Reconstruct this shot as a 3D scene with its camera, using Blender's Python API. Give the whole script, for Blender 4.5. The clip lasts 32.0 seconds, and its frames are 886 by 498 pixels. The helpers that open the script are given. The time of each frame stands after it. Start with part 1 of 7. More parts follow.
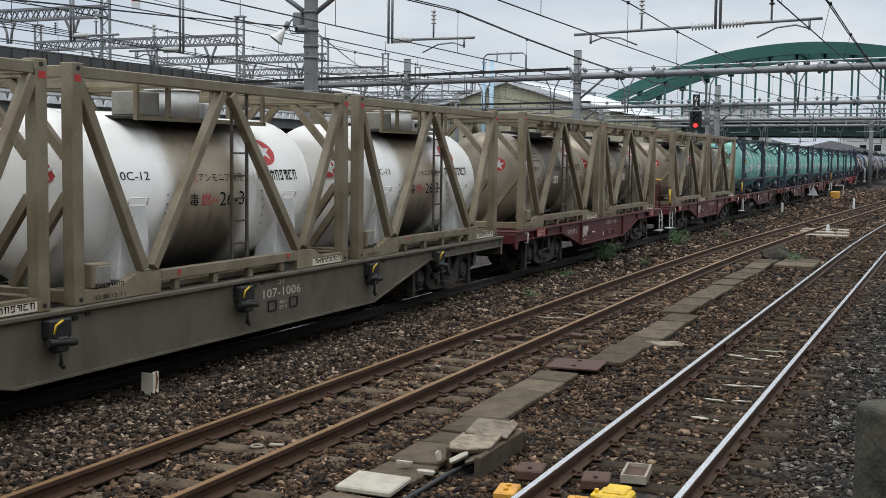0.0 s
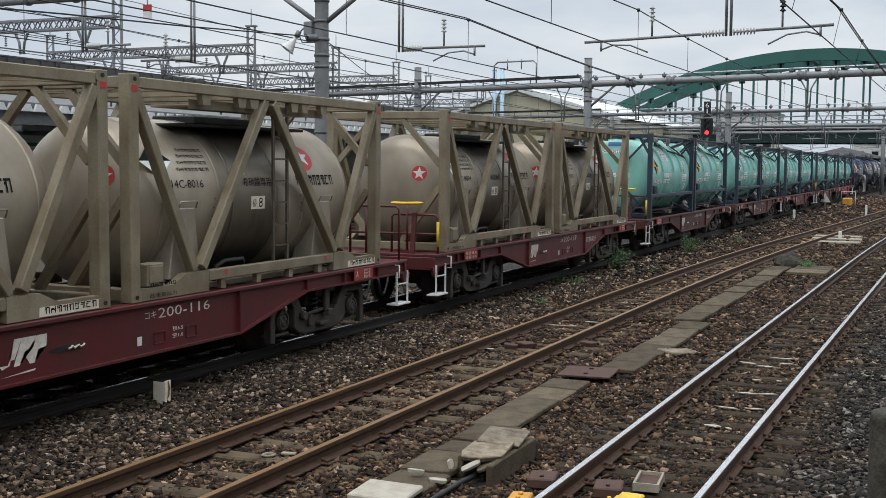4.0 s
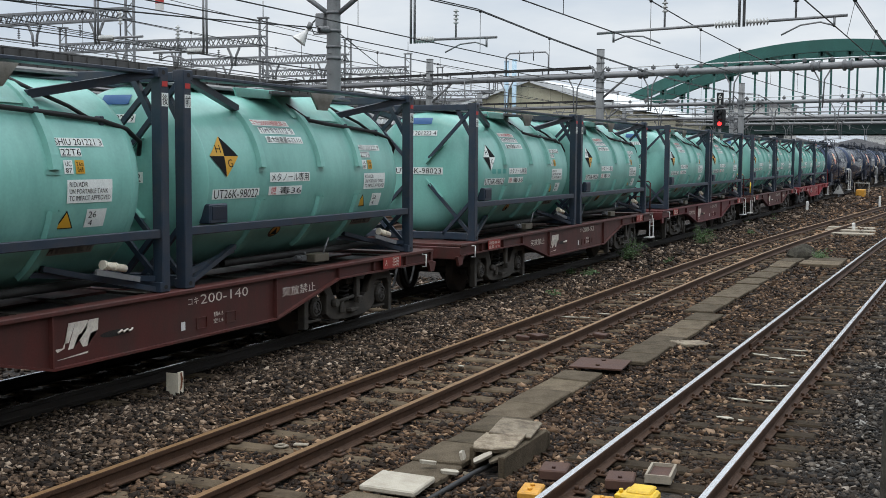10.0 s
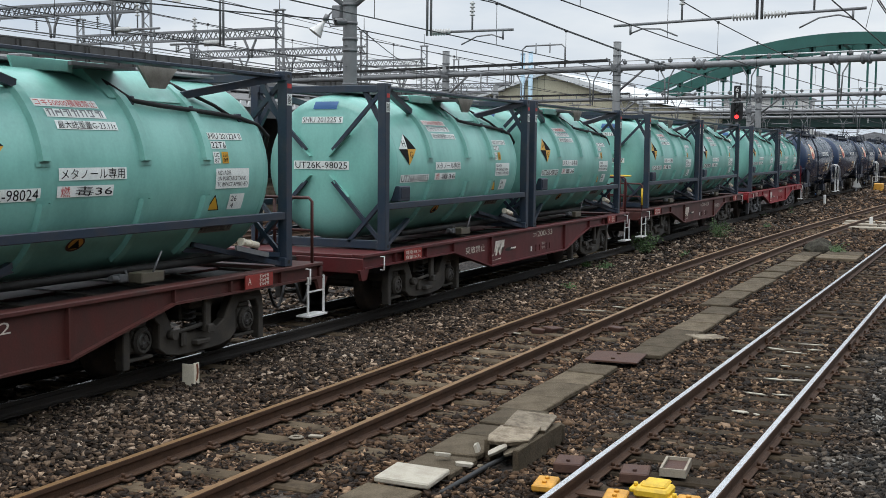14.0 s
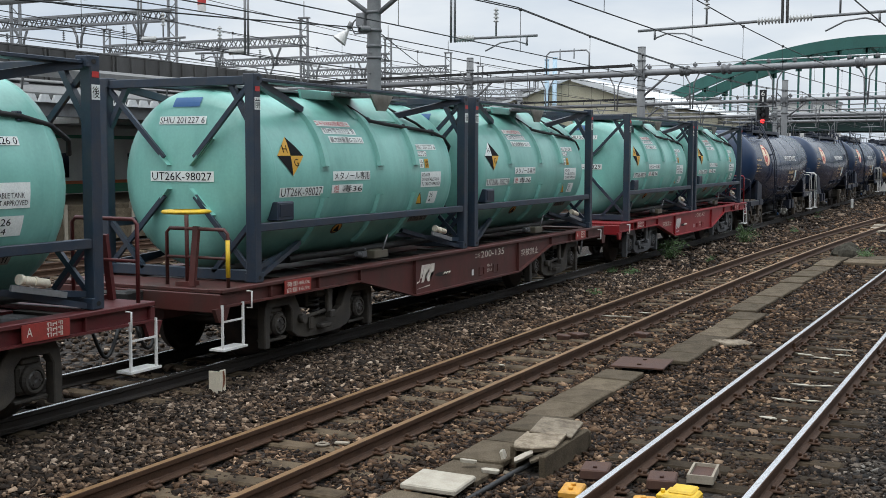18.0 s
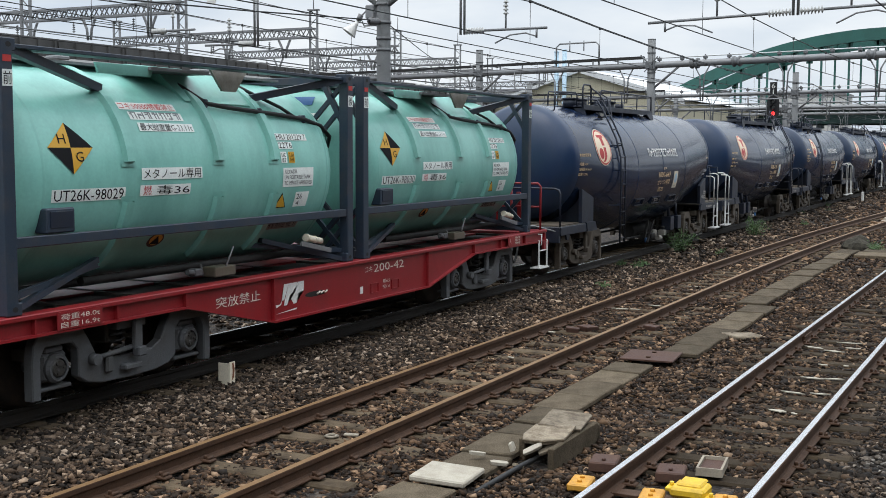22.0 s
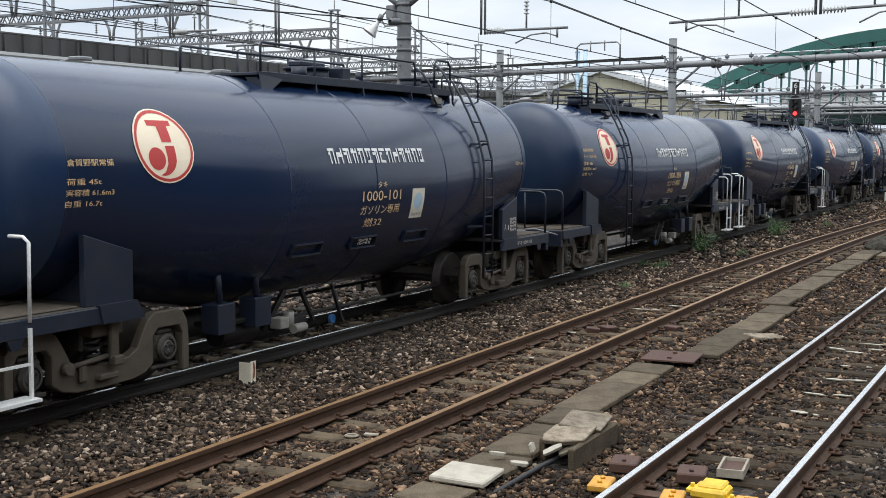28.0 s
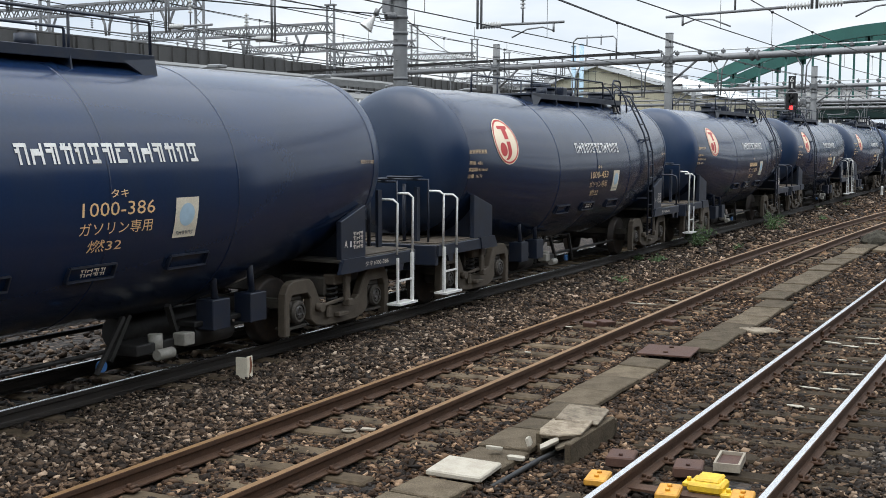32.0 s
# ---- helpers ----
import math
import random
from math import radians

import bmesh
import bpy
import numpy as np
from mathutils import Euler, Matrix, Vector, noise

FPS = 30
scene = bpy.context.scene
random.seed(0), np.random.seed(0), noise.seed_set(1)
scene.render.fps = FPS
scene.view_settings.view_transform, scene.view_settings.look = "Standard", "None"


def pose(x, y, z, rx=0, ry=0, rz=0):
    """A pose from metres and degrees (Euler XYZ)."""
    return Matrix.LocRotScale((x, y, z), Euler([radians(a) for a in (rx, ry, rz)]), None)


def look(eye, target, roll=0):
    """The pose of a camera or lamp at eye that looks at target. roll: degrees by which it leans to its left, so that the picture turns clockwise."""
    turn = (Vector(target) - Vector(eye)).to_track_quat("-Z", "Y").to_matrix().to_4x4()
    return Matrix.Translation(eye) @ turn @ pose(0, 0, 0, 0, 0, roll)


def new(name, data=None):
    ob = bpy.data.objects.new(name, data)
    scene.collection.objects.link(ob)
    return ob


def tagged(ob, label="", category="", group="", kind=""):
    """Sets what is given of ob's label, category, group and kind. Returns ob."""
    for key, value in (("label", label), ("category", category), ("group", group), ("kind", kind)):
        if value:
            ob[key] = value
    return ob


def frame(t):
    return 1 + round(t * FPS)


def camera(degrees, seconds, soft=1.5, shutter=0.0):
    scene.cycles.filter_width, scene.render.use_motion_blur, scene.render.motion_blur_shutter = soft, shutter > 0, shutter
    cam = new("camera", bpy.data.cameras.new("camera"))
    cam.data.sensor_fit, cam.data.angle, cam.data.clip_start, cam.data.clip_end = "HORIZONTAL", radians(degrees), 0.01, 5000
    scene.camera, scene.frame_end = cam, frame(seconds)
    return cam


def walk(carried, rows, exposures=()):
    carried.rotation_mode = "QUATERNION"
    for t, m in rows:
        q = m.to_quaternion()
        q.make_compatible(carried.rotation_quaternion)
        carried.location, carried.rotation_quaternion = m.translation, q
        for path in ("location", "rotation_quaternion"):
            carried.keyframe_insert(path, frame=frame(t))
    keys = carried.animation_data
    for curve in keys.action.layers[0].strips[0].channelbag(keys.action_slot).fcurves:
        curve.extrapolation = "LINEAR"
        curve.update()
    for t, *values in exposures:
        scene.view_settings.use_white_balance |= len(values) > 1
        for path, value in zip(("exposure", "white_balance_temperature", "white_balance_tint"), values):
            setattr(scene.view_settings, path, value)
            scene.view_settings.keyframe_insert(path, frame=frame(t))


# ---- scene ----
EYE = Vector((0.0, 0.0, 2.609))
# seconds, yaw to the left of the track, pitch, lean
TURNS = [(0.0, 23.174, -4.561, 0.674), (0.5, 23.220, -4.600, 0.637), (1.0, 23.282, -4.543, 0.539), (1.5, 23.309, -4.480, 0.516), (2.0, 23.351, -4.510,
    0.418), (2.5, 23.487, -4.537, 0.409), (3.0, 23.686, -4.436, 0.395), (3.5, 23.702, -4.268, 0.449), (5.5, 23.919, -3.840, 0.397), (6.0, 24.069,
    -3.718, 0.316), (6.5, 24.148, -3.779, 0.235), (7.0, 24.271, -3.912, 0.205), (7.5, 24.348, -3.945, 0.107), (8.0, 24.318, -4.008, 0.169), (8.5,
    24.280, -4.177, 0.225), (9.0, 24.342, -4.363, 0.212), (9.5, 24.325, -4.478, 0.300), (10.0, 24.315, -4.582, 0.386), (10.5, 24.220, -4.741, 0.495),
    (11.0, 24.242, -4.922, 0.569), (11.5, 24.457, -5.079, 0.581), (12.0, 24.682, -5.151, 0.558), (12.5, 24.886, -5.102, 0.550), (13.0, 24.910, -5.028,
    0.518), (13.5, 24.983, -4.969, 0.530), (14.0, 25.076, -4.957, 0.555), (14.5, 25.119, -4.933, 0.575), (16.5, 25.591, -4.761, 0.396), (17.0, 25.798,
    -4.693, 0.281), (17.5, 26.019, -4.686, 0.201), (18.0, 26.310, -4.646, 0.165), (18.5, 26.483, -4.604, 0.141), (19.0, 26.542, -4.675, 0.116), (19.5,
    26.582, -4.799, 0.106), (20.0, 26.503, -4.870, 0.131), (20.5, 26.544, -4.856, 0.148), (21.0, 26.583, -4.875, 0.217), (21.5, 26.622, -4.926,
    0.259), (22.0, 26.765, -5.023, 0.213), (22.5, 26.912, -5.016, 0.199), (23.0, 27.023, -5.018, 0.215), (23.5, 27.143, -5.025, 0.178), (24.0, 27.218,
    -5.047, 0.071), (24.5, 27.356, -4.992, 0.025), (25.0, 27.574, -4.915, 0.057), (25.5, 27.831, -4.936, 0.055), (27.5, 27.848, -4.909, 0.144), (28.0,
    27.766, -5.025, 0.201), (28.5, 27.673, -5.132, 0.175), (29.0, 27.599, -5.185, 0.212), (29.5, 27.593, -5.184, 0.217), (30.0, 27.607, -5.185,
    0.214), (30.5, 27.639, -5.273, 0.136), (31.0, 27.575, -5.205, 0.049), (31.5, 27.577, -5.171, 0.062), (32.0, 27.596, -5.286, 0.143)]


def aim(yaw, pitch, lean):
    a, b = radians(yaw), radians(pitch)
    way = Vector((math.cos(b) * math.cos(a), math.cos(b) * math.sin(a), math.sin(b)))
    return look(EYE, EYE + way, lean)


cam = camera(41.68, 32.0, soft=0.45)
walk(cam, [(t, aim(a, b, c)) for t, a, b, c in TURNS], exposures=[(0.0, -0.12), (9.0, -0.04), (20.0, 0.06), (28.0, 0.24), (32.0, 0.27)])

# how far the train has rolled towards the camera, second by second
ROLL = [0.00, 4.87, 9.81, 14.79, 19.77, 24.75, 29.70, 34.63, 39.52, 44.38, 49.21, 54.01, 58.80, 63.56, 68.32, 73.07, 77.82, 82.57, 87.32, 92.07,
    96.82, 101.57, 106.31, 111.01, 115.69, 120.42, 125.12, 129.77, 134.40, 139.01, 143.62, 148.25, 152.90]

# ---- light ----
world = bpy.data.worlds.new("overcast_sky")
scene.world = world
world.use_nodes = True
wn = world.node_tree
wn.nodes.clear()
w_out = wn.nodes.new("ShaderNodeOutputWorld")
w_bg = wn.nodes.new("ShaderNodeBackground")
w_sky = wn.nodes.new("ShaderNodeTexSky")
w_sky.sky_type, w_sky.sun_disc = "NISHITA", False
w_sky.sun_elevation, w_sky.sun_rotation = radians(71), radians(-81)
w_sky.air_density, w_sky.dust_density = 1.0, 3.0
w_co = wn.nodes.new("ShaderNodeTexCoord")
w_map = wn.nodes.new("ShaderNodeMapping")
w_map.inputs["Scale"].default_value = (1.0, 1.0, 3.5)
w_noise = wn.nodes.new("ShaderNodeTexNoise")
w_noise.inputs["Scale"].default_value = 4.0
w_noise.inputs["Detail"].default_value = 5.0
w_ramp = wn.nodes.new("ShaderNodeValToRGB")
w_ramp.color_ramp.elements[0].position, w_ramp.color_ramp.elements[0].color = 0.35, (6.1, 7.0, 8.1, 1)
w_ramp.color_ramp.elements[1].position, w_ramp.color_ramp.elements[1].color = 0.63, (8.9, 9.35, 9.75, 1)
w_mix = wn.nodes.new("ShaderNodeMix")
w_mix.data_type = "RGBA"
w_mix.inputs["Factor"].default_value = 0.9
wn.links.new(w_co.outputs["Generated"], w_map.inputs["Vector"])
wn.links.new(w_map.outputs["Vector"], w_noise.inputs["Vector"])
wn.links.new(w_noise.outputs["Fac"], w_ramp.inputs["Fac"])
wn.links.new(w_sky.outputs["Color"], w_mix.inputs["A"])
wn.links.new(w_ramp.outputs["Color"], w_mix.inputs["B"])
# an overcast sky is brightest overhead
w_sep = wn.nodes.new("ShaderNodeSeparateXYZ")
w_rise = wn.nodes.new("ShaderNodeMapRange")
w_rise.inputs["From Min"].default_value, w_rise.inputs["From Max"].default_value = 0.2, 1.0
w_rise.inputs["To Min"].default_value, w_rise.inputs["To Max"].default_value = 1.0, 2.7
w_mul = wn.nodes.new("ShaderNodeVectorMath")
w_mul.operation = "SCALE"
wn.links.new(w_co.outputs["Generated"], w_sep.inputs["Vector"])
wn.links.new(w_sep.outputs["Z"], w_rise.inputs["Value"])
wn.links.new(w_mix.outputs["Result"], w_mul.inputs[0])
wn.links.new(w_rise.outputs["Result"], w_mul.inputs["Scale"])
wn.links.new(w_mul.outputs["Vector"], w_bg.inputs["Color"])
wn.links.new(w_bg.outputs["Background"], w_out.inputs["Surface"])
w_bg.inputs["Strength"].default_value = 0.1

sun = new("sun", bpy.data.lights.new("sun", "SUN"))
sun.data.energy, sun.data.angle, sun.data.color = 0.95, radians(50), (1.0, 0.97, 0.92)
sun.matrix_world = look((-20, 3, 60), (0, 0, 0))

# ---- building helpers ----
Y3 = 9.48           # middle of the freight track
ROLLERS = []        # things that roll with the train: object, place along the train
WHEELS = []         # wheelsets: object, place on its wagon, height, radius


class Shape:
    """Collects boxes, bars, tubes and turned forms for one mesh."""

    def __init__(self):
        self.v, self.f, self.s = [], [], []

    def add(self, verts, faces, smooth=False):
        n = len(self.v)
        self.v += [tuple(p) for p in verts]
        self.f += [tuple(i + n for i in q) for q in faces]
        self.s += [smooth] * len(faces)
        return self

    def box(self, x0, x1, y0, y1, z0, z1):
        return self.add([(x, y, z) for x in (x0, x1) for y in (y0, y1) for z in (z0, z1)],
                        [(0, 1, 3, 2), (4, 6, 7, 5), (0, 4, 5, 1), (2, 3, 7, 6), (0, 2, 6, 4), (1, 5, 7, 3)])

    def block(self, x0, x1, y0, y1, z0, z1, c):
        """A box with chamfered edges."""
        cx, cy, cz = (x0 + x1) / 2, (y0 + y1) / 2, (z0 + z1) / 2
        h = ((x1 - x0) / 2, (y1 - y0) / 2, (z1 - z0) / 2)
        bm = bmesh.new()
        bmesh.ops.create_cube(bm, size=1, matrix=Matrix.LocRotScale((cx, cy, cz), None, (2 * h[0], 2 * h[1], 2 * h[2])))
        bmesh.ops.bevel(bm, geom=bm.edges[:], offset=c, segments=1, affect="EDGES")
        bm.verts.index_update()
        self.add([p.co for p in bm.verts], [[q.index for q in f.verts] for f in bm.faces])
        bm.free()
        return self

    def bar(self, p, q, w, h, up=(0, 0, 1)):
        """A straight bar of section w by h from p to q."""
        p, q = Vector(p), Vector(q)
        d = (q - p).normalized()
        s = d.cross(Vector(up))
        s = s.normalized() if s.length > 1e-4 else Vector((1, 0, 0))
        t = s.cross(d)
        vs = [e + s * a * w / 2 + t * b * h / 2 for e in (p, q) for a, b in ((-1, -1), (1, -1), (1, 1), (-1, 1))]
        return self.add(vs, [(0, 1, 2, 3), (7, 6, 5, 4), (0, 4, 5, 1), (1, 5, 6, 2), (2, 6, 7, 3), (3, 7, 4, 0)])

    def tube(self, p, q, r, n=10, r2=None):
        p, q = Vector(p), Vector(q)
        d = (q - p).normalized()
        s = d.orthogonal().normalized()
        t = d.cross(s)
        r2 = r if r2 is None else r2
        ring = [s * math.cos(2 * math.pi * i / n) + t * math.sin(2 * math.pi * i / n) for i in range(n)]
        self.add([p + u * r for u in ring] + [q + u * r2 for u in ring], [(i, (i + 1) % n, n + (i + 1) % n, n + i) for i in range(n)], True)
        m = len(self.v) - 2 * n
        self.f += [tuple(m + i for i in reversed(range(n))), tuple(m + n + i for i in range(n))]
        self.s += [False, False]
        return self

    def path(self, pts, r, n=8):
        """A bent tube through the points, in one piece."""
        pts = [Vector(p) for p in pts]
        vs, s = [], None
        for k, p in enumerate(pts):
            d = (pts[min(k + 1, len(pts) - 1)] - pts[max(k - 1, 0)]).normalized()
            s = d.orthogonal() if s is None else s - d * s.dot(d)
            s = s.normalized() if s.length > 1e-5 else d.orthogonal().normalized()
            t = d.cross(s)
            vs += [p + (s * math.cos(2 * math.pi * i / n) + t * math.sin(2 * math.pi * i / n)) * r for i in range(n)]
        m, k = len(self.v), len(pts)
        self.add(vs, [(j * n + i, j * n + (i + 1) % n, (j + 1) * n + (i + 1) % n, (j + 1) * n + i) for j in range(k - 1) for i in range(n)], True)
        self.f += [tuple(m + i for i in reversed(range(n))), tuple(m + (k - 1) * n + i for i in range(n))]
        self.s += [False, False]
        return self

    def lathe(self, prof, n=32, x=True, c=(0, 0), smooth=True):
        """Turns a profile of (along, radius) round the x axis (or the y axis); c is the centre across it."""
        vs = []
        for a, r in prof:
            for i in range(n):
                u, w = r * math.cos(2 * math.pi * i / n), r * math.sin(2 * math.pi * i / n)
                vs.append((a, c[0] + u, c[1] + w) if x else (c[0] + w, a, c[1] + u))
        fs = [(k * n + i, k * n + (i + 1) % n, (k + 1) * n + (i + 1) % n, (k + 1) * n + i) for k in range(len(prof) - 1) for i in range(n)]
        return self.add(vs, fs, smooth)

    def slab(self, poly, y0, y1):
        """A plate with an outline in x and z, from y0 to y1."""
        n = len(poly)
        return self.add([(x, y0, z) for x, z in poly] + [(x, y1, z) for x, z in poly],
                        [tuple(range(n)), tuple(reversed(range(n, 2 * n)))] + [(i, i + n, (i + 1) % n + n, (i + 1) % n) for i in range(n)])


def part(name, shape, material, parent=None, label="", bevel=0.0):
    me = bpy.data.meshes.new(name)
    me.from_pydata(shape.v, [], shape.f)
    me.polygons.foreach_set("use_smooth", shape.s)
    bm = bmesh.new()
    bm.from_mesh(me)
    bmesh.ops.recalc_face_normals(bm, faces=bm.faces[:])
    if bevel:
        sharp = [e for e in bm.edges if len(e.link_faces) == 2 and e.calc_face_angle(0) > 0.6]
        bmesh.ops.bevel(bm, geom=sharp, offset=bevel, segments=1, affect="EDGES")
    bm.to_mesh(me)
    bm.free()
    me.materials.append(material)
    ob = new(name, me)
    ob.parent = parent
    if label:
        ob["label"] = label
    return ob


def thing(name, label, category, group="", kind="", at=(0, 0, 0)):
    ob = tagged(new(name), label, category, group, kind)
    ob.location = at
    ob.empty_display_size = 0.3
    return ob


def solid(name, shape, material, label, category, group="", kind="", bevel=0.0):
    return tagged(part(name, shape, material, None, "", bevel), label, category, group, kind)


# ---- materials ----
def surface(name, colour, rough=0.6, metal=0.0, dirt=(0.06, 0.05, 0.04), amount=0.3, scale=3.0, grain=40.0, bump=0.15,
            streak=1.0, vary=0.0, spread=0.12, coat=0.0):
    """Paint, metal, concrete or stone with a coarse stain, a fine grain and a fine relief.
    streak under 1 draws the stains out downwards; vary shifts the tone from piece to piece."""
    m = bpy.data.materials.new(name)
    m.use_nodes = True
    nt = m.node_tree
    N, L = nt.nodes, nt.links
    b = N["Principled BSDF"]
    co = N.new("ShaderNodeTexCoord")
    mp = N.new("ShaderNodeMapping")
    mp.inputs["Scale"].default_value = (1, 1, streak)
    L.new(co.outputs["Object"], mp.inputs["Vector"])
    big, fine = N.new("ShaderNodeTexNoise"), N.new("ShaderNodeTexNoise")
    big.inputs["Scale"].default_value, big.inputs["Detail"].default_value, big.inputs["Roughness"].default_value = scale, 6, 0.65
    fine.inputs["Scale"].default_value, fine.inputs["Detail"].default_value = grain, 4
    L.new(mp.outputs["Vector"], big.inputs["Vector"])
    L.new(co.outputs["Object"], fine.inputs["Vector"])
    ramp = N.new("ShaderNodeMapRange")
    ramp.inputs["From Min"].default_value, ramp.inputs["From Max"].default_value = 0.42, 0.72
    ramp.inputs["To Max"].default_value = amount
    L.new(big.outputs["Fac"], ramp.inputs["Value"])
    tone = N.new("ShaderNodeMapRange")
    tone.inputs["To Min"].default_value, tone.inputs["To Max"].default_value = 1 - spread * 2, 1 + spread * 2
    L.new(fine.outputs["Fac"], tone.inputs["Value"])
    base = N.new("ShaderNodeMix")
    base.data_type = "RGBA"
    base.inputs["A"].default_value, base.inputs["B"].default_value = (*colour, 1), (*dirt, 1)
    L.new(ramp.outputs["Result"], base.inputs["Factor"])
    mul = N.new("ShaderNodeVectorMath")
    mul.operation = "SCALE"
    L.new(base.outputs["Result"], mul.inputs[0])
    last = tone.outputs["Result"]
    if vary:
        info = N.new("ShaderNodeObjectInfo")
        shift = N.new("ShaderNodeMapRange")
        shift.inputs["To Min"].default_value, shift.inputs["To Max"].default_value = 1 - vary, 1 + vary
        L.new(info.outputs["Random"], shift.inputs["Value"])
        both = N.new("ShaderNodeMath")
        both.operation = "MULTIPLY"
        L.new(last, both.inputs[0])
        L.new(shift.outputs["Result"], both.inputs[1])
        last = both.outputs["Value"]
    L.new(last, mul.inputs["Scale"])
    L.new(mul.outputs["Vector"], b.inputs["Base Color"])
    rr = N.new("ShaderNodeMapRange")
    rr.inputs["To Min"].default_value, rr.inputs["To Max"].default_value = max(rough - 0.12, 0.04), min(rough + 0.15, 1)
    L.new(big.outputs["Fac"], rr.inputs["Value"])
    L.new(rr.outputs["Result"], b.inputs["Roughness"])
    b.inputs["Metallic"].default_value = metal
    b.inputs["Coat Weight"].default_value = coat
    bp = N.new("ShaderNodeBump")
    bp.inputs["Strength"].default_value, bp.inputs["Distance"].default_value = bump, 0.01
    L.new(fine.outputs["Fac"], bp.inputs["Height"])
    L.new(bp.outputs["Normal"], b.inputs["Normal"])
    return m


def plain(name, colour, rough=0.6, metal=0.0):
    m = bpy.data.materials.new(name)
    m.use_nodes = True
    b = m.node_tree.nodes["Principled BSDF"]
    b.inputs["Base Color"].default_value = (*colour, 1)
    b.inputs["Roughness"].default_value, b.inputs["Metallic"].default_value = rough, metal
    return m


MINT = surface("mint_tank_paint", (0.22, 0.51, 0.435), 0.38, 0, (0.115, 0.29, 0.25), 0.6, 1.6, 30, 0.04, 0.35, 0.06, 0.05, 0.2)
SLATE = surface("slate_frame_paint", (0.02, 0.034, 0.055), 0.45, 0, (0.09, 0.07, 0.055), 0.35, 4, 50, 0.08)
KHAKI = surface("khaki_frame_paint", (0.235, 0.198, 0.13), 0.55, 0, (0.11, 0.064, 0.026), 0.7, 2.6, 45, 0.12, 0.6, 0.1)
TAUPE = surface("grimy_taupe_cladding", (0.4, 0.345, 0.27), 0.4, 0.35, (0.12, 0.095, 0.068), 0.75, 1.3, 35, 0.05, 0.3, 0.12, 0.06)
REDBROWN = surface("faded_red_brown_paint", (0.082, 0.018, 0.014), 0.55, 0, (0.045, 0.026, 0.02), 0.8, 2.5, 40, 0.12, 0.5, 0.12)
MAROON = surface("maroon_paint", (0.1, 0.013, 0.014), 0.5, 0, (0.05, 0.022, 0.018), 0.55, 2.5, 40, 0.1, 0.5)
FRESHRED = surface("fresh_red_paint", (0.25, 0.011, 0.015), 0.4, 0, (0.16, 0.03, 0.03), 0.4, 2.5, 40, 0.05, 0.5)
OLIVE = surface("weathered_olive_paint", (0.125, 0.108, 0.076), 0.6, 0, (0.06, 0.042, 0.025), 0.6, 2.2, 40, 0.12, 0.5)
NAVYEND = surface("bright_navy_end_paint", (0.007, 0.023, 0.064), 0.3, 0, (0.028, 0.046, 0.072), 0.6, 0.9, 30, 0.02, 0.5, 0.15, 0.06)
NAVY = surface("navy_tank_paint", (0.0075, 0.0195, 0.055), 0.16, 0, (0.014, 0.022, 0.04), 0.7, 0.9, 30, 0.02, 0.3, 0.15, 0.06)
NAVY.node_tree.nodes["Principled BSDF"].inputs["Specular IOR Level"].default_value = 0.5
NAVY.node_tree.nodes["Principled BSDF"].inputs["Coat Roughness"].default_value = 0.3
NAVYPART = surface("navy_frame_paint", (0.008, 0.014, 0.029), 0.45, 0, (0.03, 0.026, 0.024), 0.45, 4, 50, 0.1)
BOGIE = surface("dusty_bogie_steel", (0.036, 0.031, 0.025), 0.75, 0, (0.1, 0.083, 0.062), 0.6, 5, 60, 0.3)
BOGIEGREY = surface("tan_cast_bogie_steel", (0.08, 0.062, 0.043), 0.7, 0, (0.045, 0.034, 0.024), 0.6, 5, 60, 0.3)
BOGIELIGHT = surface("grey_painted_bogie_steel", (0.085, 0.088, 0.092), 0.6, 0, (0.06, 0.05, 0.04), 0.5, 5, 60, 0.2)
WHEELSTEEL = surface("dark_wheel_steel", (0.03, 0.025, 0.022), 0.5, 0.5, (0.09, 0.06, 0.04), 0.5, 8, 60, 0.15)
CAPSTEEL = surface("worn_steel_cap", (0.09, 0.085, 0.08), 0.45, 0.6, (0.06, 0.05, 0.04), 0.6, 14, 90, 0.2)
BLACKPART = surface("black_grease_steel", (0.015, 0.014, 0.013), 0.6, 0.2, (0.05, 0.045, 0.04), 0.5, 6, 60, 0.25)
WHITE = surface("white_paint", (0.72, 0.71, 0.68), 0.5, 0, (0.4, 0.37, 0.32), 0.4, 4, 50, 0.05)
SLABCON = surface("cream_white_concrete", (0.43, 0.39, 0.315), 0.85, 0, (0.25, 0.21, 0.16), 0.6, 6, 90, 0.4)
CREAM = surface("cream_paint", (0.75, 0.68, 0.54), 0.5, 0, (0.5, 0.42, 0.3), 0.4, 4, 50, 0.05)
INK = plain("black_lettering", (0.012, 0.012, 0.013), 0.85)
INK.node_tree.nodes["Principled BSDF"].inputs["Specular IOR Level"].default_value = 0.15
LOADRED = surface("red_load_plate", (0.3, 0.032, 0.024), 0.6, 0, (0.16, 0.04, 0.03), 0.5, 6, 60, 0.02)
DARKPOST = surface("blackened_concrete", (0.066, 0.06, 0.046), 0.9, 0, (0.018, 0.017, 0.015), 0.95, 7, 45, 0.7, 0.4, 0, 0.3)
# freight rail steel, near-black to hold the shade under the train
SHADERAIL = surface("train_shade_rail_steel", (0.018, 0.014, 0.011), 0.7, 0.1, (0.035, 0.024, 0.015), 0.5, 7, 80, 0.3)
REDINK = surface("red_lettering", (0.5, 0.035, 0.03), 0.5, 0, (0.3, 0.06, 0.05), 0.3, 6, 60, 0.02)
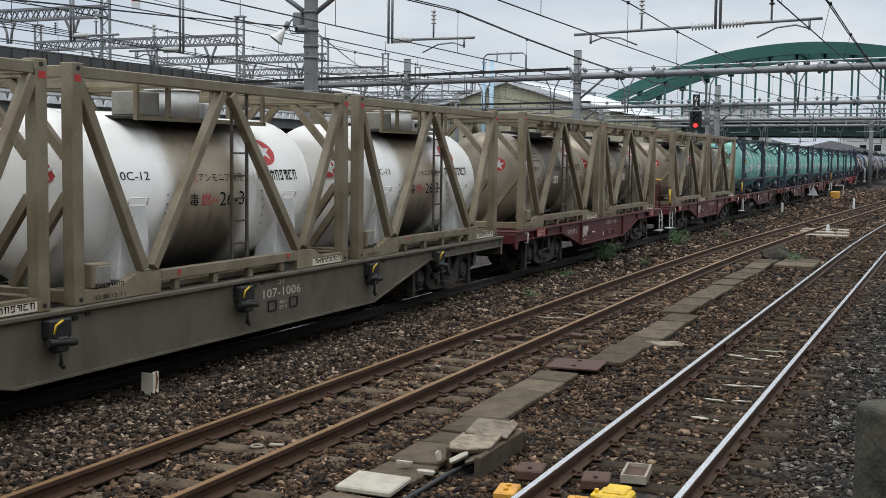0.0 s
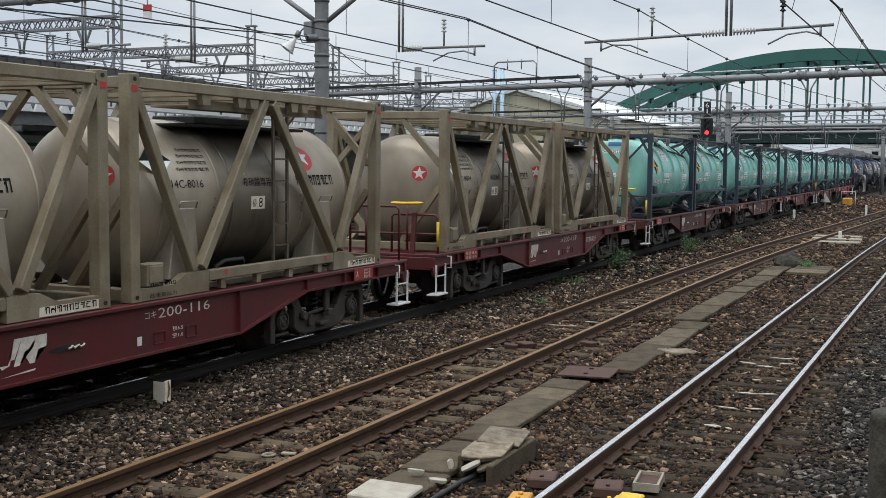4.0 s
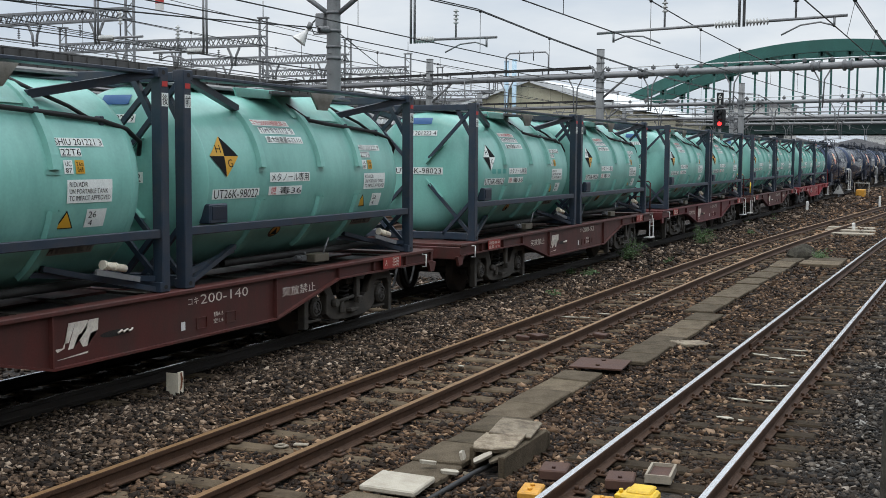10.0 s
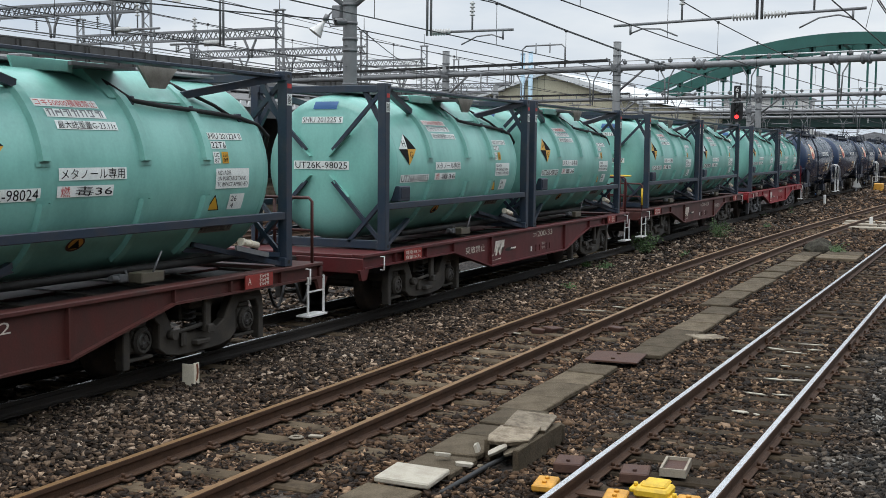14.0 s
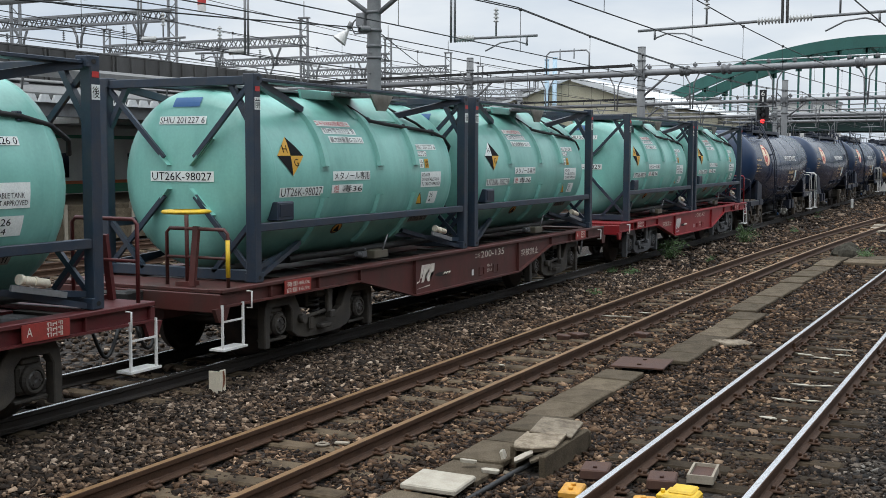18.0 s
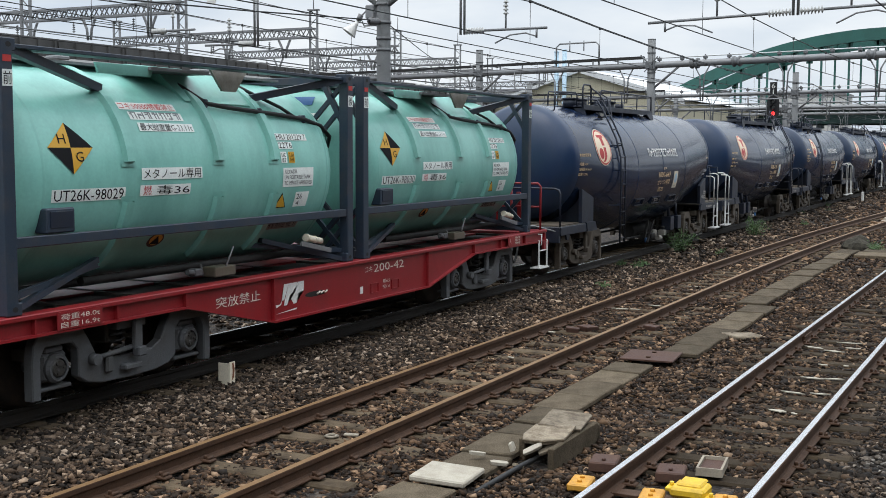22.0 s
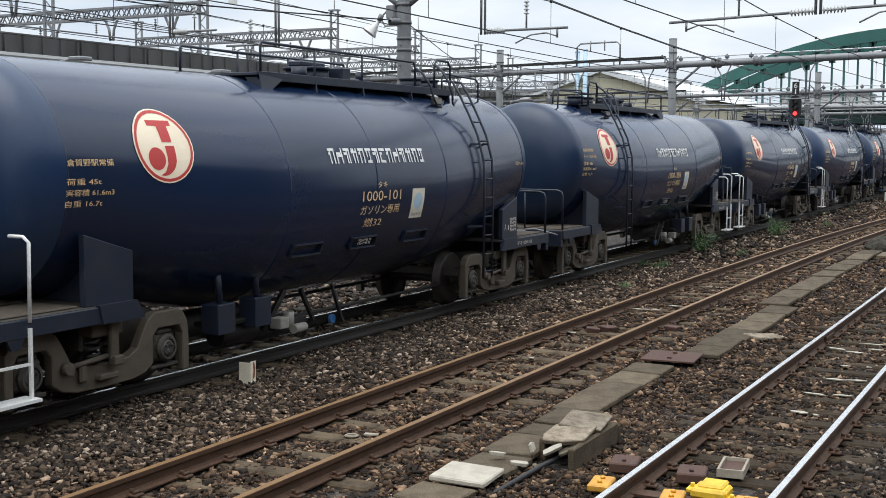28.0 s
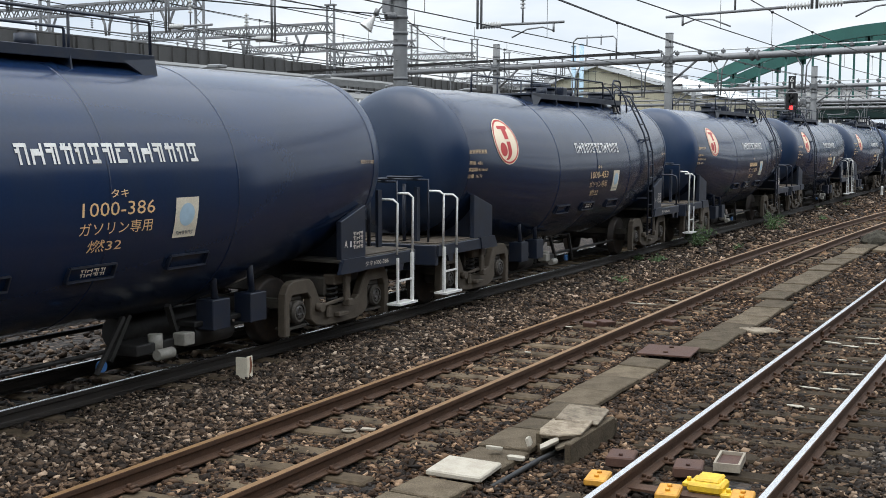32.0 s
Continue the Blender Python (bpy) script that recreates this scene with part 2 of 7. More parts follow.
PALE = surface("pale_lettering", (0.72, 0.66, 0.57), 0.6, 0, (0.3, 0.22, 0.18), 0.5, 8, 60, 0.02)
GOLD = surface("gold_lettering", (0.78, 0.53, 0.27), 0.6, 0, (0.45, 0.3, 0.15), 0.3, 8, 60, 0.02)
STICKER = surface("white_sticker", (0.82, 0.85, 0.81), 0.5, 0, (0.55, 0.61, 0.57), 0.4, 4, 60, 0.02)
TEALPATCH = plain("teal_overpaint", (0.07, 0.36, 0.3), 0.5)
AMBER = plain("amber_sticker", (0.62, 0.33, 0.02), 0.5)
YELLOW = surface("yellow_paint", (0.72, 0.47, 0.02), 0.5, 0, (0.3, 0.17, 0.03), 0.5, 6, 50, 0.08)
ORANGE = surface("orange_yellow_paint", (0.62, 0.3, 0.03), 0.55, 0, (0.25, 0.12, 0.03), 0.6, 8, 50, 0.1)
RUSTMARK = surface("rust_streak_brown", (0.2, 0.07, 0.025), 0.8, 0, (0.1, 0.04, 0.02), 0.5, 20, 60, 0.1)
BLUEINK = plain("blue_lettering", (0.03, 0.12, 0.3), 0.5)
GALV = surface("galvanised_steel", (0.24, 0.245, 0.25), 0.55, 0.45, (0.2, 0.19, 0.18), 0.5, 4, 40, 0.08)
DARKGALV = surface("weathered_steel", (0.17, 0.175, 0.18), 0.6, 0.3, (0.1, 0.09, 0.08), 0.5, 4, 40, 0.08)
MASTCON = surface("mast_concrete", (0.2, 0.205, 0.205), 0.8, 0, (0.1, 0.1, 0.1), 0.5, 3, 60, 0.25, 0.5)
CONCRETE = surface("trough_concrete", (0.122, 0.096, 0.065), 0.9, 0, (0.048, 0.037, 0.024), 0.8, 4.0, 75, 0.9, 1, 0.3, 0.42)
BROKENCON = surface("rust_stained_concrete", (0.25, 0.205, 0.145), 0.9, 0, (0.07, 0.045, 0.026), 0.9, 7, 40, 0.8, 1, 0.2, 0.25)
GREYPLATE = surface("worn_grey_plate", (0.26, 0.245, 0.21), 0.6, 0, (0.12, 0.1, 0.08), 0.6, 6, 50, 0.1)
PEACH = surface("peach_emblem_field", (0.87, 0.74, 0.55), 0.55, 0, (0.72, 0.57, 0.4), 0.3, 3, 60, 0.01, 1, 0, 0.03)
PALECON = surface("pale_concrete", (0.33, 0.285, 0.22), 0.85, 0, (0.14, 0.11, 0.08), 0.5, 5, 90, 0.3)
DARKSLEEPER = surface("oily_sleeper", (0.05, 0.036, 0.022), 0.9, 0, (0.02, 0.015, 0.01), 0.85, 6, 80, 0.5, 1, 0.25, 0.2)
SLEEPER = surface("sleeper_concrete", (0.115, 0.085, 0.054), 0.9, 0, (0.035, 0.025, 0.017), 0.85, 5, 80, 0.45, 1, 0.2, 0.18)
for m in (CONCRETE, DARKSLEEPER, SLEEPER, DARKPOST):      # dusty and porous: little gloss
    m.node_tree.nodes["Principled BSDF"].inputs["Specular IOR Level"].default_value = 0.15
RUST = surface("rusty_rail_steel", (0.07, 0.032, 0.014), 0.75, 0.1, (0.036, 0.019, 0.01), 0.6, 9, 80, 0.35)
RUSTTOP = surface("dull_rail_head", (0.235, 0.13, 0.053), 0.5, 0.3, (0.15, 0.08, 0.033), 0.6, 9, 80, 0.12)
SHINE = surface("polished_rail_head", (0.72, 0.73, 0.74), 0.22, 0.85, (0.45, 0.44, 0.42), 0.4, 10, 80, 0.03)
RUSTPLATE = surface("rusty_steel_plate", (0.068, 0.032, 0.022), 0.75, 0.1, (0.12, 0.06, 0.035), 0.5, 6, 70, 0.4)
CABLE = plain("black_rubber", (0.014, 0.014, 0.014), 0.6)
PORCELAIN = surface("grey_porcelain", (0.5, 0.5, 0.48), 0.3, 0, (0.3, 0.3, 0.28), 0.4, 6, 50, 0.02)
BRIDGE = surface("green_bridge_paint", (0.018, 0.10, 0.082), 0.5, 0, (0.012, 0.055, 0.046), 0.5, 0.3, 6, 0.05, 0.4)
DARKBRIDGE = surface("dark_green_girder", (0.012, 0.045, 0.038), 0.6, 0, (0.008, 0.025, 0.022), 0.5, 0.4, 6, 0.05)
VIADUCT = surface("viaduct_concrete", (0.075, 0.073, 0.07), 0.85, 0, (0.035, 0.034, 0.032), 0.7, 0.6, 20, 0.2, 0.3, 0.1)
BEIGE = surface("beige_cladding", (0.50, 0.46, 0.33), 0.75, 0, (0.36, 0.33, 0.25), 0.5, 0.3, 8, 0.05, 0.4)
ROOFWHITE = surface("pale_metal_roof", (0.68, 0.69, 0.68), 0.5, 0.1, (0.45, 0.46, 0.46), 0.5, 0.5, 10, 0.05)
ROOFGREY = surface("grey_slate_roof", (0.15, 0.15, 0.145), 0.85, 0, (0.08, 0.08, 0.075), 0.6, 2, 30, 0.3)
SKYPIPE = surface("pale_blue_cladding", (0.42, 0.57, 0.67), 0.5, 0, (0.33, 0.45, 0.53), 0.4, 0.4, 10, 0.03)
STEELCAR = surface("brushed_car_steel", (0.62, 0.61, 0.57), 0.4, 0.2, (0.45, 0.44, 0.41), 0.4, 2, 40, 0.03)
GREENBAND = plain("green_band", (0.012, 0.2, 0.09), 0.4)
ORANGEBAND = plain("orange_band", (0.6, 0.13, 0.02), 0.4)
DARKGLASS = plain("dark_glass", (0.01, 0.014, 0.016), 0.08)
SIGNALBLACK = plain("signal_black", (0.012, 0.012, 0.013), 0.55)
HOUSE = surface("pale_house_wall", (0.55, 0.54, 0.51), 0.8, 0, (0.4, 0.39, 0.37), 0.5, 0.2, 6, 0.05, 1, 0.1, 0.35)
HOUSEROOF = surface("grey_house_roof", (0.22, 0.22, 0.23), 0.8, 0, (0.14, 0.13, 0.12), 0.5, 0.3, 6, 0.05, 1, 0.1, 0.35)
GLOWRED = bpy.data.materials.new("lit_red_lens")
GLOWRED.use_nodes = True
GLOWRED.node_tree.nodes["Principled BSDF"].inputs["Base Color"].default_value = (0.5, 0.01, 0.01, 1)
GLOWRED.node_tree.nodes["Principled BSDF"].inputs["Emission Color"].default_value = (1.0, 0.03, 0.03, 1)
GLOWRED.node_tree.nodes["Principled BSDF"].inputs["Emission Strength"].default_value = 3.0


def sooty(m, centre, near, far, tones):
    """Soot and spill grime baked on the middle bay of a clad tank. The tone there goes by height, darkest at belly and
    crown, frayed downwards.
    """
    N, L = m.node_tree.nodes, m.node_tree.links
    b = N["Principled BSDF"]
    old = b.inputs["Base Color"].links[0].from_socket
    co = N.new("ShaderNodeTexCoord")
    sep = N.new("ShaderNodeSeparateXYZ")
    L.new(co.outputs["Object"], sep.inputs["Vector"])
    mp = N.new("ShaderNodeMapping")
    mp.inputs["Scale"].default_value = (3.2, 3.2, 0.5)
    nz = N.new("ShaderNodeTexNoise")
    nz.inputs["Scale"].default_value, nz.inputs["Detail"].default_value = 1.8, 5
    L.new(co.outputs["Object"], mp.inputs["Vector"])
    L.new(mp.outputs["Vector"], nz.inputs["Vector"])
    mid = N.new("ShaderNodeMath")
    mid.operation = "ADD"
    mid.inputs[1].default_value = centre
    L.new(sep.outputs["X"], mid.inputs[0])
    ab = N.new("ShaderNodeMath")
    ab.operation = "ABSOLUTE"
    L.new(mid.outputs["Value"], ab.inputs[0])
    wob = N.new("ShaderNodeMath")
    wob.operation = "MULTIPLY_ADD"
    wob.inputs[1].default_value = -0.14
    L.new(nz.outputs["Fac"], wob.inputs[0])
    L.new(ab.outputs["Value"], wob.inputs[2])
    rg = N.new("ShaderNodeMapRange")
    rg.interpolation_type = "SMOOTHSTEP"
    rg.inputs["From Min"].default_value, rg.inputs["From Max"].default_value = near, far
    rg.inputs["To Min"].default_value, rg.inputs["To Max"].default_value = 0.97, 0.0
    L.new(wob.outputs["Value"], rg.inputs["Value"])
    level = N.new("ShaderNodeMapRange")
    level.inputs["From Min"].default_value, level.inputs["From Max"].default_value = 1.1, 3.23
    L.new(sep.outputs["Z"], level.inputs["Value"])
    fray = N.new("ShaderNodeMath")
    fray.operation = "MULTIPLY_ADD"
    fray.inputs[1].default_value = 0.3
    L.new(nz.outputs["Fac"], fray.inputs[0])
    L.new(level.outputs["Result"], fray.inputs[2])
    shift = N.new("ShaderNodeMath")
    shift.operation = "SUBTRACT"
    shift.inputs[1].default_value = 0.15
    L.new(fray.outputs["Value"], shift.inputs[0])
    bay_tone = N.new("ShaderNodeValToRGB")
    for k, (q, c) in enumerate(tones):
        e = bay_tone.color_ramp.elements[k] if k < 2 else bay_tone.color_ramp.elements.new(q)
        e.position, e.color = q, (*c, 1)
    L.new(shift.outputs["Value"], bay_tone.inputs["Fac"])
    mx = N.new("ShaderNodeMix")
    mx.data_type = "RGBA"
    L.new(bay_tone.outputs["Color"], mx.inputs["B"])
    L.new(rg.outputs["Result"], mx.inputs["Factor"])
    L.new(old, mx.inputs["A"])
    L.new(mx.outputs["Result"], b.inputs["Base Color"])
    return m


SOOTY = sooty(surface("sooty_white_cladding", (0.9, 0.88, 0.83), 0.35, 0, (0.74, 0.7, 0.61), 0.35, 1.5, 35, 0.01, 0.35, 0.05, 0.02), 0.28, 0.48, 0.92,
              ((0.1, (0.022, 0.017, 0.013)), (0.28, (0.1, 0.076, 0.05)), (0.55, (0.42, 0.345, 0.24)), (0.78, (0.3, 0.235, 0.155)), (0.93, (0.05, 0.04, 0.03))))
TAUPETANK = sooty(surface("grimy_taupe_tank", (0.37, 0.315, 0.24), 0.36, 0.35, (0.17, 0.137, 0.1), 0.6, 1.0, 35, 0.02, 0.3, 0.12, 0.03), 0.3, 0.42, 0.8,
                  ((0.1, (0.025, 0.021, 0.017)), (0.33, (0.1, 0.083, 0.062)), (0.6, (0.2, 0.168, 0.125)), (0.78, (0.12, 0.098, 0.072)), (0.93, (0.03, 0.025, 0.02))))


# ---- writing ----
LETTERS = {}


def write_all(texts):
    """Flat outlines of all texts, each one unit wide and high, made while the scene is still empty."""
    obs = []
    for text in texts:
        cu = bpy.data.curves.new("text", "FONT")
        cu.body, cu.resolution_u = text, 2
        obs.append(new("text", cu))
    dg = bpy.context.evaluated_depsgraph_get()
    for text, ob in zip(texts, obs):
        me = ob.evaluated_get(dg).to_mesh()
        vs = [tuple(v.co[:2]) for v in me.vertices]
        fs = [tuple(p.vertices) for p in me.polygons]
        ob.evaluated_get(dg).to_mesh_clear()
        xs, ys = [v[0] for v in vs], [v[1] for v in vs]
        w, h = max(xs) - min(xs), max(ys) - min(ys)
        LETTERS[text] = [((x - min(xs)) / w, (y - min(ys)) / h) for x, y in vs], fs
    for ob in obs:
        cu = ob.data
        bpy.data.objects.remove(ob)
        bpy.data.curves.remove(cu)


def letters(text):
    return LETTERS[text]


OWNERS = ["SHIU 201221 3", "SHIU 201222 9", "SHIU 201223 4", "SHIU 201224 0", "SHIU 201225 5", "SHIU 201226 0", "SHIU 201227 6", "SHIU 201228 1", "SHIU 201229 7", "SHIU 201230 0"]
SERIALS = [str(98021 + k) for k in range(10)]
KOKI = ["200-116", "200-137", "200-140", "200-92", "200-33", "200-135", "200-42"]
TAKI = ["1000-649", "1000-101", "1000-386", "1000-453"]
CODES = ["T10C-11", "T10C-12", "T10C-13", "T14C-8014", "T14C-8016", "T14C-8004", "T14C-8030"]
write_all(OWNERS + ["UT26K-" + s for s in SERIALS] + KOKI + TAKI + ["タキ" + s for s in TAKI] + CODES
          + ["コキ", "突放禁止", "積6.5", "空1.6", "積5.0", "空1.8", "荷重48.0t", "自重16.9t", "107-1006", "前", "後", "H", "G", "メタノール専用", "毒36", "燃", "毒", "コキ50000積載禁止",
             "最大総重量G-23.11t", "22T6", "RID/ADR", "UN PORTABLE TANK", "TC IMPACT APPROVED", "26", "4", "6", "8", "UC", "87", "2.6m", "侵", "A", "自重12.11", "総重量22.7t", "液化", "アンモニア専用", "(G)", "26-3",
             "希硝酸専用", "タキ", "ガソリン専用", "燃32", "荷重 45t", "実容積 61.6m3", "自重 16.7t", "自重 17.0t", "形式タキ1000", "倉賀野駅常備", "宇都宮貨物", "ターミナル駅常備"])


def lettering(name, text, place, x, z, w, h, material, parent, label=""):
    """Writes a text w wide and h high from the lower left corner x, z on a face; place(x, z) gives the point."""
    vs, fs = letters(text)
    return part(name, Shape().add([place(x + u * w, z + v * h) for u, v in vs], fs), material, parent, label)


def patch(name, place, x, z, w, h, material, parent, label="", n=4):
    """A sticker or painted field that follows the face."""
    vs = [place(x + w * i / n, z + h * j / n) for j in range(n + 1) for i in range(n + 1)]
    fs = [(j * (n + 1) + i, j * (n + 1) + i + 1, (j + 1) * (n + 1) + i + 1, (j + 1) * (n + 1) + i) for j in range(n) for i in range(n)]
    return part(name, Shape().add(vs, fs), material, parent, label)


def figure(name, outline, place, x, z, w, h, material, parent, label=""):
    """A painted figure from its outline in units, cut fine enough to follow a curved face."""
    bm = bmesh.new()
    bm.faces.new([bm.verts.new((u, v, 0)) for u, v in outline])
    bmesh.ops.triangulate(bm, faces=bm.faces[:])
    for _ in range(2):
        bmesh.ops.subdivide_edges(bm, edges=[e for e in bm.edges if e.calc_length() > 0.12], cuts=1, use_grid_fill=True)
    bmesh.ops.triangulate(bm, faces=bm.faces[:])
    bm.verts.index_update()
    s = Shape().add([place(x + p.co.x * w, z + p.co.y * h) for p in bm.verts], [[p.index for p in f.verts] for f in bm.faces])
    bm.free()
    return part(name, s, material, parent, label)


def bars(name, place, x, z, w, h, count, material, parent, lines=1):
    """Writing that is not lettered: each sign a small group of plain bars."""
    s = Shape()
    for r in range(lines):
        for i in range(count):
            a, b = x + w * i / count, x + w * (i + 0.8) / count
            c, d = z + h * r / lines, z + h * (r + 0.8) / lines
            m, q, u = a + (b - a) * (.3 + .13 * (i * 7 % 4)), c + (d - c) * (.3 + .12 * (i * 5 % 4)), (b - a) * .1
            v = (d - c) * .09
            strokes = [(a, b, d - 2 * v, d), (a, b, q, q + 2 * v), (m - u, m + u, c, d), (a, a + 2 * u, c, q), (b - 2 * u, b, c, d), (a + u, b - u, c, c + 2 * v), (a, m, d - 5 * v, d - 3 * v), (a + u, a + 3 * u, q, d)]
            for x0, x1, z0, z1 in [strokes[(i * 3 + j * (2 + i % 2)) % 8] for j in range(4)]:
                s.add([place(x0, z0), place(x1, z0), place(x1, z1), place(x0, z1)], [(0, 1, 2, 3)])
    return part(name, s, material, parent)


def flat(y, lift=0.004):
    return lambda x, z: (x, -y - lift, z)


def round_side(r, zc, lift=0.006):
    """Points on the near flank of a lying cylinder; z is taken along the curve from the middle."""
    return lambda x, z: (x, -(r + lift) * math.cos((z - zc) / r), zc + (r + lift) * math.sin((z - zc) / r))


RING = [(0.5 + 0.5 * math.cos(i * math.pi / 16), 0.5 + 0.5 * math.sin(i * math.pi / 16)) for i in range(32)]
STAR = [(0.5 + (0.5 if i % 2 == 0 else 0.2) * math.sin(i * math.pi / 5), 0.5 + (0.5 if i % 2 == 0 else 0.2) * math.cos(i * math.pi / 5)) for i in range(10)]

# ---- ground and tracks ----
def lean_2(x):
    """Sideways drift of the middle track, which bears off to the right in the distance."""
    if x < 20:
        return 0.0
    return -0.0012 * (x - 20) ** 2 if x < 45 else -0.75 - 0.056 * (x - 45)


def lean_1(x):
    return -0.0125 * (x - 10) if x < 33 else -0.2875 - 0.0125 * (x - 33) - 0.0007 * (min(x, 60) - 33) ** 2 - (0.038 * (x - 60) if x > 60 else 0)


TRACKS = {"near": (2.334, lean_1), "middle": (5.86, lean_2), "freight": (Y3, lambda x: 0.0)}
SIDINGS = (16.5, 20.1, 23.3)


def ballast_material():
    m = bpy.data.materials.new("crushed_ballast")
    m.use_nodes = True
    N, L = m.node_tree.nodes, m.node_tree.links
    b = N["Principled BSDF"]
    co = N.new("ShaderNodeTexCoord")
    vor = N.new("ShaderNodeTexVoronoi")
    vor.inputs["Scale"].default_value = 15.0
    L.new(co.outputs["Object"], vor.inputs["Vector"])
    sep = N.new("ShaderNodeSeparateColor")
    L.new(vor.outputs["Color"], sep.inputs["Color"])
    ramp = N.new("ShaderNodeValToRGB")
    for k, (p, c) in enumerate(((0.0, (0.006, 0.005, 0.004)), (0.45, (0.019, 0.0155, 0.0122)), (0.8, (0.042, 0.034, 0.027)), (1.0, (0.1, 0.086, 0.072)))):
        e = ramp.color_ramp.elements[k] if k < 2 else ramp.color_ramp.elements.new(p)
        e.position, e.color = p, (*c, 1)
    L.new(sep.outputs["Red"], ramp.inputs["Fac"])
    nz = N.new("ShaderNodeTexNoise")
    nz.inputs["Scale"].default_value, nz.inputs["Detail"].default_value = 0.5, 5
    L.new(co.outputs["Object"], nz.inputs["Vector"])
    mx = N.new("ShaderNodeMix")
    mx.data_type, mx.blend_type = "RGBA", "MULTIPLY"
    mx.inputs["B"].default_value = (1.0, 0.72, 0.5, 1)
    L.new(nz.outputs["Fac"], mx.inputs["Factor"])
    L.new(ramp.outputs["Color"], mx.inputs["A"])
    L.new(mx.outputs["Result"], b.inputs["Base Color"])
    b.inputs["Roughness"].default_value = 0.9
    bp = N.new("ShaderNodeBump")
    bp.inputs["Strength"].default_value, bp.inputs["Distance"].default_value = 1.0, 0.05
    L.new(vor.outputs["Distance"], bp.inputs["Height"])
    bp.invert = True
    L.new(bp.outputs["Normal"], b.inputs["Normal"])
    return m


def stone_material():
    """Loose stones: each its own grey or brown, rustier beside the worn rails, cleaner blue-grey at the platform side."""
    m = bpy.data.materials.new("ballast_stones")
    m.use_nodes = True
    N, L = m.node_tree.nodes, m.node_tree.links
    b = N["Principled BSDF"]
    geo = N.new("ShaderNodeNewGeometry")
    ramp = N.new("ShaderNodeValToRGB")
    for k, (p, c) in enumerate(((0.0, (0.009, 0.0078, 0.0066)), (0.42, (0.027, 0.0216, 0.017)), (0.72, (0.072, 0.0575, 0.0455)), (0.92, (0.165, 0.142, 0.12)), (1.0, (0.38, 0.36, 0.335)))):
        e = ramp.color_ramp.elements[k] if k < 2 else ramp.color_ramp.elements.new(p)
        e.position, e.color = p, (*c, 1)
    L.new(geo.outputs["Random Per Island"], ramp.inputs["Fac"])
    co = N.new("ShaderNodeTexCoord")
    sep = N.new("ShaderNodeSeparateXYZ")
    L.new(co.outputs["Object"], sep.inputs["Vector"])
    nz = N.new("ShaderNodeTexNoise")
    nz.inputs["Scale"].default_value, nz.inputs["Detail"].default_value = 0.7, 4
    L.new(co.outputs["Object"], nz.inputs["Vector"])
    tint = N.new("ShaderNodeValToRGB")
    for k, (p, c) in enumerate(((0.0, (0.66, 0.71, 0.77)), (0.08, (0.7, 0.69, 0.66)), (0.16, (0.84, 0.61, 0.42)), (0.56, (1.04, 0.7, 0.45)), (0.66, (1.16, 0.83, 0.58)), (0.78, (1.2, 1.0, 0.82)), (1.0, (1.1, 0.9, 0.73)))):
        e = tint.color_ramp.elements[k] if k < 2 else tint.color_ramp.elements.new(p)
        e.position, e.color = p, (*c, 1)
    add = N.new("ShaderNodeMath")
    add.operation = "MULTIPLY_ADD"
    add.inputs[1].default_value = 2.4
    L.new(nz.outputs["Fac"], add.inputs[0])
    L.new(sep.outputs["Y"], add.inputs[2])
    rg = N.new("ShaderNodeMapRange")
    rg.inputs["From Min"].default_value, rg.inputs["From Max"].default_value = 1.2, 11.2
    L.new(add.outputs["Value"], rg.inputs["Value"])
    L.new(rg.outputs["Result"], tint.inputs["Fac"])
    mx = N.new("ShaderNodeMix")
    mx.data_type, mx.blend_type = "RGBA", "MULTIPLY"
    mx.inputs["Factor"].default_value = 1.0
    L.new(ramp.outputs["Color"], mx.inputs["A"])
    L.new(tint.outputs["Color"], mx.inputs["B"])
    fine = N.new("ShaderNodeTexNoise")
    fine.inputs["Scale"].default_value, fine.inputs["Detail"].default_value = 70, 3
    L.new(co.outputs["Object"], fine.inputs["Vector"])
    tone = N.new("ShaderNodeMapRange")
    tone.inputs["To Min"].default_value, tone.inputs["To Max"].default_value = 0.6, 1.4
    L.new(fine.outputs["Fac"], tone.inputs["Value"])
    mul = N.new("ShaderNodeVectorMath")
    mul.operation = "SCALE"
    L.new(mx.outputs["Result"], mul.inputs[0])
    L.new(tone.outputs["Result"], mul.inputs["Scale"])
    L.new(mul.outputs["Vector"], b.inputs["Base Color"])
    b.inputs["Roughness"].default_value = 0.85
    b.inputs["Specular IOR Level"].default_value = 0.3
    return m


solid("ground", Shape().add([(-300, -400, -.2), (1500, -400, -.2), (1500, 800, -.2), (-300, 800, -.2)], [(0, 1, 2, 3)]), ballast_material(),
      "brown-grey crushed stone ballast of the railway yard", "ground", kind="structure")

RAIL = [(-.0635, -.153), (.0635, -.153), (.0635, -.142), (.018, -.128), (.008, -.115), (.008, -.052), (.0325, -.038), (.0325, -.004), (.028, 0), (-.028, 0), (-.0325, -.004), (-.0325, -.038), (-.008, -.052), (-.008, -.115), (-.018, -.128), (-.0635, -.142)]


def swept(section, xs, y_of):
    n = len(section)
    vs = [(x, y_of(x) + a, z) for x in xs for a, z in section]
    fs = [(k * n + i, (k + 1) * n + i, (k + 1) * n + (i + 1) % n, k * n + (i + 1) % n) for k in range(len(xs) - 1) for i in range(n)]
    return Shape().add(vs, fs)


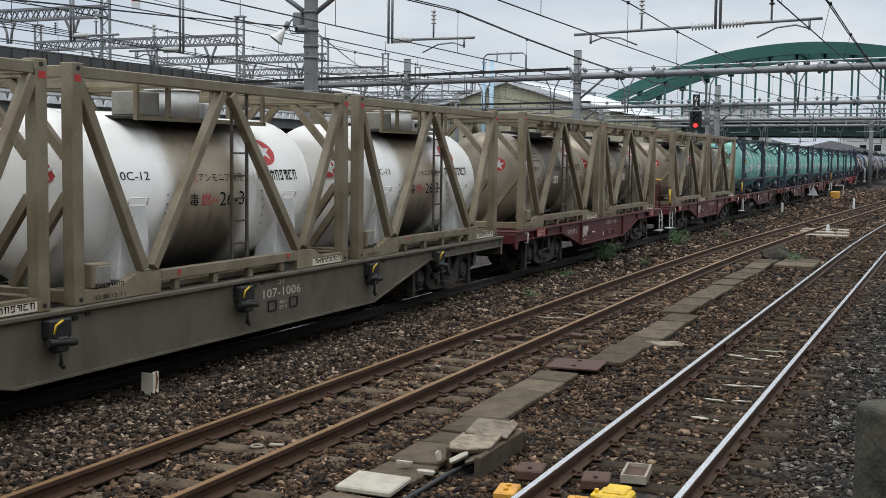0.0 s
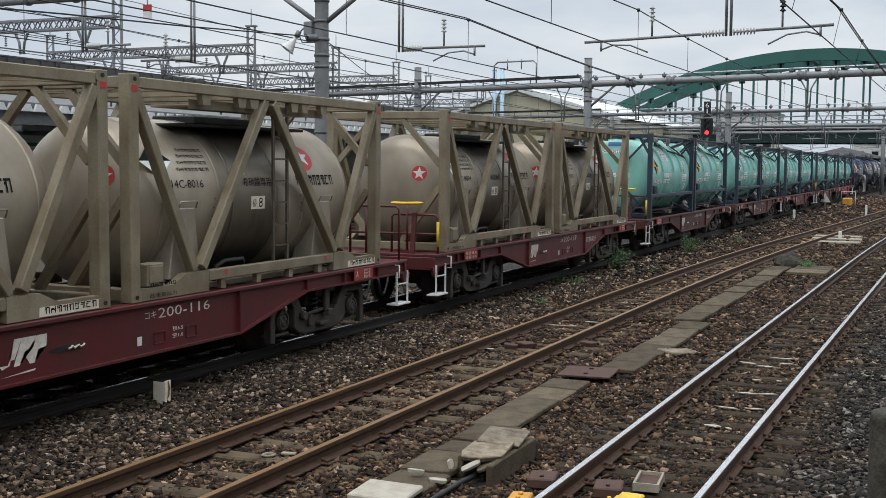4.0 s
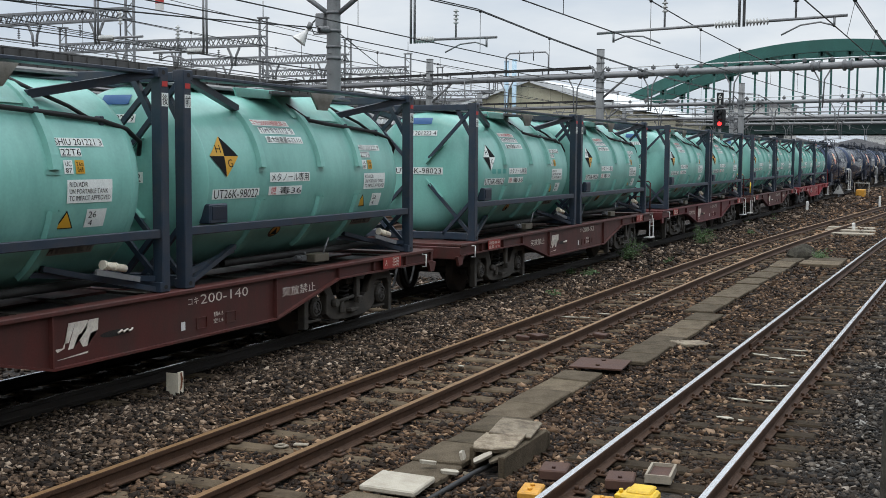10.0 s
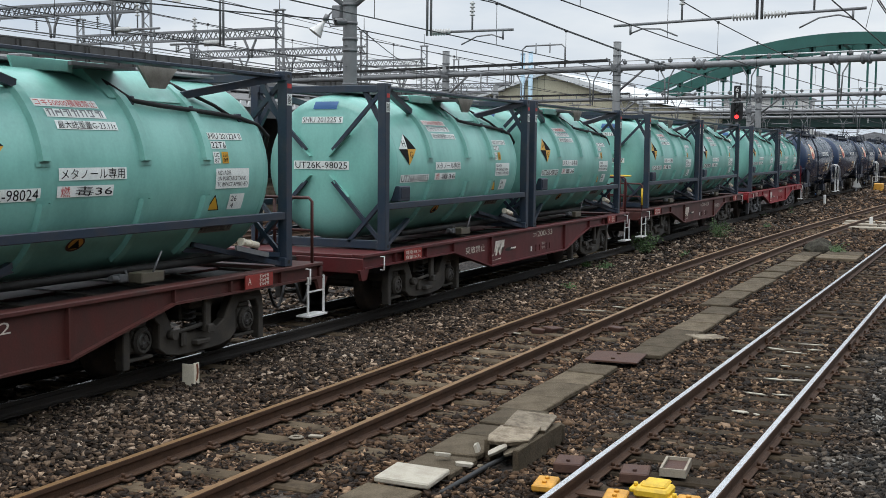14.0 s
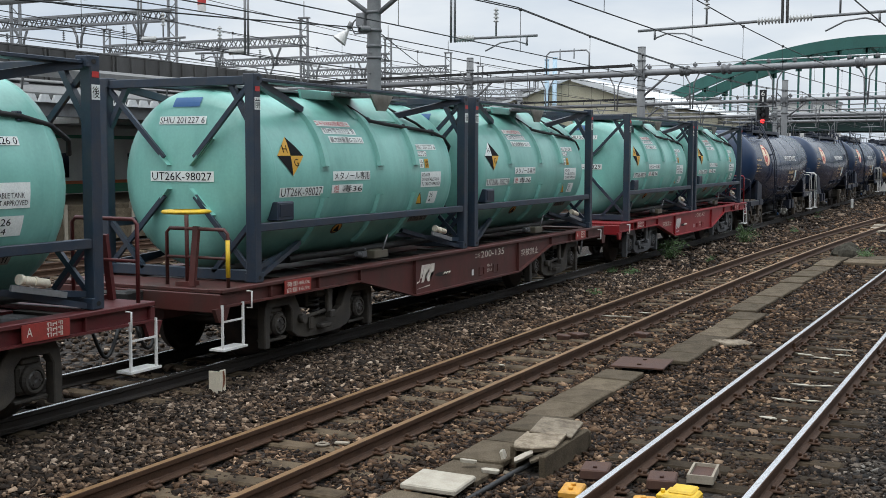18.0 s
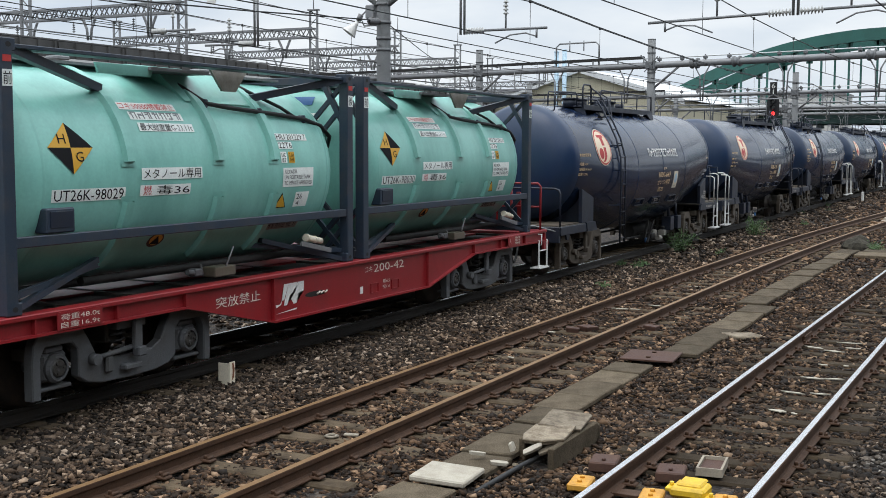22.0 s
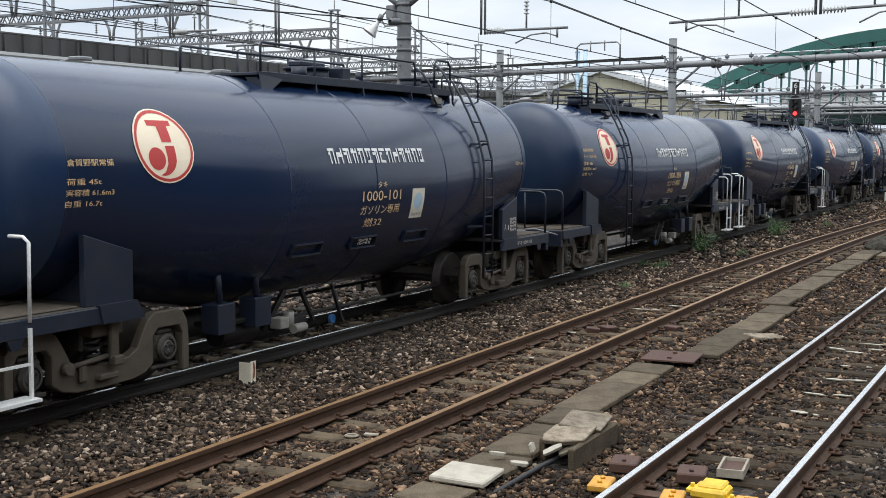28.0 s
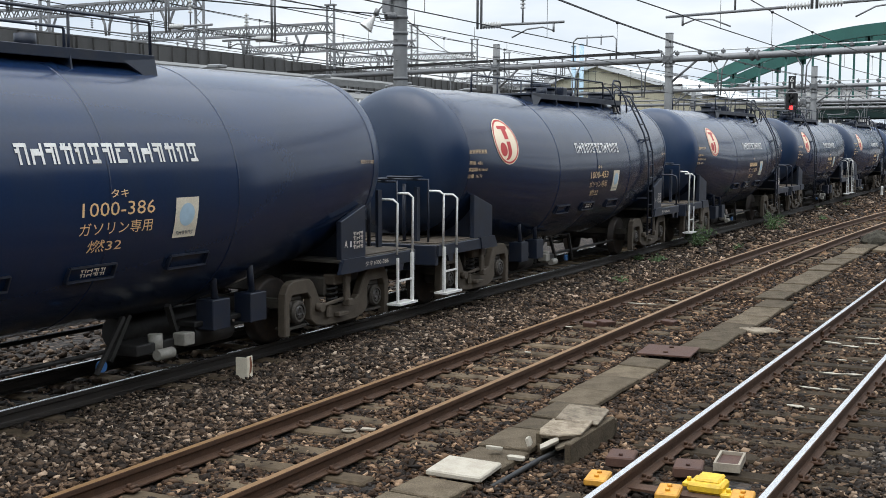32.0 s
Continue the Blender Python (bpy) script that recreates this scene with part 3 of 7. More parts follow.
CLIP = Shape().block(-.05, .05, -.06, .06, -.155, -.13, .008).tube((-.04, 0.02, -.12), (.04, 0.02, -.12), .016, 6).tube((0, -.03, -.13), (0, -.03, -.1), .018, 6)
CLIP = part("rail_clip", CLIP, RUST)
TIE = part("sleeper", Shape().block(-.115, .115, -1.0, 1.0, -.31, -.157, .02), SLEEPER)
TIEDARK = TIE.data.copy()
TIEDARK.materials[0] = DARKSLEEPER
XS = [-12 + 1.5 * i for i in range(60)] + [80 + 4 * i for i in range(56)]
for key, (y, drift) in TRACKS.items():
    track = thing("railway_track_" + key, "narrow-gauge railway track on concrete sleepers in stone ballast", "railway track", kind="structure")
    for s in (-.566, .566):
        rail = part("rail", swept(RAIL, XS, lambda x: y + drift(x) + s), RUST if key != "freight" else SHADERAIL, track, "rust-brown steel rail" if key != "freight" else "steel rail coloured black for the shade under the train")
        w, m = {"near": (.026, SHINE), "middle": (.03, RUSTTOP), "freight": (.022, SHINE)}[key]
        part("running_band", swept([(-w, .0015), (w, .0015), (w, .0005), (-w, .0005)], XS, lambda x: y + drift(x) + s), m, rail, "polished running surface" if key != "middle" else "dull brown running surface")
        for j in (17.2,) if key == "near" else ():
            part("fishplate", Shape().block(j - .3, j + .3, y + drift(j) + s - .045, y + drift(j) + s + .045, -.12, -.05, .008), RUST, rail)
    n = 0
    x = 3.0 + (.2 if key == "middle" else 0)
    last = 62 if key != "freight" else 34
    while x < last:
        o = TIE.copy()
        scene.collection.objects.link(o)
        o.parent = track
        if key == "near":
            o.data = TIEDARK
        o.location = (x, y + drift(x), random.uniform(-.022, -.004))
        o.rotation_euler = (0, 0, random.uniform(-.015, .015))
        if x < 26 and key != "freight":
            for s in (-.566, .566):
                for side in (-1, 1):
                    q = CLIP.copy()
                    scene.collection.objects.link(q)
                    q.parent = track
                    q.location = (x, y + drift(x) + s + side * .085, .003)
                    q.rotation_euler = (0, 0, 0 if side > 0 else math.pi)
        x += .6 + random.uniform(-.02, .02)
bpy.data.objects.remove(CLIP)
bpy.data.objects.remove(TIE)
for k, y in enumerate(SIDINGS):
    track = thing("railway_track_siding", "rusty siding track behind the freight train", "railway track", kind="structure")
    for s in (-.566, .566):
        part("rail", swept(RAIL, XS, lambda x: y + s), RUST, track, "rust-orange steel rail")
    for i in range(38):
        part("sleeper", Shape().block(5 + .65 * i, 5.23 + .65 * i, y - 1, y + 1, -.3, -.157, .02), SLEEPER, track)

# loose stones
LIDS = [(6.4, .62), (7.05, .62), (7.7, .5), (8.66, .6), (9.3, .7), (10.03, .45), (10.5, .7), (11.2, .75), (11.95, .8), (12.75, .7), (13.45, .6), (15.0, .75), (15.75, .7), (16.5, .9), (17.45, .9), (18.4, 1.0), (19.45, 1.0), (20.5, 1.1), (21.65, 1.2),
        (22.9, 1.2), (24.2, 1.3), (25.6, 1.3), (27.0, 1.4), (28.5, 1.4), (30.0, 1.4), (31.5, 1.4)]


def trough_y(x):
    return 4.24 + (.12 if 11 < x < 15 else 0) - (.16 if 15 < x < 21 else 0) + (.06 if x > 21 else 0)


def scatter():
    rng = np.random.default_rng(7)
    cube = np.array([(x, y, z) for x in (-1, 1) for y in (-1, 1) for z in (-1, 1)]) * .56
    tri = np.array([(0, 1, 3), (0, 3, 2), (4, 6, 7), (4, 7, 5), (0, 4, 5), (0, 5, 1), (2, 3, 7), (2, 7, 6), (0, 2, 6), (0, 6, 4), (1, 5, 7), (1, 7, 3)])
    P, S = [], []
    for x0, x1, y0, y1, dens, size in ((5.3, 10, .2, 9.2, 1080, .0295), (10, 14.5, .3, 9.2, 900, .031), (14.5, 20, .4, 9.2, 600, .035), (20, 28, .3, 9.2, 330, .042), (28, 44, .2, 9.2, 85, .055),
                                       (8, 24, 9.6, 13.5, 75, .045), (10, 34, 13.5, 22, 22, .06), (44, 70, -1, 9, 26, .085), (70, 120, -3, 9, 8, .13)):
        n = int((x1 - x0) * (y1 - y0) * dens)
        xy = np.stack([rng.uniform(x0, x1, n), rng.uniform(y0, y1, n)], 1)
        r = np.arctan2(xy[:, 1], xy[:, 0])
        xy = xy[(r < radians(50)) & (r > radians(1.2))]
        P.append(xy)
        S.append(size * np.clip(rng.lognormal(0, .3, len(xy)), .5, 1.9))
    P, S = np.concatenate(P), np.concatenate(S)
    keep = np.ones(len(P), bool)
    lift = np.zeros(len(P))
    for y, drift in TRACKS.values():
        d = np.array([drift(x) for x in P[:, 0]])
        off = P[:, 1] - y - d
        keep &= np.abs(np.abs(off) - .566) > .075
        lift -= .006 * (np.abs(off) < 1.0)
    ty = np.array([trough_y(x) for x in P[:, 0]])
    keep &= ~((np.abs(P[:, 1] - ty) < .21) & (P[:, 0] < 33) & (rng.random(len(P)) < .96))
    keep &= ~((P[:, 0] > 9.2) & (P[:, 0] < 10.4) & (P[:, 1] > 3.56) & (P[:, 1] < 4.0))
    keep &= ~((P[:, 0] > 8.45) & (P[:, 0] < 9.5) & (P[:, 1] > 2.05) & (P[:, 1] < 2.62))
    P, S, lift = P[keep], S[keep], lift[keep]
    n = len(P)
    mound = np.array([.035 * noise.noise((x * .9, y * .9, 0)) + .02 * noise.noise((x * 3, y * 3, 5)) for x, y in P])
    mound += .05 * np.exp(-((P[:, 1] - 7.75) / .5) ** 2)
    z = -.19 + lift + mound + rng.uniform(-.012, .018, n)
    q = rng.normal(size=(n, 4))
    q /= np.linalg.norm(q, axis=1)[:, None]
    a, b, c, d = q.T
    R = np.stack([1 - 2 * (c * c + d * d), 2 * (b * c - a * d), 2 * (b * d + a * c), 2 * (b * c + a * d), 1 - 2 * (b * b + d * d), 2 * (c * d - a * b), 2 * (b * d - a * c), 2 * (c * d + a * b), 1 - 2 * (b * b + c * c)], 1).reshape(n, 3, 3)
    V = (cube[None] * rng.uniform(.55, 1.15, (n, 8, 1)) + rng.normal(0, .2, (n, 8, 3))) * (S[:, None] * rng.uniform(.55, 1.4, (n, 3)))[:, None, :]
    V = np.einsum("nij,nkj->nki", R, V) * (1.08, 1.08, .74) + np.stack([P[:, 0], P[:, 1], z], 1)[:, None, :]
    me = bpy.data.meshes.new("ballast_stones")
    F = (tri[None] + 8 * np.arange(n)[:, None, None]).reshape(-1, 3)
    me.vertices.add(n * 8)
    me.vertices.foreach_set("co", V.reshape(-1).astype(np.float32))
    me.loops.add(len(F) * 3)
    me.loops.foreach_set("vertex_index", F.reshape(-1).astype(np.int32))
    me.polygons.add(len(F))
    me.polygons.foreach_set("loop_start", np.arange(0, len(F) * 3, 3, dtype=np.int32))
    me.update(calc_edges=True)
    me.materials.append(stone_material())
    tagged(new("ballast_stones", me), "angular grey and rust-brown ballast stones around the tracks", "ballast", kind="stuff")


scatter()

# cable trough
trough = thing("cable_trough", "row of worn grey concrete trough lids between the tracks", "cable trough")
for x, w in LIDS:
    y = trough_y(x + w / 2) + random.uniform(-.02, .02)
    lid = part("lid", Shape().block(-w / 2 + .008, w / 2 - .008, -.25, .25, -.06, 0, .012), CONCRETE, trough)
    lid.location, lid.rotation_euler = (x + w / 2, y, -.105 + random.uniform(-.012, .012)), (random.uniform(-.02, .02), random.uniform(-.02, .02), random.uniform(-.03, .03))
for s in (-1, 1):
    part("trough_wall", Shape().block(6.4, 33, 4.22 + s * .27 - .03, 4.22 + s * .27 + .03, -.32, -.2, .01), CONCRETE, trough)
lid = solid("trough_lid", Shape().block(-.23, .23, -.245, .245, -.025, .025, .012), SLABCON, "pale cream-white concrete lid lying by the trough", "trough lid")
lid.location, lid.rotation_euler = (8.42, 4.2, -.085), (.02, -.02, .05)
plate = solid("cover_plate", Shape().block(-.38, .38, -.34, .34, -.012, .012, .004), RUSTPLATE, "rusty brown steel cover plate over the trough", "cover plate")
plate.location, plate.rotation_euler = (14.54, 4.3, -.085), (0, .01, .1)
for dx in (-.2, .2):
    part("lifting_eye", Shape().tube((dx, 0, .012), (dx, 0, .03), .03, 8), RUST, plate)
pit = thing("cable_pit", "open concrete cable pit with tilted broken lids", "cable pit")
part("pit_wall", Shape().block(9.2, 10.35, 3.565, 3.625, -.3, .02, .01), CONCRETE, pit)
part("pit_wall", Shape().block(9.5, 10.35, 3.96, 4.02, -.3, -.0, .01), CONCRETE, pit)
part("pit_wall", Shape().block(10.35, 10.42, 3.565, 4.02, -.3, -.01, .01), CONCRETE, pit)


def chipped(outline, h):
    """A broken slab: an uneven outline with a rough, narrower underside."""
    n = len(outline)
    vs = [(x, y, h) for x, y in outline] + [(x * 1.02, y * 1.02, h * .6) for x, y in outline] + [(x * .93, y * .94, -h) for x, y in outline]
    return Shape().add(vs, [tuple(range(n))] + [(k * n + i, (k + 1) * n + i, (k + 1) * n + (i + 1) % n, k * n + (i + 1) % n) for k in range(2) for i in range(n)] + [tuple(range(3 * n - 1, 2 * n - 1, -1))])


a = part("lid", chipped([(-.3, -.24), (.27, -.25), (.31, -.21), (.3, .24), (.12, .25), (-.29, .25)], .025), BROKENCON, pit, "rust-stained concrete lid, tilted")
a.matrix_local = pose(10.08, 3.79, .055, 3, -3, 8) @ Matrix.Diagonal((.86, .8, .9, 1))
a = part("lid", chipped([(-.22, -.26), (.29, -.25), (.3, .24), (-.1, .26), (-.3, .2), (-.33, -.05)], .025), BROKENCON, pit, "chipped concrete lid, tilted")
a.matrix_local = pose(9.63, 3.79, .03, -3, -4, 4) @ Matrix.Diagonal((.78, .78, .9, 1))
for k, (x, y, z, w, d, rx, ry, rz) in enumerate(((9.3, 4.0, -.03, .2, .13, 70, 0, 12), (9.34, 3.82, -.04, .3, .1, 25, -25, -62), (9.42, 3.7, -.05, .32, .12, 15, -20, -55), (8.98, 3.98, -.1, .16, .26, 4, 3, 20), (9.05, 4.22, -.06, .1, .24, 8, 5, 35), (9.1, 3.86, -.14, .2, .12, 30, 10, 50))):
    b = part("broken_piece", chipped([(-.5 * w, -.42 * d), (-.1 * w, -.5 * d), (.46 * w, -.4 * d), (.5 * w, .3 * d), (.1 * w, .5 * d), (-.44 * w, .4 * d)], .02), SLABCON if k in (0, 1, 3, 4) else BROKENCON, pit)
    b.matrix_local = pose(x, y, z, rx, ry, rz) @ Matrix.Diagonal((.62, .62, .7, 1))
cab = [(8.3, 3.9, -.17), (8.55, 3.86, -.15), (8.8, 3.84, -.14), (9.1, 3.82, -.13), (9.5, 3.8, -.14), (9.9, 3.8, -.2)]
solid("cable", Shape().path(cab, .024, 8), CABLE, "black cable running out of the open pit", "cable")
loose = solid("stone_slab", Shape().block(-.3, .3, -.16, .16, -.03, .03, .015), BROKENCON, "loose grey-brown concrete slab on the ballast", "slab")
loose.matrix_world = pose(17.1, 3.68, -.15, 3, 4, -38)

# trackside fittings by the near track
coil = thing("track_beacon", "bright yellow track beacon bolted between the rails", "track beacon")
part("housing", Shape().block(8.8, 9.06, 2.16, 2.44, -.13, -.05, .02).block(8.87, 9.1, 2.2, 2.4, -.06, -.03, .015), YELLOW, coil)
part("mounting_bracket", Shape().block(8.78, 8.92, 2.08, 2.17, -.14, -.1, .01).tube((8.85, 2.12, -.1), (8.85, 2.12, -.07), .018, 8), YELLOW, coil)
part("mounting_bracket", Shape().block(8.96, 9.1, 2.43, 2.52, -.14, -.1, .01).tube((9.03, 2.48, -.1), (9.03, 2.48, -.07), .018, 8), YELLOW, coil)
part("beacon_arm", Shape().box(8.7, 8.85, 1.7, 2.9, -.15, -.13), RUST, coil)
for x, y in ((8.8, 3.17), (8.7, 2.55), (8.8, 2.0)):
    p = solid("rail_anchor", Shape().block(-.15, .15, -.09, .09, -.03, .03, .012).tube((-.06, 0, .03), (-.06, 0, .05), .02, 8).tube((.06, 0, .03), (.06, 0, .05), .02, 8), ORANGE, "scuffed orange-yellow clamp plate beside the rail", "clamp plate", "clamp plates by the near track")
    p.location, p.rotation_euler = (x, y, -.12), (0, 0, .15)
for x, y, m, t in ((9.44, 2.6, RUSTPLATE, "small brown steel box on the sleepers"), (9.48, 3.2, RUSTPLATE, "rusty brown junction box beside the rail")):
    p = solid("junction_box", Shape().block(-.17, .17, -.12, .12, -.05, .04, .012).tube((-.08, 0, .04), (-.08, 0, .06), .018, 8), m, t, "junction box")
    p.location, p.rotation_euler = (x, y, -.12), (0, .03, .2)
tray = thing("open_tray", "worn wooden tray frame lying between the rails", "tray")
part("frame", Shape().box(-.23, .23, -.11, -.09, -.06, .01).box(-.23, .23, .09, .11, -.06, .01).box(-.23, -.21, -.09, .09, -.06, .01).box(.21, .23, -.09, .09, -.06, .01), PALECON, tray)
part("bottom", Shape().box(-.21, .21, -.09, .09, -.05, -.02), RUSTPLATE, tray)
tray.location, tray.rotation_euler = (9.75, 2.33, -.08), (0, .02, .12)
for x, y, w, d, r in ((16.58, 2.6, .34, .1, 70), (16.4, 2.3, .3, .09, 80), (16.75, 2.08, .26, .08, 95), (14.34, 2.24, .3, .07, 86), (14.4, 2.0, .26, .06, 100), (13.37, 2.29, .28, .06, 78), (13.44, 2.02, .22, .05, 95),
                      (12.35, 2.28, .2, .09, 80), (17.2, 2.2, .34, .07, 92), (15.3, 2.28, .14, .06, 85), (15.35, 2.0, .1, .05, 60), (12.3, 2.1, .08, .06, 40)):
    rim = [(math.cos(q * .524) * w * .5 * random.uniform(.55, 1.15), math.sin(q * .524) * d * .5 * random.uniform(.3, 1.3)) for q in range(12)]
    p = solid("paint_flake", chipped(rim, .006), SLABCON, "worn white paint crust on a sleeper", "paint mark", "paint marks on the near track")
    p.matrix_world = pose(x, y, -.148, 0, 0, r)
ring = solid("survey_ring", Shape().lathe([(-.012, .05), (.0, .075), (.012, .05), (.0, .035), (-.012, .05)], 18), PALECON, "cream ring mark lying on a sleeper", "survey mark")
ring.matrix_world = pose(9.27, 5.86, -.145, 0, 90, 0)
p = solid("survey_mark", Shape().block(-.03, .03, -.07, .07, -.01, .01, .004), PALECON, "small cream mark on a sleeper", "survey mark")
p.matrix_world = pose(9.4, 5.72, -.148, 0, 0, 15)
post = thing("marker_post", "short white rust-streaked angle marker post in the ballast", "marker post")
part("plate", Shape().block(10.88, 10.895, 8.29, 8.445, -.3, .07, .003), CREAM, post)
part("plate", Shape().block(10.88, 10.985, 8.275, 8.29, -.3, .085, .003), CREAM, post)
part("rust_streak", Shape().add([(10.92, 8.272, .07), (10.945, 8.272, .08), (10.97, 8.272, .0), (10.955, 8.272, -.1), (10.91, 8.272, -.14), (10.93, 8.272, -.03)], [tuple(range(6))]), RUSTMARK, post, "rust streak")
for x, y, h in ((64.0, 7.8, .35), (70, 4.6, .5), (47, 4.0, .15)):
    solid("marker_stake", Shape().block(x - .06, x + .06, y - .06, y + .06, -.25, h, .02), WHITE, "white marker stake standing in the ballast", "marker stake", "marker stakes")
for x, y in ((44.8, 4.0), (46.8, 4.1), (48.6, 4.2)):
    solid("board", Shape().block(x - .35, x + .35, y - .9, y + .9, -.19, -.1, .02), PALECON, "pale wooden crossing board beside the track", "board", "crossing boards")
for x0, x1, y0, y1 in ((31.0, 32.1, 2.95, 3.95), (32.2, 33.3, 2.95, 3.9)):
    solid("crossing_slab", Shape().block(x0, x1, y0, y1, -.2, -.09, .015), CONCRETE, "dark worn concrete slab laid beside the near track", "slab", "crossing slabs")


def lump(x, y, r, h, label):
    """A rough, rounded lump of old concrete."""
    bm = bmesh.new()
    bmesh.ops.create_icosphere(bm, subdivisions=3, radius=1)
    for v in bm.verts:
        v.co *= 1 + .22 * noise.noise(v.co * 1.7) + .08 * noise.noise(v.co * 5)
    vs, fs = [(x + p.co.x * r, y + p.co.y * r, -.2 + max(p.co.z, -.3) * h) for p in bm.verts], [[q.index for q in f.verts] for f in bm.faces]
    bm.free()
    return solid("concrete_lump", Shape().add(vs, fs), DARKPOST, label, "rubble")


lump(33.7, 4.2, .42, .42, "dark weathered concrete lump at the end of the trough")
for x, y, r in ((17.2, 5.1, 4), (16.7, 5.95, -12), (16.45, 6.1, 20)):
    p = solid("broken_brick", chipped([(-.16, -.1), (.15, -.11), (.17, .08), (.02, .1), (-.15, .09)], .035), RUSTPLATE, "broken red-brown brick lying in the ballast", "brick", "bricks by the middle track")
    p.matrix_world = pose(x, y, -.14, 5, 4, r)
for x, y, w, d, r in ((19.05, 6.2, .36, .07, 92), (19.1, 5.95, .22, .06, 85), (19.72, 5.78, .3, .06, 88), (16.13, 6.32, .24, .06, 80), (22.8, 5.9, .4, .07, 90), (13.9, 6.0, .12, .06, 70)):
    rim = [(math.cos(q * .524) * w * .5 * random.uniform(.6, 1.1), math.sin(q * .524) * d * .5 * random.uniform(.4, 1.3)) for q in range(12)]
    solid("paint_flake", chipped(rim, .006), SLABCON, "worn cream paint crust on a sleeper", "paint mark", "paint marks on the middle track").matrix_world = pose(x, y, -.148, 0, 0, r)
sign = thing("triangle_sign", "small white triangular trackside sign on a stake", "trackside sign")
part("panel", Shape().slab([(-.35, .2), (.35, .2), (0, .85)], -.02, .02), WHITE, sign)
part("stake", Shape().block(-.05, .05, .02, .1, -.2, .5, .01), GALV, sign)
sign.matrix_world = pose(84, 8.2, 0, 0, 0, 90 + 180)
mach = thing("point_machine", "yellow point machine with white pipe rails beside the track", "point machine")
part("housing", Shape().block(90.0, 91.6, 7.0, 7.6, -.2, .35, .05), ORANGE, mach)
part("guard", Shape().path([(91.5, 6.8, -.2), (91.5, 6.8, .8), (91.5, 7.8, .8), (91.5, 7.8, -.2)], .03, 6), WHITE, mach)


def leafy(name, x, y, r, h, label, seed, count=420):
    """A low weed clump: thin stems and many small leaves."""
    rng = random.Random(seed)
    bush = thing(name, label, "weed", at=(x, y, -.2))
    stems, leaves = Shape(), Shape()
    for k in range(16):
        a, lean = rng.uniform(0, 6.28), rng.uniform(.1, .9)
        tip = (r * lean * math.cos(a), r * lean * math.sin(a), h * rng.uniform(.5, 1) * (1.15 - .45 * lean))
        stems.tube((tip[0] * .15, tip[1] * .15, 0), tip, .008, 5, .004)
        for j in range(count // 16):
            t = rng.uniform(.25, 1.02)
            p = Vector((tip[0] * (.15 + .85 * t), tip[1] * (.15 + .85 * t), tip[2] * t)) + Vector((rng.gauss(0, .05), rng.gauss(0, .05), rng.gauss(0, .04)))
            d = Vector((rng.gauss(0, 1), rng.gauss(0, 1), rng.gauss(.3, .7))).normalized()
            s = d.orthogonal().normalized()
            q = rng.uniform(.03, .07)
            leaves.add([p, p + d * q * .5 + s * q * .3, p + d * q, p + d * q * .5 - s * q * .3], [(0, 1, 2, 3)])
    part("stems", stems, LEAF, bush)
    part("leaves", leaves, LEAF, bush)


LEAF = surface("weed_leaf", (0.045, 0.1, 0.025), 0.6, 0, (0.1, 0.13, 0.04), 0.6, 5, 30, 0.05)
leafy("weed_clump", 30.6, 8.35, .75, .6, "dark green weeds growing at the foot of the ballast", 3, 560)
leafy("weed_clump", 37.3, 7.75, .55, .72, "bright green bushy weed growing out of the ballast", 4, 520)
leafy("weed_clump", 33.0, 3.6, .4, .4, "small dark weed beside the cable trough", 5, 260)
for k in range(9):
    leafy("weed_tuft", random.Random(k).uniform(16, 60), 7.1 + random.Random(k + 50).uniform(0, 1.6), .16, .16, "small green tuft between ballast stones", 20 + k, 80)

# plain wall added out of view behind the near track, darkens the tank flanks
solid("wall_south", Shape().box(-60, 44, -13.6, -13.0, -.2, 10.0), VIADUCT, "plain grey wall added out of view to cut low sky light", "wall", kind="structure")
# the platform where the camera stands, and a concrete post at its end
solid("platform_near", Shape().block(-60, 3.0, -7, .55, -.2, 1.05, .02), CONCRETE, "concrete station platform beside the near track", "platform", kind="structure")
solid("platform_post", Shape().lathe([(-.25, .145), (1.5, .14), (1.53, .135), (1.538, .11), (1.54, 0)], 20), DARKPOST, "weathered dark concrete post standing in the ballast", "post").matrix_world = pose(5.45, .172, -.0, 0, -90, 0)


# ---- overhead line ----
def insulator(s, p, q, n=7, r=.06):
    """A ribbed insulator turned round the line from p to q."""
    p, q = Vector(p), Vector(q)
    turn = (q - p).to_track_quat("X", "Z").to_matrix()
    w = (q - p).length / n
    prof = [(0, .02)]
    for i in range(n):
        prof += [(w * (i + .15), .022), (w * (i + .3), r), (w * (i + .42), r), (w * (i + .8), .025)]
    one = Shape().lathe(prof + [(w * n, .02)], 10)
    return s.add([p + turn @ Vector(v) for v in one.v], one.f, True)


G1 = 22.8
mast = thing("catenary_mast", "tall grey concrete catenary mast with steel bands beside the freight track", "catenary mast")
part("shaft", Shape().lathe([(-.3, .175), (4, .158), (8.6, .14)], 24), MASTCON, mast).matrix_local = pose(G1, 13.0, 0, 0, -90, 0)
for z in (3.3, 4.0, 4.75, 5.0, 5.35, 5.75, 6.2):
    part("band", Shape().lathe([(z - .03, .15), (z - .03, .172), (z + .03, .172), (z + .03, .15)], 20), DARKGALV, mast).matrix_local = pose(G1, 13.0, 0, 0, -90, 0)
for s in (-1, 1):
    part("knee_brace", Shape().tube((G1, 13.0 + s * .15, 5.75), (G1, 13.0 + s * 1.25, 6.5), .055, 10), GALV, mast)
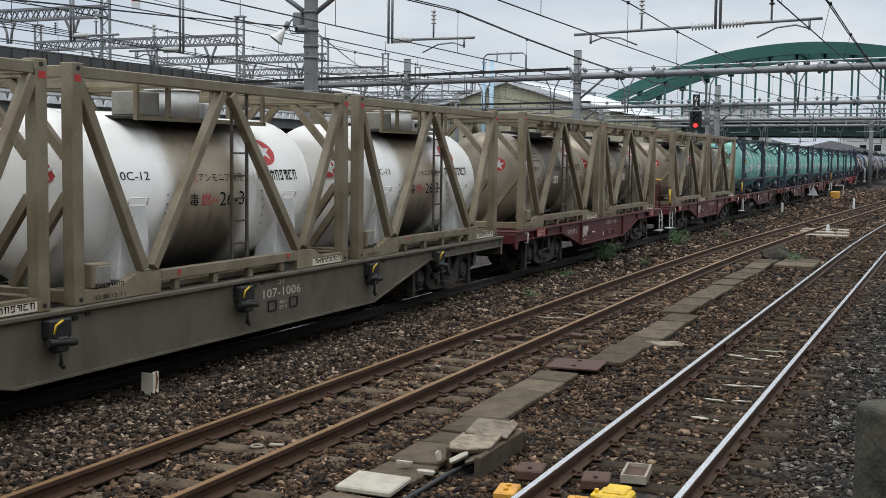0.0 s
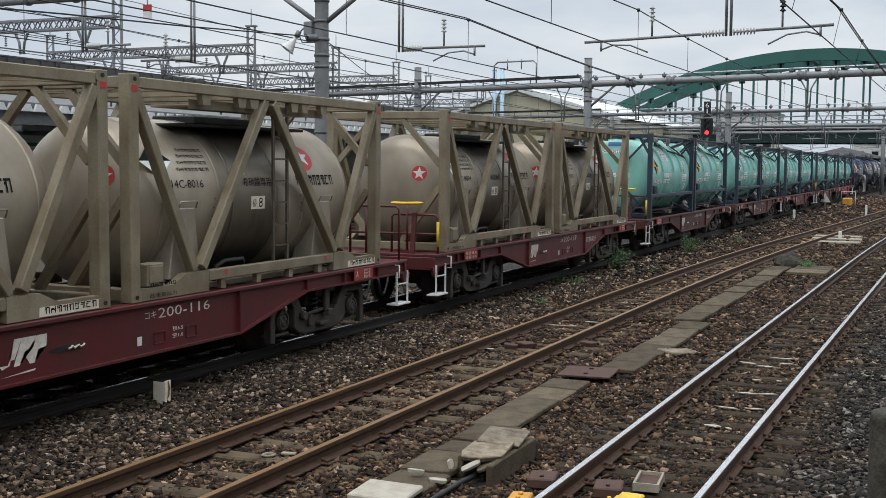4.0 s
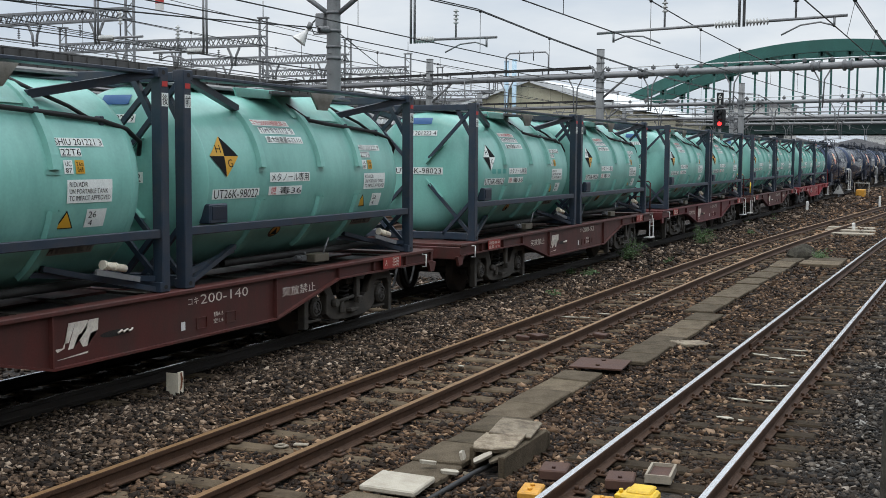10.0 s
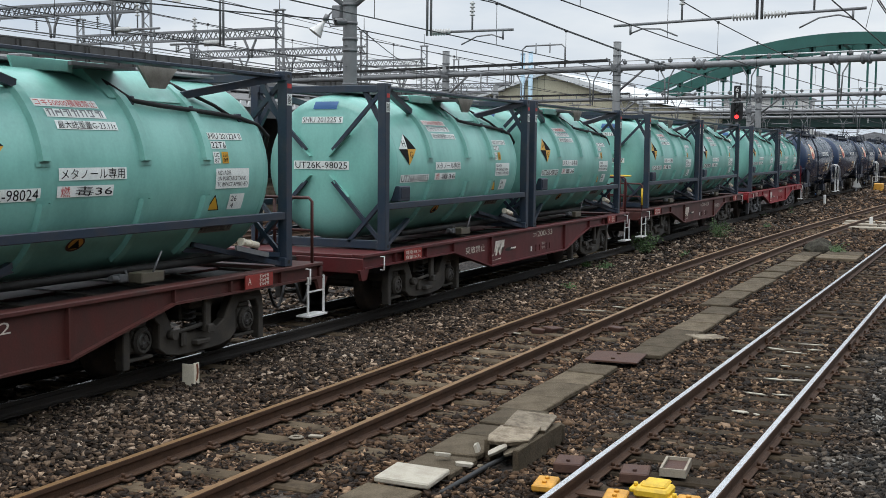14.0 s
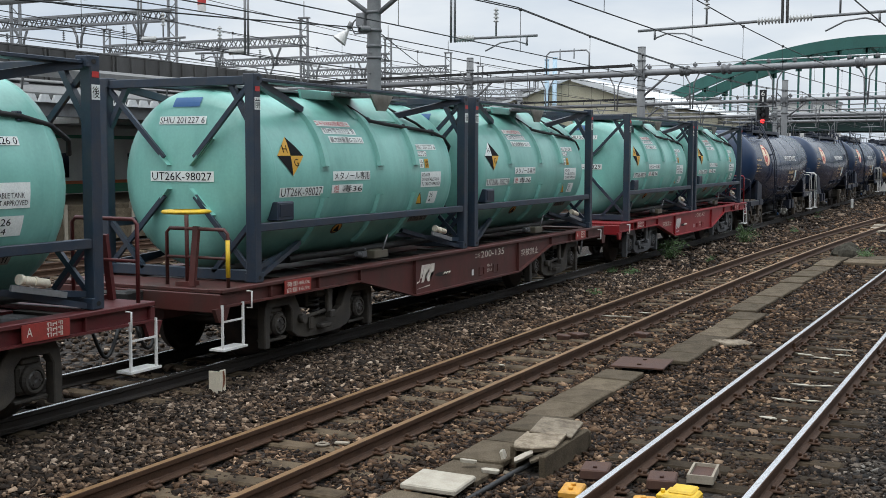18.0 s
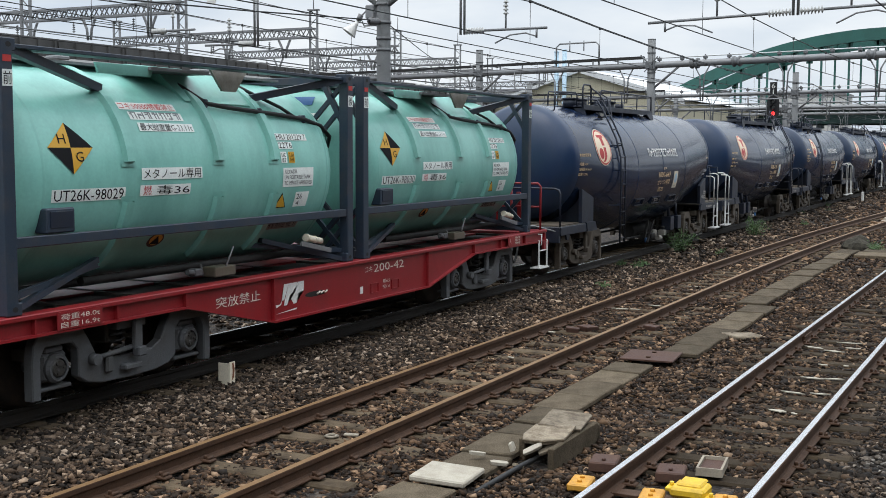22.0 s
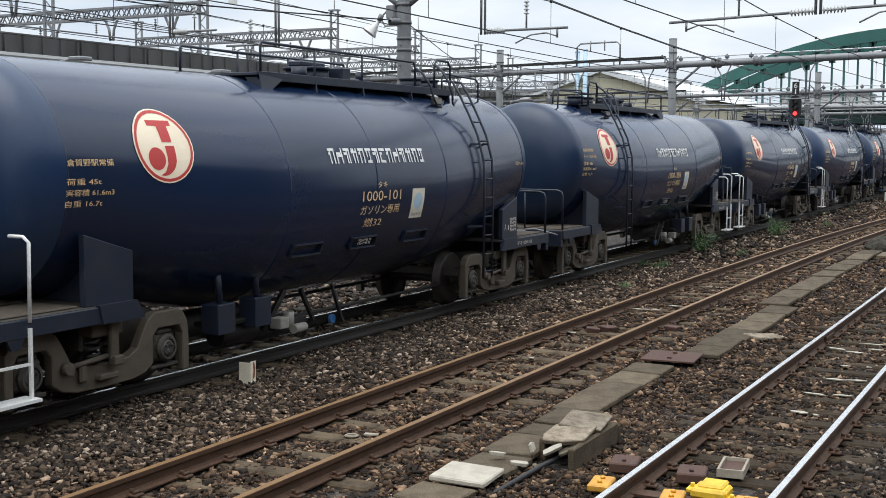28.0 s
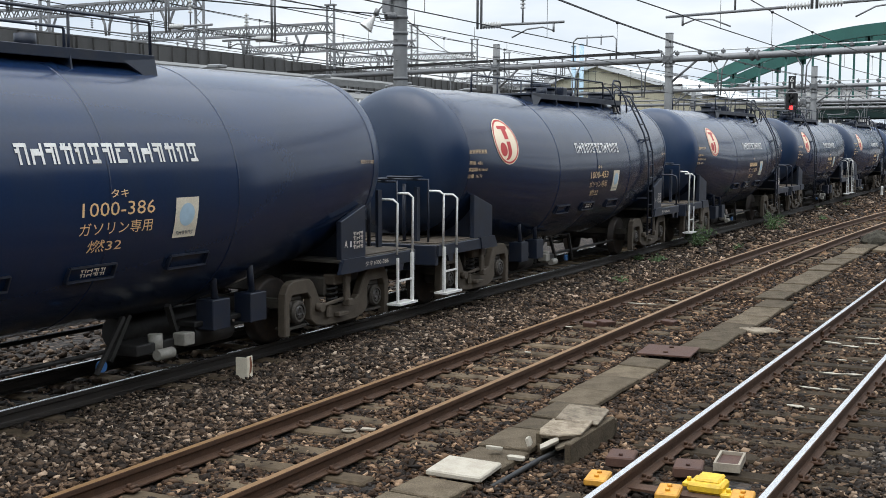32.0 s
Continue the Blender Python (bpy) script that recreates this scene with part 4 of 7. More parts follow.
for z in (4.4, 4.85):
    part("step_bolt", Shape().tube((G1 - .26, 13.0, z), (G1 + .26, 13.0, z), .012, 6), DARKGALV, mast)
hornp = thing("loudspeaker", "white horn loudspeaker on a bracket of the mast", "loudspeaker")
part("horn", Shape().lathe([(0, .025), (.1, .055), (.34, .16), (.36, .17), (.35, .15), (.1, .04)], 20), WHITE, hornp).matrix_local = Matrix.Translation((G1 - .05, 13.62, 5.42)) @ Vector((-.35, .5, -.8)).to_track_quat("X", "Z").to_matrix().to_4x4()
part("driver", Shape().tube((G1 - .05, 13.62, 5.42), (G1 - .05, 13.55, 5.55), .06, 12), GALV, hornp)
part("bracket", Shape().path([(G1, 13.18, 5.3), (G1, 13.5, 5.3), (G1, 13.6, 5.5), (G1, 13.3, 5.75), (G1, 13.18, 5.75)], .018, 6), DARKGALV, hornp)
part("anchor_insulator", insulator(Shape(), (G1 - .22, 13.02, 5.36), (G1 - .6, 13.02, 5.33), 5, .08), DARKGALV, mast)
solid("junction_box", Shape().block(G1 - .1, G1 + .1, 13.2, 13.42, 5.45, 5.75, .02), GALV, "small grey junction box on the mast", "junction box")
beam = thing("gantry_beam", "grey steel pipe gantry beam across all tracks", "gantry beam")
part("pipe", Shape().tube((G1, -1.5, 6.62), (G1, 40, 6.62), .11, 16), GALV, beam)
part("upper_pipe", Shape().tube((G1, -1.5, 7.15), (G1, 40, 7.15), .05, 12), GALV, beam)
for k in range(20):
    part("lattice_bar", Shape().tube((G1, 1 + 2 * k, 6.7), (G1, 2 + 2 * k, 7.15), .025, 6).tube((G1, 2 + 2 * k, 7.15), (G1, 3 + 2 * k, 6.7), .025, 6), GALV, beam)
for y in (15.0, 15.6, 17.2, 18.4, 19.9, 21.4):
    part("beam_clamp", Shape().lathe([(-.05, .11), (-.05, .14), (.05, .14), (.05, .11)], 14, False, (G1, 6.62)).tube((G1, y * 0, 6.62), (G1, .01, 6.62), .01, 4), DARKGALV, beam).location = (0, y, 0)
solid("end_mast", Shape().lathe([(-.3, .19), (8, .16)], 20), MASTCON, "grey concrete catenary mast at the gantry's far end", "catenary mast").matrix_world = pose(G1, -1.4, 0, 0, -90, 0)
solid("end_mast", Shape().lathe([(-.3, .19), (8, .16)], 20), MASTCON, "grey concrete catenary mast at the gantry's far end", "catenary mast").matrix_world = pose(G1, 40, 0, 0, -90, 0)


def drop_arm(x, y, reach, zt=6.6, zl=5.08, second=0.0, tilt=0.0):
    """A pair of hanging tubes with insulated registration arms; tilt: rise for each metre towards lower y."""
    a = thing("drop_arm", "galvanised drop arm with insulated registration tubes for the contact wire", "drop arm", "overhead line drop arms")
    part("hanger", Shape().tube((x, y - .045, zt + .1), (x, y - .045, zl - .07), .028, 8).tube((x, y + .045, zt + .1), (x, y + .045, zl - .07), .028, 8), GALV, a)

    def at(v, dz=0.0):
        return (x, v, zl - tilt * (v - y) + dz)

    for r in (reach, second):
        if r:
            s = 1 if r > 0 else -1
            part("insulator", insulator(Shape(), at(y + s * .08), at(y + s * .52), 7, .075), PORCELAIN, a, "ribbed pale porcelain insulator")
            part("registration_tube", Shape().tube(at(y + s * .52), at(y + r), .028, 8), GALV, a)
            e = y + r * .88
            part("steady_arm", Shape().tube(at(e), at(e, -.2), .022, 6).path([at(e, -.17), at(e - s * .25, -.09), at(e - s * .6, -.12), at(e - s * .95, -.28)], .016, 6), GALV, a)
            m = y + r * .52
            part("messenger_hanger", Shape().tube(at(m), at(m, .6), .02, 6), GALV, a)
            part("messenger_insulator", insulator(Shape(), at(m, .3), at(m, .62), 4, .06), PORCELAIN if r == reach else BLACKPART, a)


drop_arm(G1, 4.09, 2.85, zl=5.17, second=-1.92, tilt=.034)
drop_arm(G1, 11.05, -1.95)
drop_arm(G1, 16.45, 1.5, zl=5.02)
drop_arm(G1, 19.66, -1.4, zl=5.42)
tagsign = thing("hanging_sign", "small red and white square sign hung below the beam", "hanging sign")
part("upper_half", Shape().box(G1 - .01, G1 + .01, 17.63, 17.87, 6.18, 6.34), REDINK, tagsign)
part("lower_half", Shape().box(G1 - .01, G1 + .01, 17.63, 17.87, 6.01, 6.18), WHITE, tagsign)
part("rod", Shape().tube((G1, 17.75, 6.34), (G1, 17.75, 6.6), .012, 6), DARKGALV, tagsign)


def wire(name, pts, r, label, material=None):
    return solid(name, Shape().path(pts, r, 5), material or CABLE, label, "overhead wire", "overhead wires")


def catenary(y, drift, zc, zm, x1=230.0, side=0.0, sag=.36, twin=False):
    """Contact wire, sagging messenger and droppers for one track."""
    spans = [-20, G1, 58, 93, 128, 165, 205, x1]
    con, mes = [], []
    for a, b in zip(spans, spans[1:]):
        for i in range(8):
            x = a + (b - a) * i / 8
            t = i / 8
            con.append((x, y + drift(x), zc))
            mes.append((x, y + drift(x) + side, zm - sag * 4 * t * (1 - t)))
    wire("contact_wire", con, .011, "black contact wire over a track")
    wire("messenger_wire", mes, .013, "black sagging messenger wire over a track")
    if twin:
        wire("messenger_wire", [(x, v + .07, z + .05) for x, v, z in mes], .012, "black sagging messenger wire over a track")
    s = Shape()
    for (x, a, z), (_, b, w) in zip(con, mes):
        if 8 < x < 120 and w - z > .15:
            s.tube((x, a, z), (x, b, w), .006, 4)
            s.tube((x, b, w - .03), (x, b, w + .03), .03, 6)
    solid("droppers", s, CABLE, "thin droppers between messenger and contact wire", "dropper", kind="stuff")


catenary(2.334, lean_1, 4.85, 5.5, side=-.13, sag=.3, twin=True)
catenary(5.86, lean_2, 4.81, 5.67, sag=.28)
catenary(Y3, lambda x: 0, 4.77, 5.63, twin=True)
catenary(16.5, lambda x: 0, 4.95, 5.78, sag=.1)
catenary(20.1, lambda x: 0, 5.0, 6.1, sag=.2)
for y, z, sag in ((14.4, 5.55, .06), (24.5, 6.4, .3)):
    pts = []
    for a, b in ((-15, G1), (G1, 58), (58, 93), (93, 128), (128, 165)):
        pts += [(a + (b - a) * i / 8, y, z - sag * 4 * (i / 8) * (1 - i / 8)) for i in range(8)]
    wire("feeder_wire", pts, .014, "black feeder wire strung along the tracks")
wire("stay_wire", [(8, 13.0, 4.55), (14.6, 13.0, 4.93), (17.8, 13.0, 5.09), (21.9, 13.0, 5.34), (G1, 13.0, 5.38)], .014, "black wire anchored to the mast")
for y0, z0, y1, z1, x1 in ((13, 5.4, 33, 6.4, 75),):
    wire("span_wire", [(G1 + (x1 - G1) * i / 8, y0 + (y1 - y0) * i / 8, z0 + (z1 - z0) * i / 8 - .5 * 4 * (i / 8) * (1 - i / 8)) for i in range(9)], .012, "slack black span wire between masts")


def gantry(x, z, posts, y0, y1, r=.15, lattice=True, label="grey steel pipe gantry spanning the yard tracks", skew=0.0, mid=15.0, tray=0.0):
    """A pipe gantry; skew: how far it stands askew of the tracks, metres along for each metre across, through x at y = mid."""
    def at(y, dz=0.0, dx=0.0):
        return (x + skew * (y - mid) + dx, y, z + dz)

    g = thing("gantry", label, "catenary gantry", "catenary gantries")
    part("main_pipe", Shape().tube(at(y0), at(y1), r, 14), GALV, g)
    if lattice:
        part("upper_pipe", Shape().tube(at(y0, .42), at(y1, .42), r * .45, 8), GALV, g)
        n = int((y1 - y0) / 2.0)
        for i in range(n):
            a = y0 + (y1 - y0) * i / n
            part("web_bar", Shape().tube(at(a), at(a + .9, .42), .03, 5), DARKGALV, g)
    elif tray:
        part("cable_tray", Shape().bar(at(tray, .36), at(y1, .36), .3, .05).bar(at(tray, .42, -.13), at(y1, .42, -.13), .03, .1), BLACKPART, g, "dark cable tray carried on the pipe")
        part("tray_cable", Shape().tube(at(tray, .42), at(y1, .42), .045, 6).tube(at(tray, .41, -.08), at(y1, .41, -.08), .03, 6), CABLE, g)
        for i in range(int((y1 - tray) / 1.5)):
            part("tray_bracket", Shape().bar(at(tray + 1.5 * i, .08, -.1), at(tray + 1.5 * i, .36, -.1), .07, .05), DARKGALV, g)
        part("conduit", Shape().tube(at(y0, .34), at(tray, .34), .03, 6), ROOFWHITE, g, "thin pale conduit above the pipe")
        for i in range(int((tray - y0) / 1.25)):
            y = y0 + .4 + 1.25 * i
            part("conduit_clip", Shape().bar(at(y, r), at(y, .42), .05, .06).block(at(y)[0] - .1, at(y)[0] + .1, y - .1, y + .1, z + .2, z + .36, .03), DARKGALV, g)
        for y in (15.2, 13.0, 6.6, 5.2, -.6):
            part("pipe_joint", Shape().lathe([(-.2, r), (-.2, r + .09), (-.12, r + .1), (-.08, r + .03), (.08, r + .03), (.12, r + .1), (.2, r + .09), (.2, r)], 14, False), DARKGALV, g).matrix_local = Matrix.Translation(at(y)) @ pose(0, 0, 0, 0, 0, -math.degrees(math.atan(skew)))
    for y in posts:
        px = at(y)[0]
        p = part("post", Shape().tube((px, y, -.3), (px, y, z + 1.3), .2, 16), MASTCON, g)
        part("post_cap", Shape().tube((px, y, z + 1.3), (px, y, z + 1.33), .21, 12), DARKGALV, p)
        for k in range(4):
            part("post_band", Shape().tube((px, y, z - .9 + .5 * k), (px, y, z - .84 + .5 * k), .225, 14), DARKGALV, p)
        part("knee", Shape().tube((px, y - .15, z - 1.15), at(y - 1.7), .06, 8), GALV, g)
        part("bracket_box", Shape().block(px - .25, px + .25, y - .26, y + .26, z - .2, z + .2, .03), DARKGALV, g)
        part("bracket_arm", Shape().bar((px - .25, y - .3, z - .3), (px - .25, y + .5, z + .5), .06, .06).bar((px - .25, y + .3, z - .35), (px - .25, y - .4, z + .42), .05, .05), DARKGALV, g)
    n = int((y1 - y0) / 4.2)
    for i in range(n):
        y = y0 + 1.4 + (y1 - y0 - 2) * i / n
        part("hanger", Shape().path([at(y - .42, -.1), at(y - .12, -.62), at(y - .06, -1.9)], .035, 6).path([at(y + .42, -.1), at(y + .12, -.62), at(y + .06, -1.9)], .035, 6), GALV, g)
        part("pull_arm", Shape().tube(at(y, -1.85), at(y + 1.3, -1.88), .03, 6), GALV, g)
        a = Vector(at(y + 1.6, -.16))
        if lattice:
            part("insulator", insulator(Shape(), a, a + Vector((0, 0, -.5)), 5, .09), PORCELAIN if i % 2 else DARKGALV, g)


gantry(57.9, 6.8, (17.6, 28.5), -12, 62, .165, False, skew=.235, tray=18.0)
gantry(80.7, 6.3, (14.3, 25.0, 36), -14, 62, .13, False, skew=.28, mid=15, tray=24.0)
gantry(104, 6.1, (2.0, 19.5, 30), -16, 60, .14, skew=.25)
gantry(130, 6.3, (7, 24, 40), -20, 60, .16, skew=.2)
# pipes and cages hanging from the second gantry
cage = thing("pipe_cage", "grey bent pipe frame hanging from the gantry", "pipe frame")
part("hoop", Shape().path([(60.35, 26.0, 6.75), (60.35, 26.0, 5.95), (60.35, 25.9, 5.8), (60.3, 24.6, 5.8), (60.3, 24.5, 5.95), (60.3, 24.5, 6.75)], .04, 8), GALV, cage)
part("hoop", Shape().path([(60.3, 25.6, 6.75), (60.3, 25.6, 6.2), (60.3, 25.5, 6.1), (60.2, 24.2, 6.1), (60.2, 24.1, 6.2), (60.2, 24.1, 6.75)], .035, 8), GALV, cage)
part("hoop", Shape().path([(60.3, 25.3, 5.8), (60.3, 25.3, 5.6), (60.3, 25.05, 5.5), (60.3, 24.9, 5.65)], .03, 6), GALV, cage)
hoop = thing("pipe_cage", "grey bent pipe frame standing on the gantry", "pipe frame")
part("hoop", Shape().path([(59.9, 23.35, 6.85), (59.9, 23.35, 8.0), (59.9, 23.15, 8.18), (59.5, 20.95, 8.18), (59.45, 20.75, 8.0), (59.45, 20.75, 6.85)], .045, 8), GALV, hoop)
for y in (22.5, 21.7):
    part("strut", Shape().tube((59.7, y, 7.75), (59.7, y, 8.3), .03, 6), GALV, hoop)

# colour light signal
sig = thing("railway_signal", "black oval colour-light signal showing red, with a number board above", "railway signal")
SX, SY = 59.2, 11.55
part("post", Shape().tube((SX, SY, -.2), (SX, SY, 5.6), .07, 10), DARKGALV, sig)
back = [(.3 * math.sin(a * math.pi / 12), .3 * math.cos(a * math.pi / 12)) for a in range(24)]
oval = [(u, v + (.26 if v > 0 else -.26)) for u, v in back]
head = part("backplate", Shape().add([(SX - .1, SY + u, 4.62 + v) for u, v in oval] + [(SX - .04, SY + u, 4.62 + v) for u, v in oval],
                                      [tuple(range(24)), tuple(reversed(range(24, 48)))] + [(i, (i + 1) % 24, 24 + (i + 1) % 24, 24 + i) for i in range(24)]), SIGNALBLACK, sig)
for z in (4.9, 4.6):
    part("lens", Shape().tube((SX - .1, SY, z), (SX - .14, SY, z), .1, 14), DARKGLASS, head)
    part("hood", Shape().lathe([(-.35, .11), (-.1, .12)], 16), SIGNALBLACK, head).location = (SX, SY, z)
part("lit_lens", Shape().tube((SX - .1, SY, 4.3), (SX - .15, SY, 4.3), .1, 16), GLOWRED, head, "glowing red lens")
board = part("number_board", Shape().block(SX - .12, SX - .06, SY - .17, SY + .17, 5.2, 5.85, .01), SIGNALBLACK, sig, "black number board with a white figure")
vs, fs = letters("6")
part("number_figure", Shape().add([(SX - .13, SY + .09 - .18 * u, 5.54 + .25 * v) for u, v in vs], fs), WHITE, board)
part("number_bar", Shape().box(SX - .131, SX - .125, SY - .03, SY + .03, 5.26, 5.48), WHITE, board)

# ---- far things ----
# tied-arch road bridge
arch = thing("arch_bridge", "green steel tied-arch road bridge over the yard", "bridge")
BX, BY, HALF, BASE, RISE = 150.0, 15.5, 30.9, 7.0, 9.33


def rib_z(y):
    return BASE + RISE * (1 - ((y - BY) / HALF) ** 2)


for bx in (BX, BX + 11):
    s = Shape()
    ys = [BY - HALF + 2 * HALF * i / 48 for i in range(49)]
    sec = [(-.5, -.72), (.5, -.72), (.5, .72), (-.5, .72)]
    vs = [(bx + a, y, rib_z(y) + b) for y in ys for a, b in sec]
    s.add(vs, [(k * 4 + i, (k + 1) * 4 + i, (k + 1) * 4 + (i + 1) % 4, k * 4 + (i + 1) % 4) for k in range(48) for i in range(4)])
    part("arch_rib", s, BRIDGE, arch, "green arch rib")
    for k in range(1, 19):
        y = BY - HALF + 2 * HALF * k / 19
        part("hanger", Shape().box(bx - .14, bx + .14, y - .12, y + .12, 7.2, rib_z(y)), BRIDGE, arch)
        part("hanger_head", Shape().slab([(bx - .14, 0), (bx + .14, 0), (bx + .14, .7), (bx - .14, .7)], y - .4, y + .4), BRIDGE, arch).location = (0, 0, rib_z(y) - 1.3)
    part("tie_girder", Shape().box(bx - .4, bx + .4, -80, 110, 5.6, 7.2), DARKBRIDGE, arch)
for k in range(2, 18, 2):
    y = BY - HALF + 2 * HALF * k / 19
    if rib_z(y) > 13:
        part("top_strut", Shape().box(BX, BX + 11, y - .3, y + .3, rib_z(y) - .4, rib_z(y) + .4), BRIDGE, arch)
part("deck", Shape().box(BX - 1.5, BX + 12.5, -80, 110, 7.2, 7.5), DARKGALV, arch)
part("parapet", Shape().box(BX - 1.5, BX - 1.4, -80, 110, 7.5, 7.95), ROOFWHITE, arch, "pale bridge parapet")
for k in range(60):
    part("parapet_post", Shape().box(BX - 1.6, BX - 1.5, -70 + 3 * k, -69.8 + 3 * k, 7.5, 8.9), GALV, arch)
part("parapet_rail", Shape().box(BX - 1.58, BX - 1.52, -80, 110, 8.75, 8.85), GALV, arch)
for y in (-28, 49, 75):
    part("pier", Shape().box(BX, BX + 11, y - 1, y + 1, -.2, 5.6), VIADUCT, arch)

# beige factory with a gable
fac = thing("factory", "beige metal-clad factory with a pale gable roof", "factory building")
FX, FY0, FY1, FR = 112, 31.0, 51.0, 40.8
part("gable_wall", Shape().add([(FX, FY0, -.2), (FX, FY1, -.2), (FX, FY1, 7.1), (FX, FR, 10.3), (FX, FY0, 7.2), (FX + 40, FY0, -.2), (FX + 40, FY1, -.2), (FX + 40, FY1, 7.1), (FX + 40, FR, 10.3), (FX + 40, FY0, 7.2)],
                               [(0, 1, 2, 3, 4), (9, 8, 7, 6, 5), (0, 4, 9, 5), (1, 6, 7, 2)]), BEIGE, fac)
part("roof", Shape().add([(FX - .5, FY0 - .6, 7.25), (FX - .5, FR, 10.5), (FX - .5, FY1 + .6, 7.0), (FX + 40, FY0 - .6, 7.25), (FX + 40, FR, 10.5), (FX + 40, FY1 + .6, 7.0),
                          (FX - .5, FY0 - .6, 6.95), (FX - .5, FR, 10.2), (FX - .5, FY1 + .6, 6.7)], [(0, 1, 4, 3), (1, 2, 5, 4), (0, 6, 7, 1), (1, 7, 8, 2)]), ROOFWHITE, fac)
part("verge_board", Shape().add([(FX - .6, FR, 10.58), (FX - .6, FY0 - .8, 7.3), (FX - .6, FY0 - .8, 6.75), (FX - .6, FR, 10.0), (FX - .4, FR, 10.58), (FX - .4, FY0 - .8, 7.3), (FX - .4, FY0 - .8, 6.75), (FX - .4, FR, 10.0)],
                                [(0, 1, 2, 3), (7, 6, 5, 4), (0, 4, 5, 1), (3, 2, 6, 7)]), ROOFWHITE, fac)
for y in (33, 36, 39, 42, 45):
    part("wall_band", Shape().box(FX - .06, FX, y - .08, y + .08, 0, 7.3), BEIGE, fac)
duct = thing("blue_duct", "pair of tall pale-blue ducts on the factory wall", "duct")
for y, top in ((43.15, 12.1), (42.3, 12.25)):
    part("duct", Shape().tube((FX - 1.2, y, -.2), (FX - 1.2, y, top), .23, 14), SKYPIPE, duct)
    part("duct_cap", Shape().tube((FX - 1.2, y, top), (FX - 1.2, y, top + .1), .26, 14), SKYPIPE, duct)

# high-speed line viaduct with parapet and lattice portals
via = thing("viaduct", "dark grey concrete railway viaduct with a panelled parapet", "viaduct", kind="structure")
for i in range(42):
    x = 20 + 5 * i
    off = .18 * max(0, x - 50) * .5
    wallp = Shape().block(x + .04, x + 4.96, 45.0 + off, 45.25 + off, 6.0, 8.05, .03)
    for q in (.1, 1.3, 2.5, 3.7, 4.8):
        wallp.box(x + q, x + q + .12, 44.88 + off, 45.0 + off, 6.2, 8.0)
    part("parapet_panel", wallp, VIADUCT, via)
part("deck", Shape().add([(20, 45.2, 5.4), (230, 64, 5.4), (230, 90, 5.4), (20, 70, 5.4), (20, 45.2, 6.3), (230, 64, 6.3), (230, 90, 6.3), (20, 70, 6.3)], [(0, 1, 2, 3), (7, 6, 5, 4), (0, 4, 5, 1), (3, 2, 6, 7), (0, 3, 7, 4), (1, 5, 6, 2)]), VIADUCT, via)
for i in range(14):
    part("pier", Shape().box(26 + 15 * i, 28 + 15 * i, 48 + 1.35 * i, 66 + 1.35 * i, -.2, 5.4), VIADUCT, via)
part("handrail", Shape().tube((20, 45.1, 8.4), (50, 45.1, 8.4), .04, 6).tube((50, 45.1, 8.4), (230, 61.3, 8.4), .04, 6), DARKGALV, via)


def portal(x, y0, y1, z=10.9):
    """A lattice catenary portal on the viaduct."""
    g = thing("lattice_portal", "grey lattice catenary portal standing on the viaduct", "catenary portal", "lattice portals on the viaduct")
    for dz in (.1, .72):
        for dx in (-.25, .25):
            part("chord", Shape().bar((x + dx, y0, z + dz), (x + dx, y1, z + dz), .13, .13), GALV, g)
    n = int((y1 - y0) / .42)
    for dx in (-.25, .25):
        zig = [(x + dx, y0 + (y1 - y0) * i / n, z + .1 + .62 * (i % 2)) for i in range(n + 1)]
        part("beam_lacing", Shape().path(zig, .055, 4), DARKGALV, g)
    for y in (y0, y1):
        for dy in (-.3, .3):
            part("leg", Shape().bar((x, y + dy, 6.2), (x, y + dy, z + 2.0), .12, .12), GALV, g)
        part("leg_lacing", Shape().path([(x, y + (.3 if i % 2 else -.3), 6.2 + .55 * i) for i in range(12)], .04, 5), GALV, g)
        part("spike", Shape().tube((x, y, z + 2.0), (x, y, z + 3.2), .035, 5), GALV, g)
        part("leg_cap", Shape().box(x - .2, x + .2, y - .4, y + .4, z + 1.95, z + 2.05), GALV, g)
    m = int((y1 - y0) / 5.2)
    for i in range(m):
        y = y0 + 2.5 + (y1 - y0 - 3) * i / m
        part("hanging_frame", Shape().path([(x, y - .5, z), (x, y - .2, z - .6), (x, y - .12, z - 1.3)], .09, 6), GALV, g)
        part("hanging_frame", Shape().path([(x, y + .5, z), (x, y + .2, z - .6), (x, y + .12, z - 1.3)], .09, 6), GALV, g)
        part("insulator", insulator(Shape(), (x, y + 1.3, z - .1), (x, y + 1.3, z - .8), 5, .1), DARKGALV, g)


for x, a, b, z in ((44, 46, 64, 10.6), (56.5, 46.2, 64, 10.55), (70.5, 45.9, 64.1, 10.22), (90, 49.9, 68, 10.65), (105, 51.4, 68.1, 10.68), (125, 57, 74, 10.9), (150, 60, 77, 10.9)):
    portal(x, a, b, z)
for k, (y, z) in enumerate(((48, 9.9), (50.5, 10.4), (53, 9.6), (55, 12.6), (58, 9.8), (47, 12.9))):
    wire("viaduct_wire", [(20, y, z), (60, y + .6, z - .3), (105, y + 6.5, z - .2), (160, y + 12, z)], .022, "black wire strung along the viaduct")
